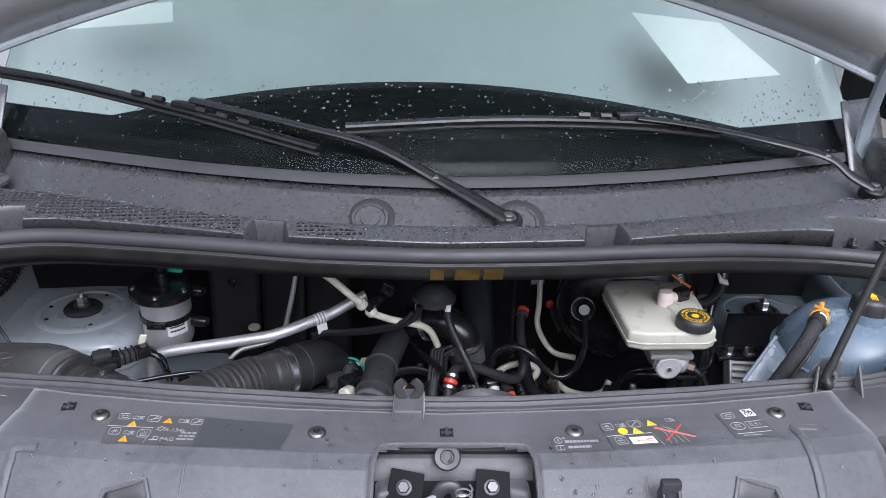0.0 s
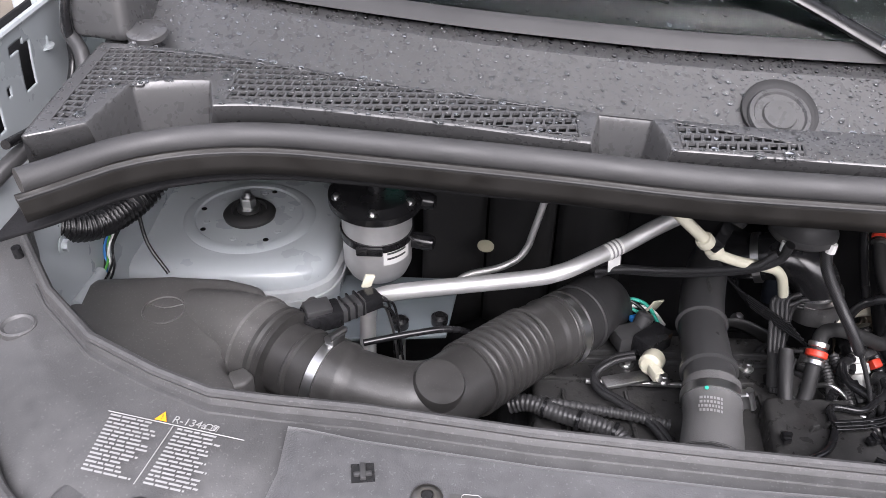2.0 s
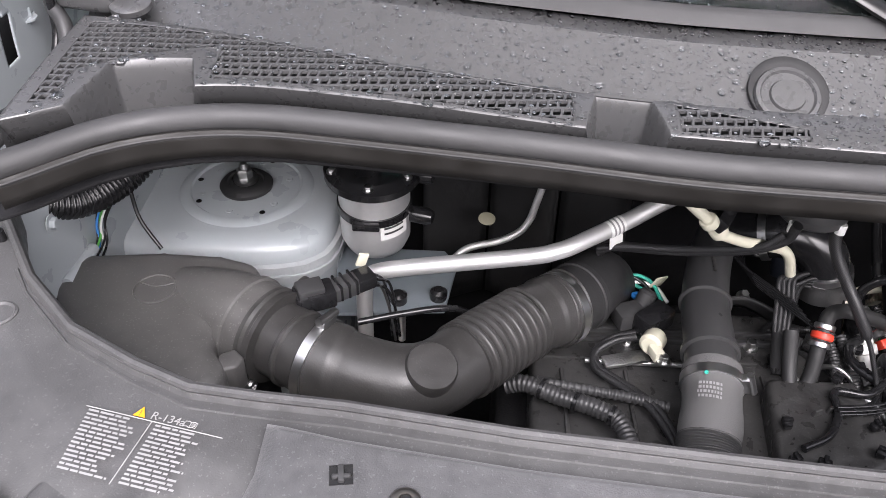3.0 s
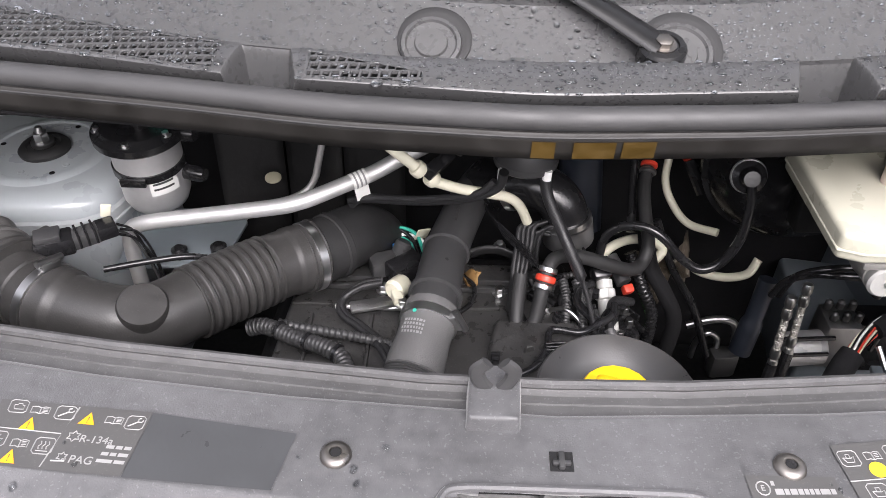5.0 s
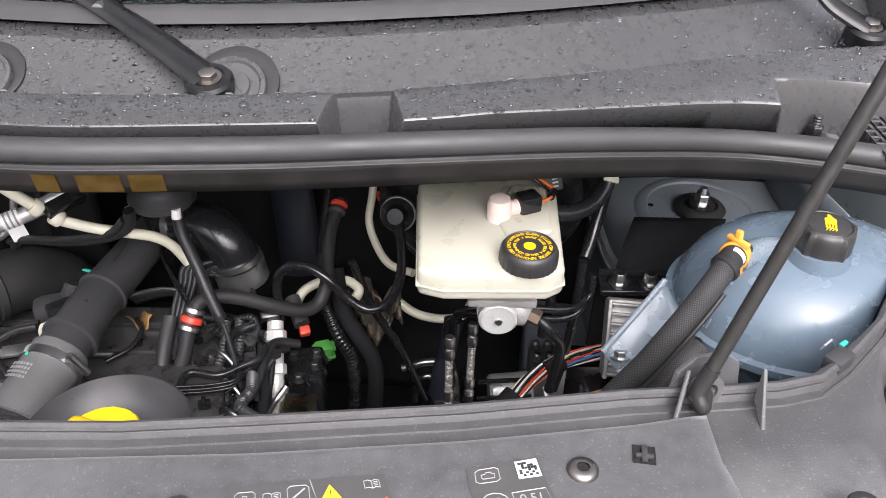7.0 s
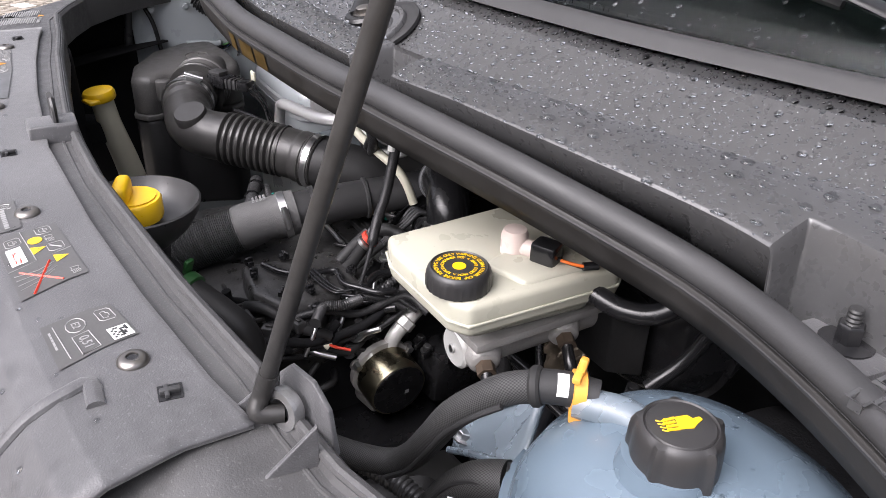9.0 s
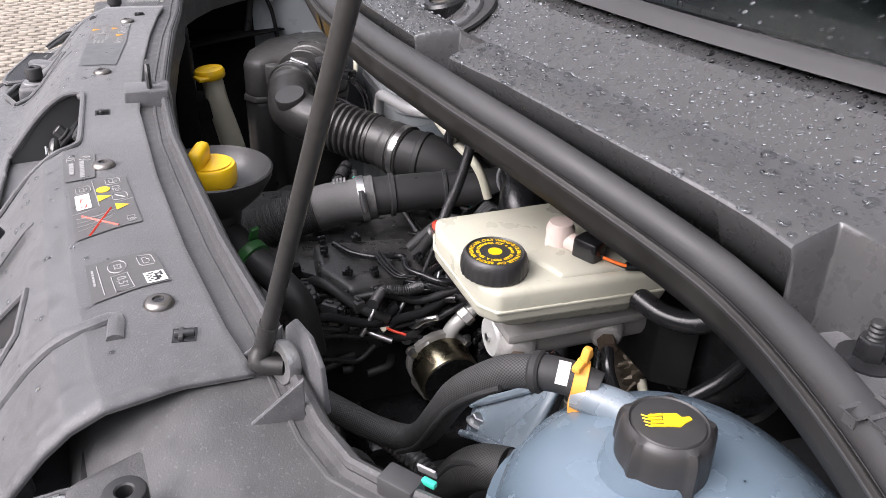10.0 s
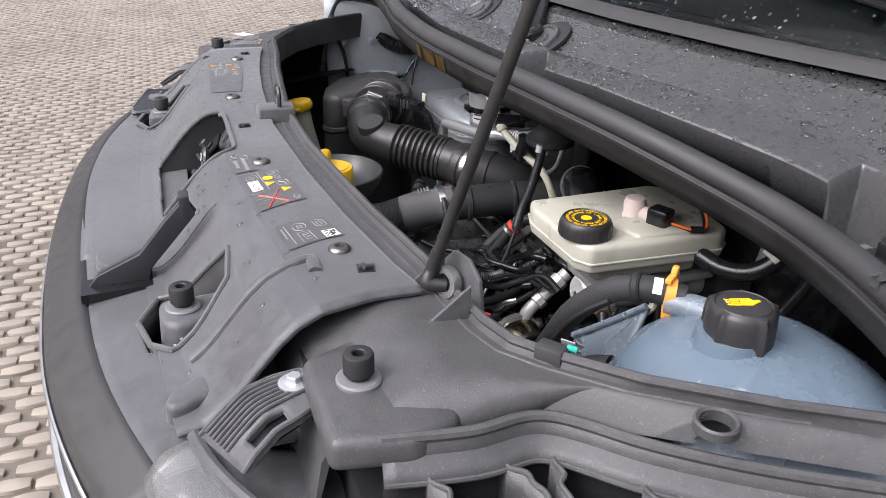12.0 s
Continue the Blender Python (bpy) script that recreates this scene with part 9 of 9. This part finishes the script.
def place_on(ob, x0, x1, y0, y1):
    """Places on an object's upper side, found from above."""
    bpy.context.view_layer.update()
    tree = BVHTree.FromPolygons([ob.matrix_world @ v.co for v in ob.data.vertices], [tuple(p.vertices) for p in ob.data.polygons])

    def place(rnd):
        hit = tree.ray_cast(Vector((x0 + (x1 - x0) * rnd.random(), y0 + (y1 - y0) * rnd.random(), 2.0)), Vector((0, 0, -1)))
        return None if hit[0] is None or hit[1].z < 0.3 else (hit[0], hit[1])
    return place


# ---- paving ----
def build_paving():
    rnd = random.Random(11)
    near, far = [], Geo()
    px, py = 0.060, 0.106
    p = thing("paving", "wet grey-brown cobbled paving in rows", "paving", kind="structure")
    shapes = []
    for k in range(5):
        g = Geo()
        q = random.Random(k)
        w, h = 0.5 * py * (0.74 + 0.18 * q.random()), 0.5 * px * (0.60 + 0.16 * q.random())
        ring = []
        for i in range(10):
            a = 2 * math.pi * i / 10
            c, s = math.cos(a), math.sin(a)
            e = 1 / max(abs(c), abs(s)) ** 0.92
            j = 0.90 + 0.18 * q.random()
            ring.append((h * s * e * j, w * c * e * j))
        vs = [(x, y, -0.03) for x, y in ring] + [(x * 0.99, y * 0.99, -0.0035) for x, y in ring] + [(x * 0.92, y * 0.95, -0.0022) for x, y in ring]
        f = [(i, (i + 1) % 10, 10 + (i + 1) % 10, 10 + i) for i in range(10)] + [(10 + i, 10 + (i + 1) % 10, 20 + (i + 1) % 10, 20 + i) for i in range(10)] + [tuple(range(20, 30))]
        shapes.append((vs, f))
    meshes = []
    for vs, f in shapes:
        me = bpy.data.meshes.new("cobble")
        me.from_pydata(vs, [], f)
        me.materials.append(STONE)
        me.shade_smooth()
        me.set_sharp_from_angle(angle=radians(50))
        meshes.append(me)
    row = 0
    x = -9.5
    while x < 2.2:
        y = -3.2 + (row % 2) * py * 0.5
        while y < 4.2:
            k = rnd.randrange(5)
            j = Matrix.Translation((x + 0.008 * (rnd.random() - 0.5), y + 0.02 * (rnd.random() - 0.5), -0.005 + 0.004 * rnd.random())) @ Matrix.Rotation(radians(7 * (rnd.random() - 0.5) + 180 * rnd.randrange(2)), 4, "Z") @ Matrix.Rotation(radians(3 * (rnd.random() - 0.5)), 4, "X")
            under = -0.9 < x < 0.9 and y > 0.75
            if -1.95 < x < -0.75 and -0.25 < y < 0.60:
                ob = new("cobble", meshes[k])
                ob.parent = p
                ob.matrix_basis = j
            elif not under:
                far.add(shapes[k][0], shapes[k][1], j)
            y += py
        x += px
        row += 1
    o = part("cobbles", far, STONE, p, "", 50)
    o["kind"] = "stuff"


placed(build_rod, *FRONT)
placed(build_wipers, 0.002, 0.004, -0.006)
placed(build_latch, *FRONT)
placed(build_fixings, *FRONT)
placed(build_stickers, *FRONT)
LAMP = (0.0, 0.008, 0.020, 1.015)
placed(build_headlamp, *LAMP, 1)
placed(build_headlamp, *LAMP, -1)
build_left_corner()
drops("raindrops_on_ledge", "clear raindrops on the cowl ledge", 1500, place_ledge, (0.0010, 0.0056), 1)
drops("raindrops_on_grille", "clear raindrops caught in the air grille", 260, place_grille, (0.0010, 0.0030), 2)
drops("raindrops_on_slope", "small clear raindrops on the sloping cowl", 5200, place_slope, (0.0009, 0.0040), 3)
drops("raindrops_on_glass", "small clear raindrops on the windscreen", 1500, place_glass, (0.0007, 0.003), 4)
placed(drops, *FRONT, "raindrops_on_cover", "faint raindrops on the front cover", 130, place_cover, (0.0012, 0.0034), 5)
drops("raindrops_on_tank", "small clear raindrops on the coolant tank", 70, place_on(bpy.data.objects["shell"], 0.55, 0.86, 1.05, 1.35), (0.0007, 0.0022), 6)
drops("raindrops_on_panel", "fine raindrops on the front panel", 240, place_on(bpy.data.objects["panel_skin"], -0.9, 0.9, 0.80, 1.12), (0.0006, 0.0019), 7)
build_paving()
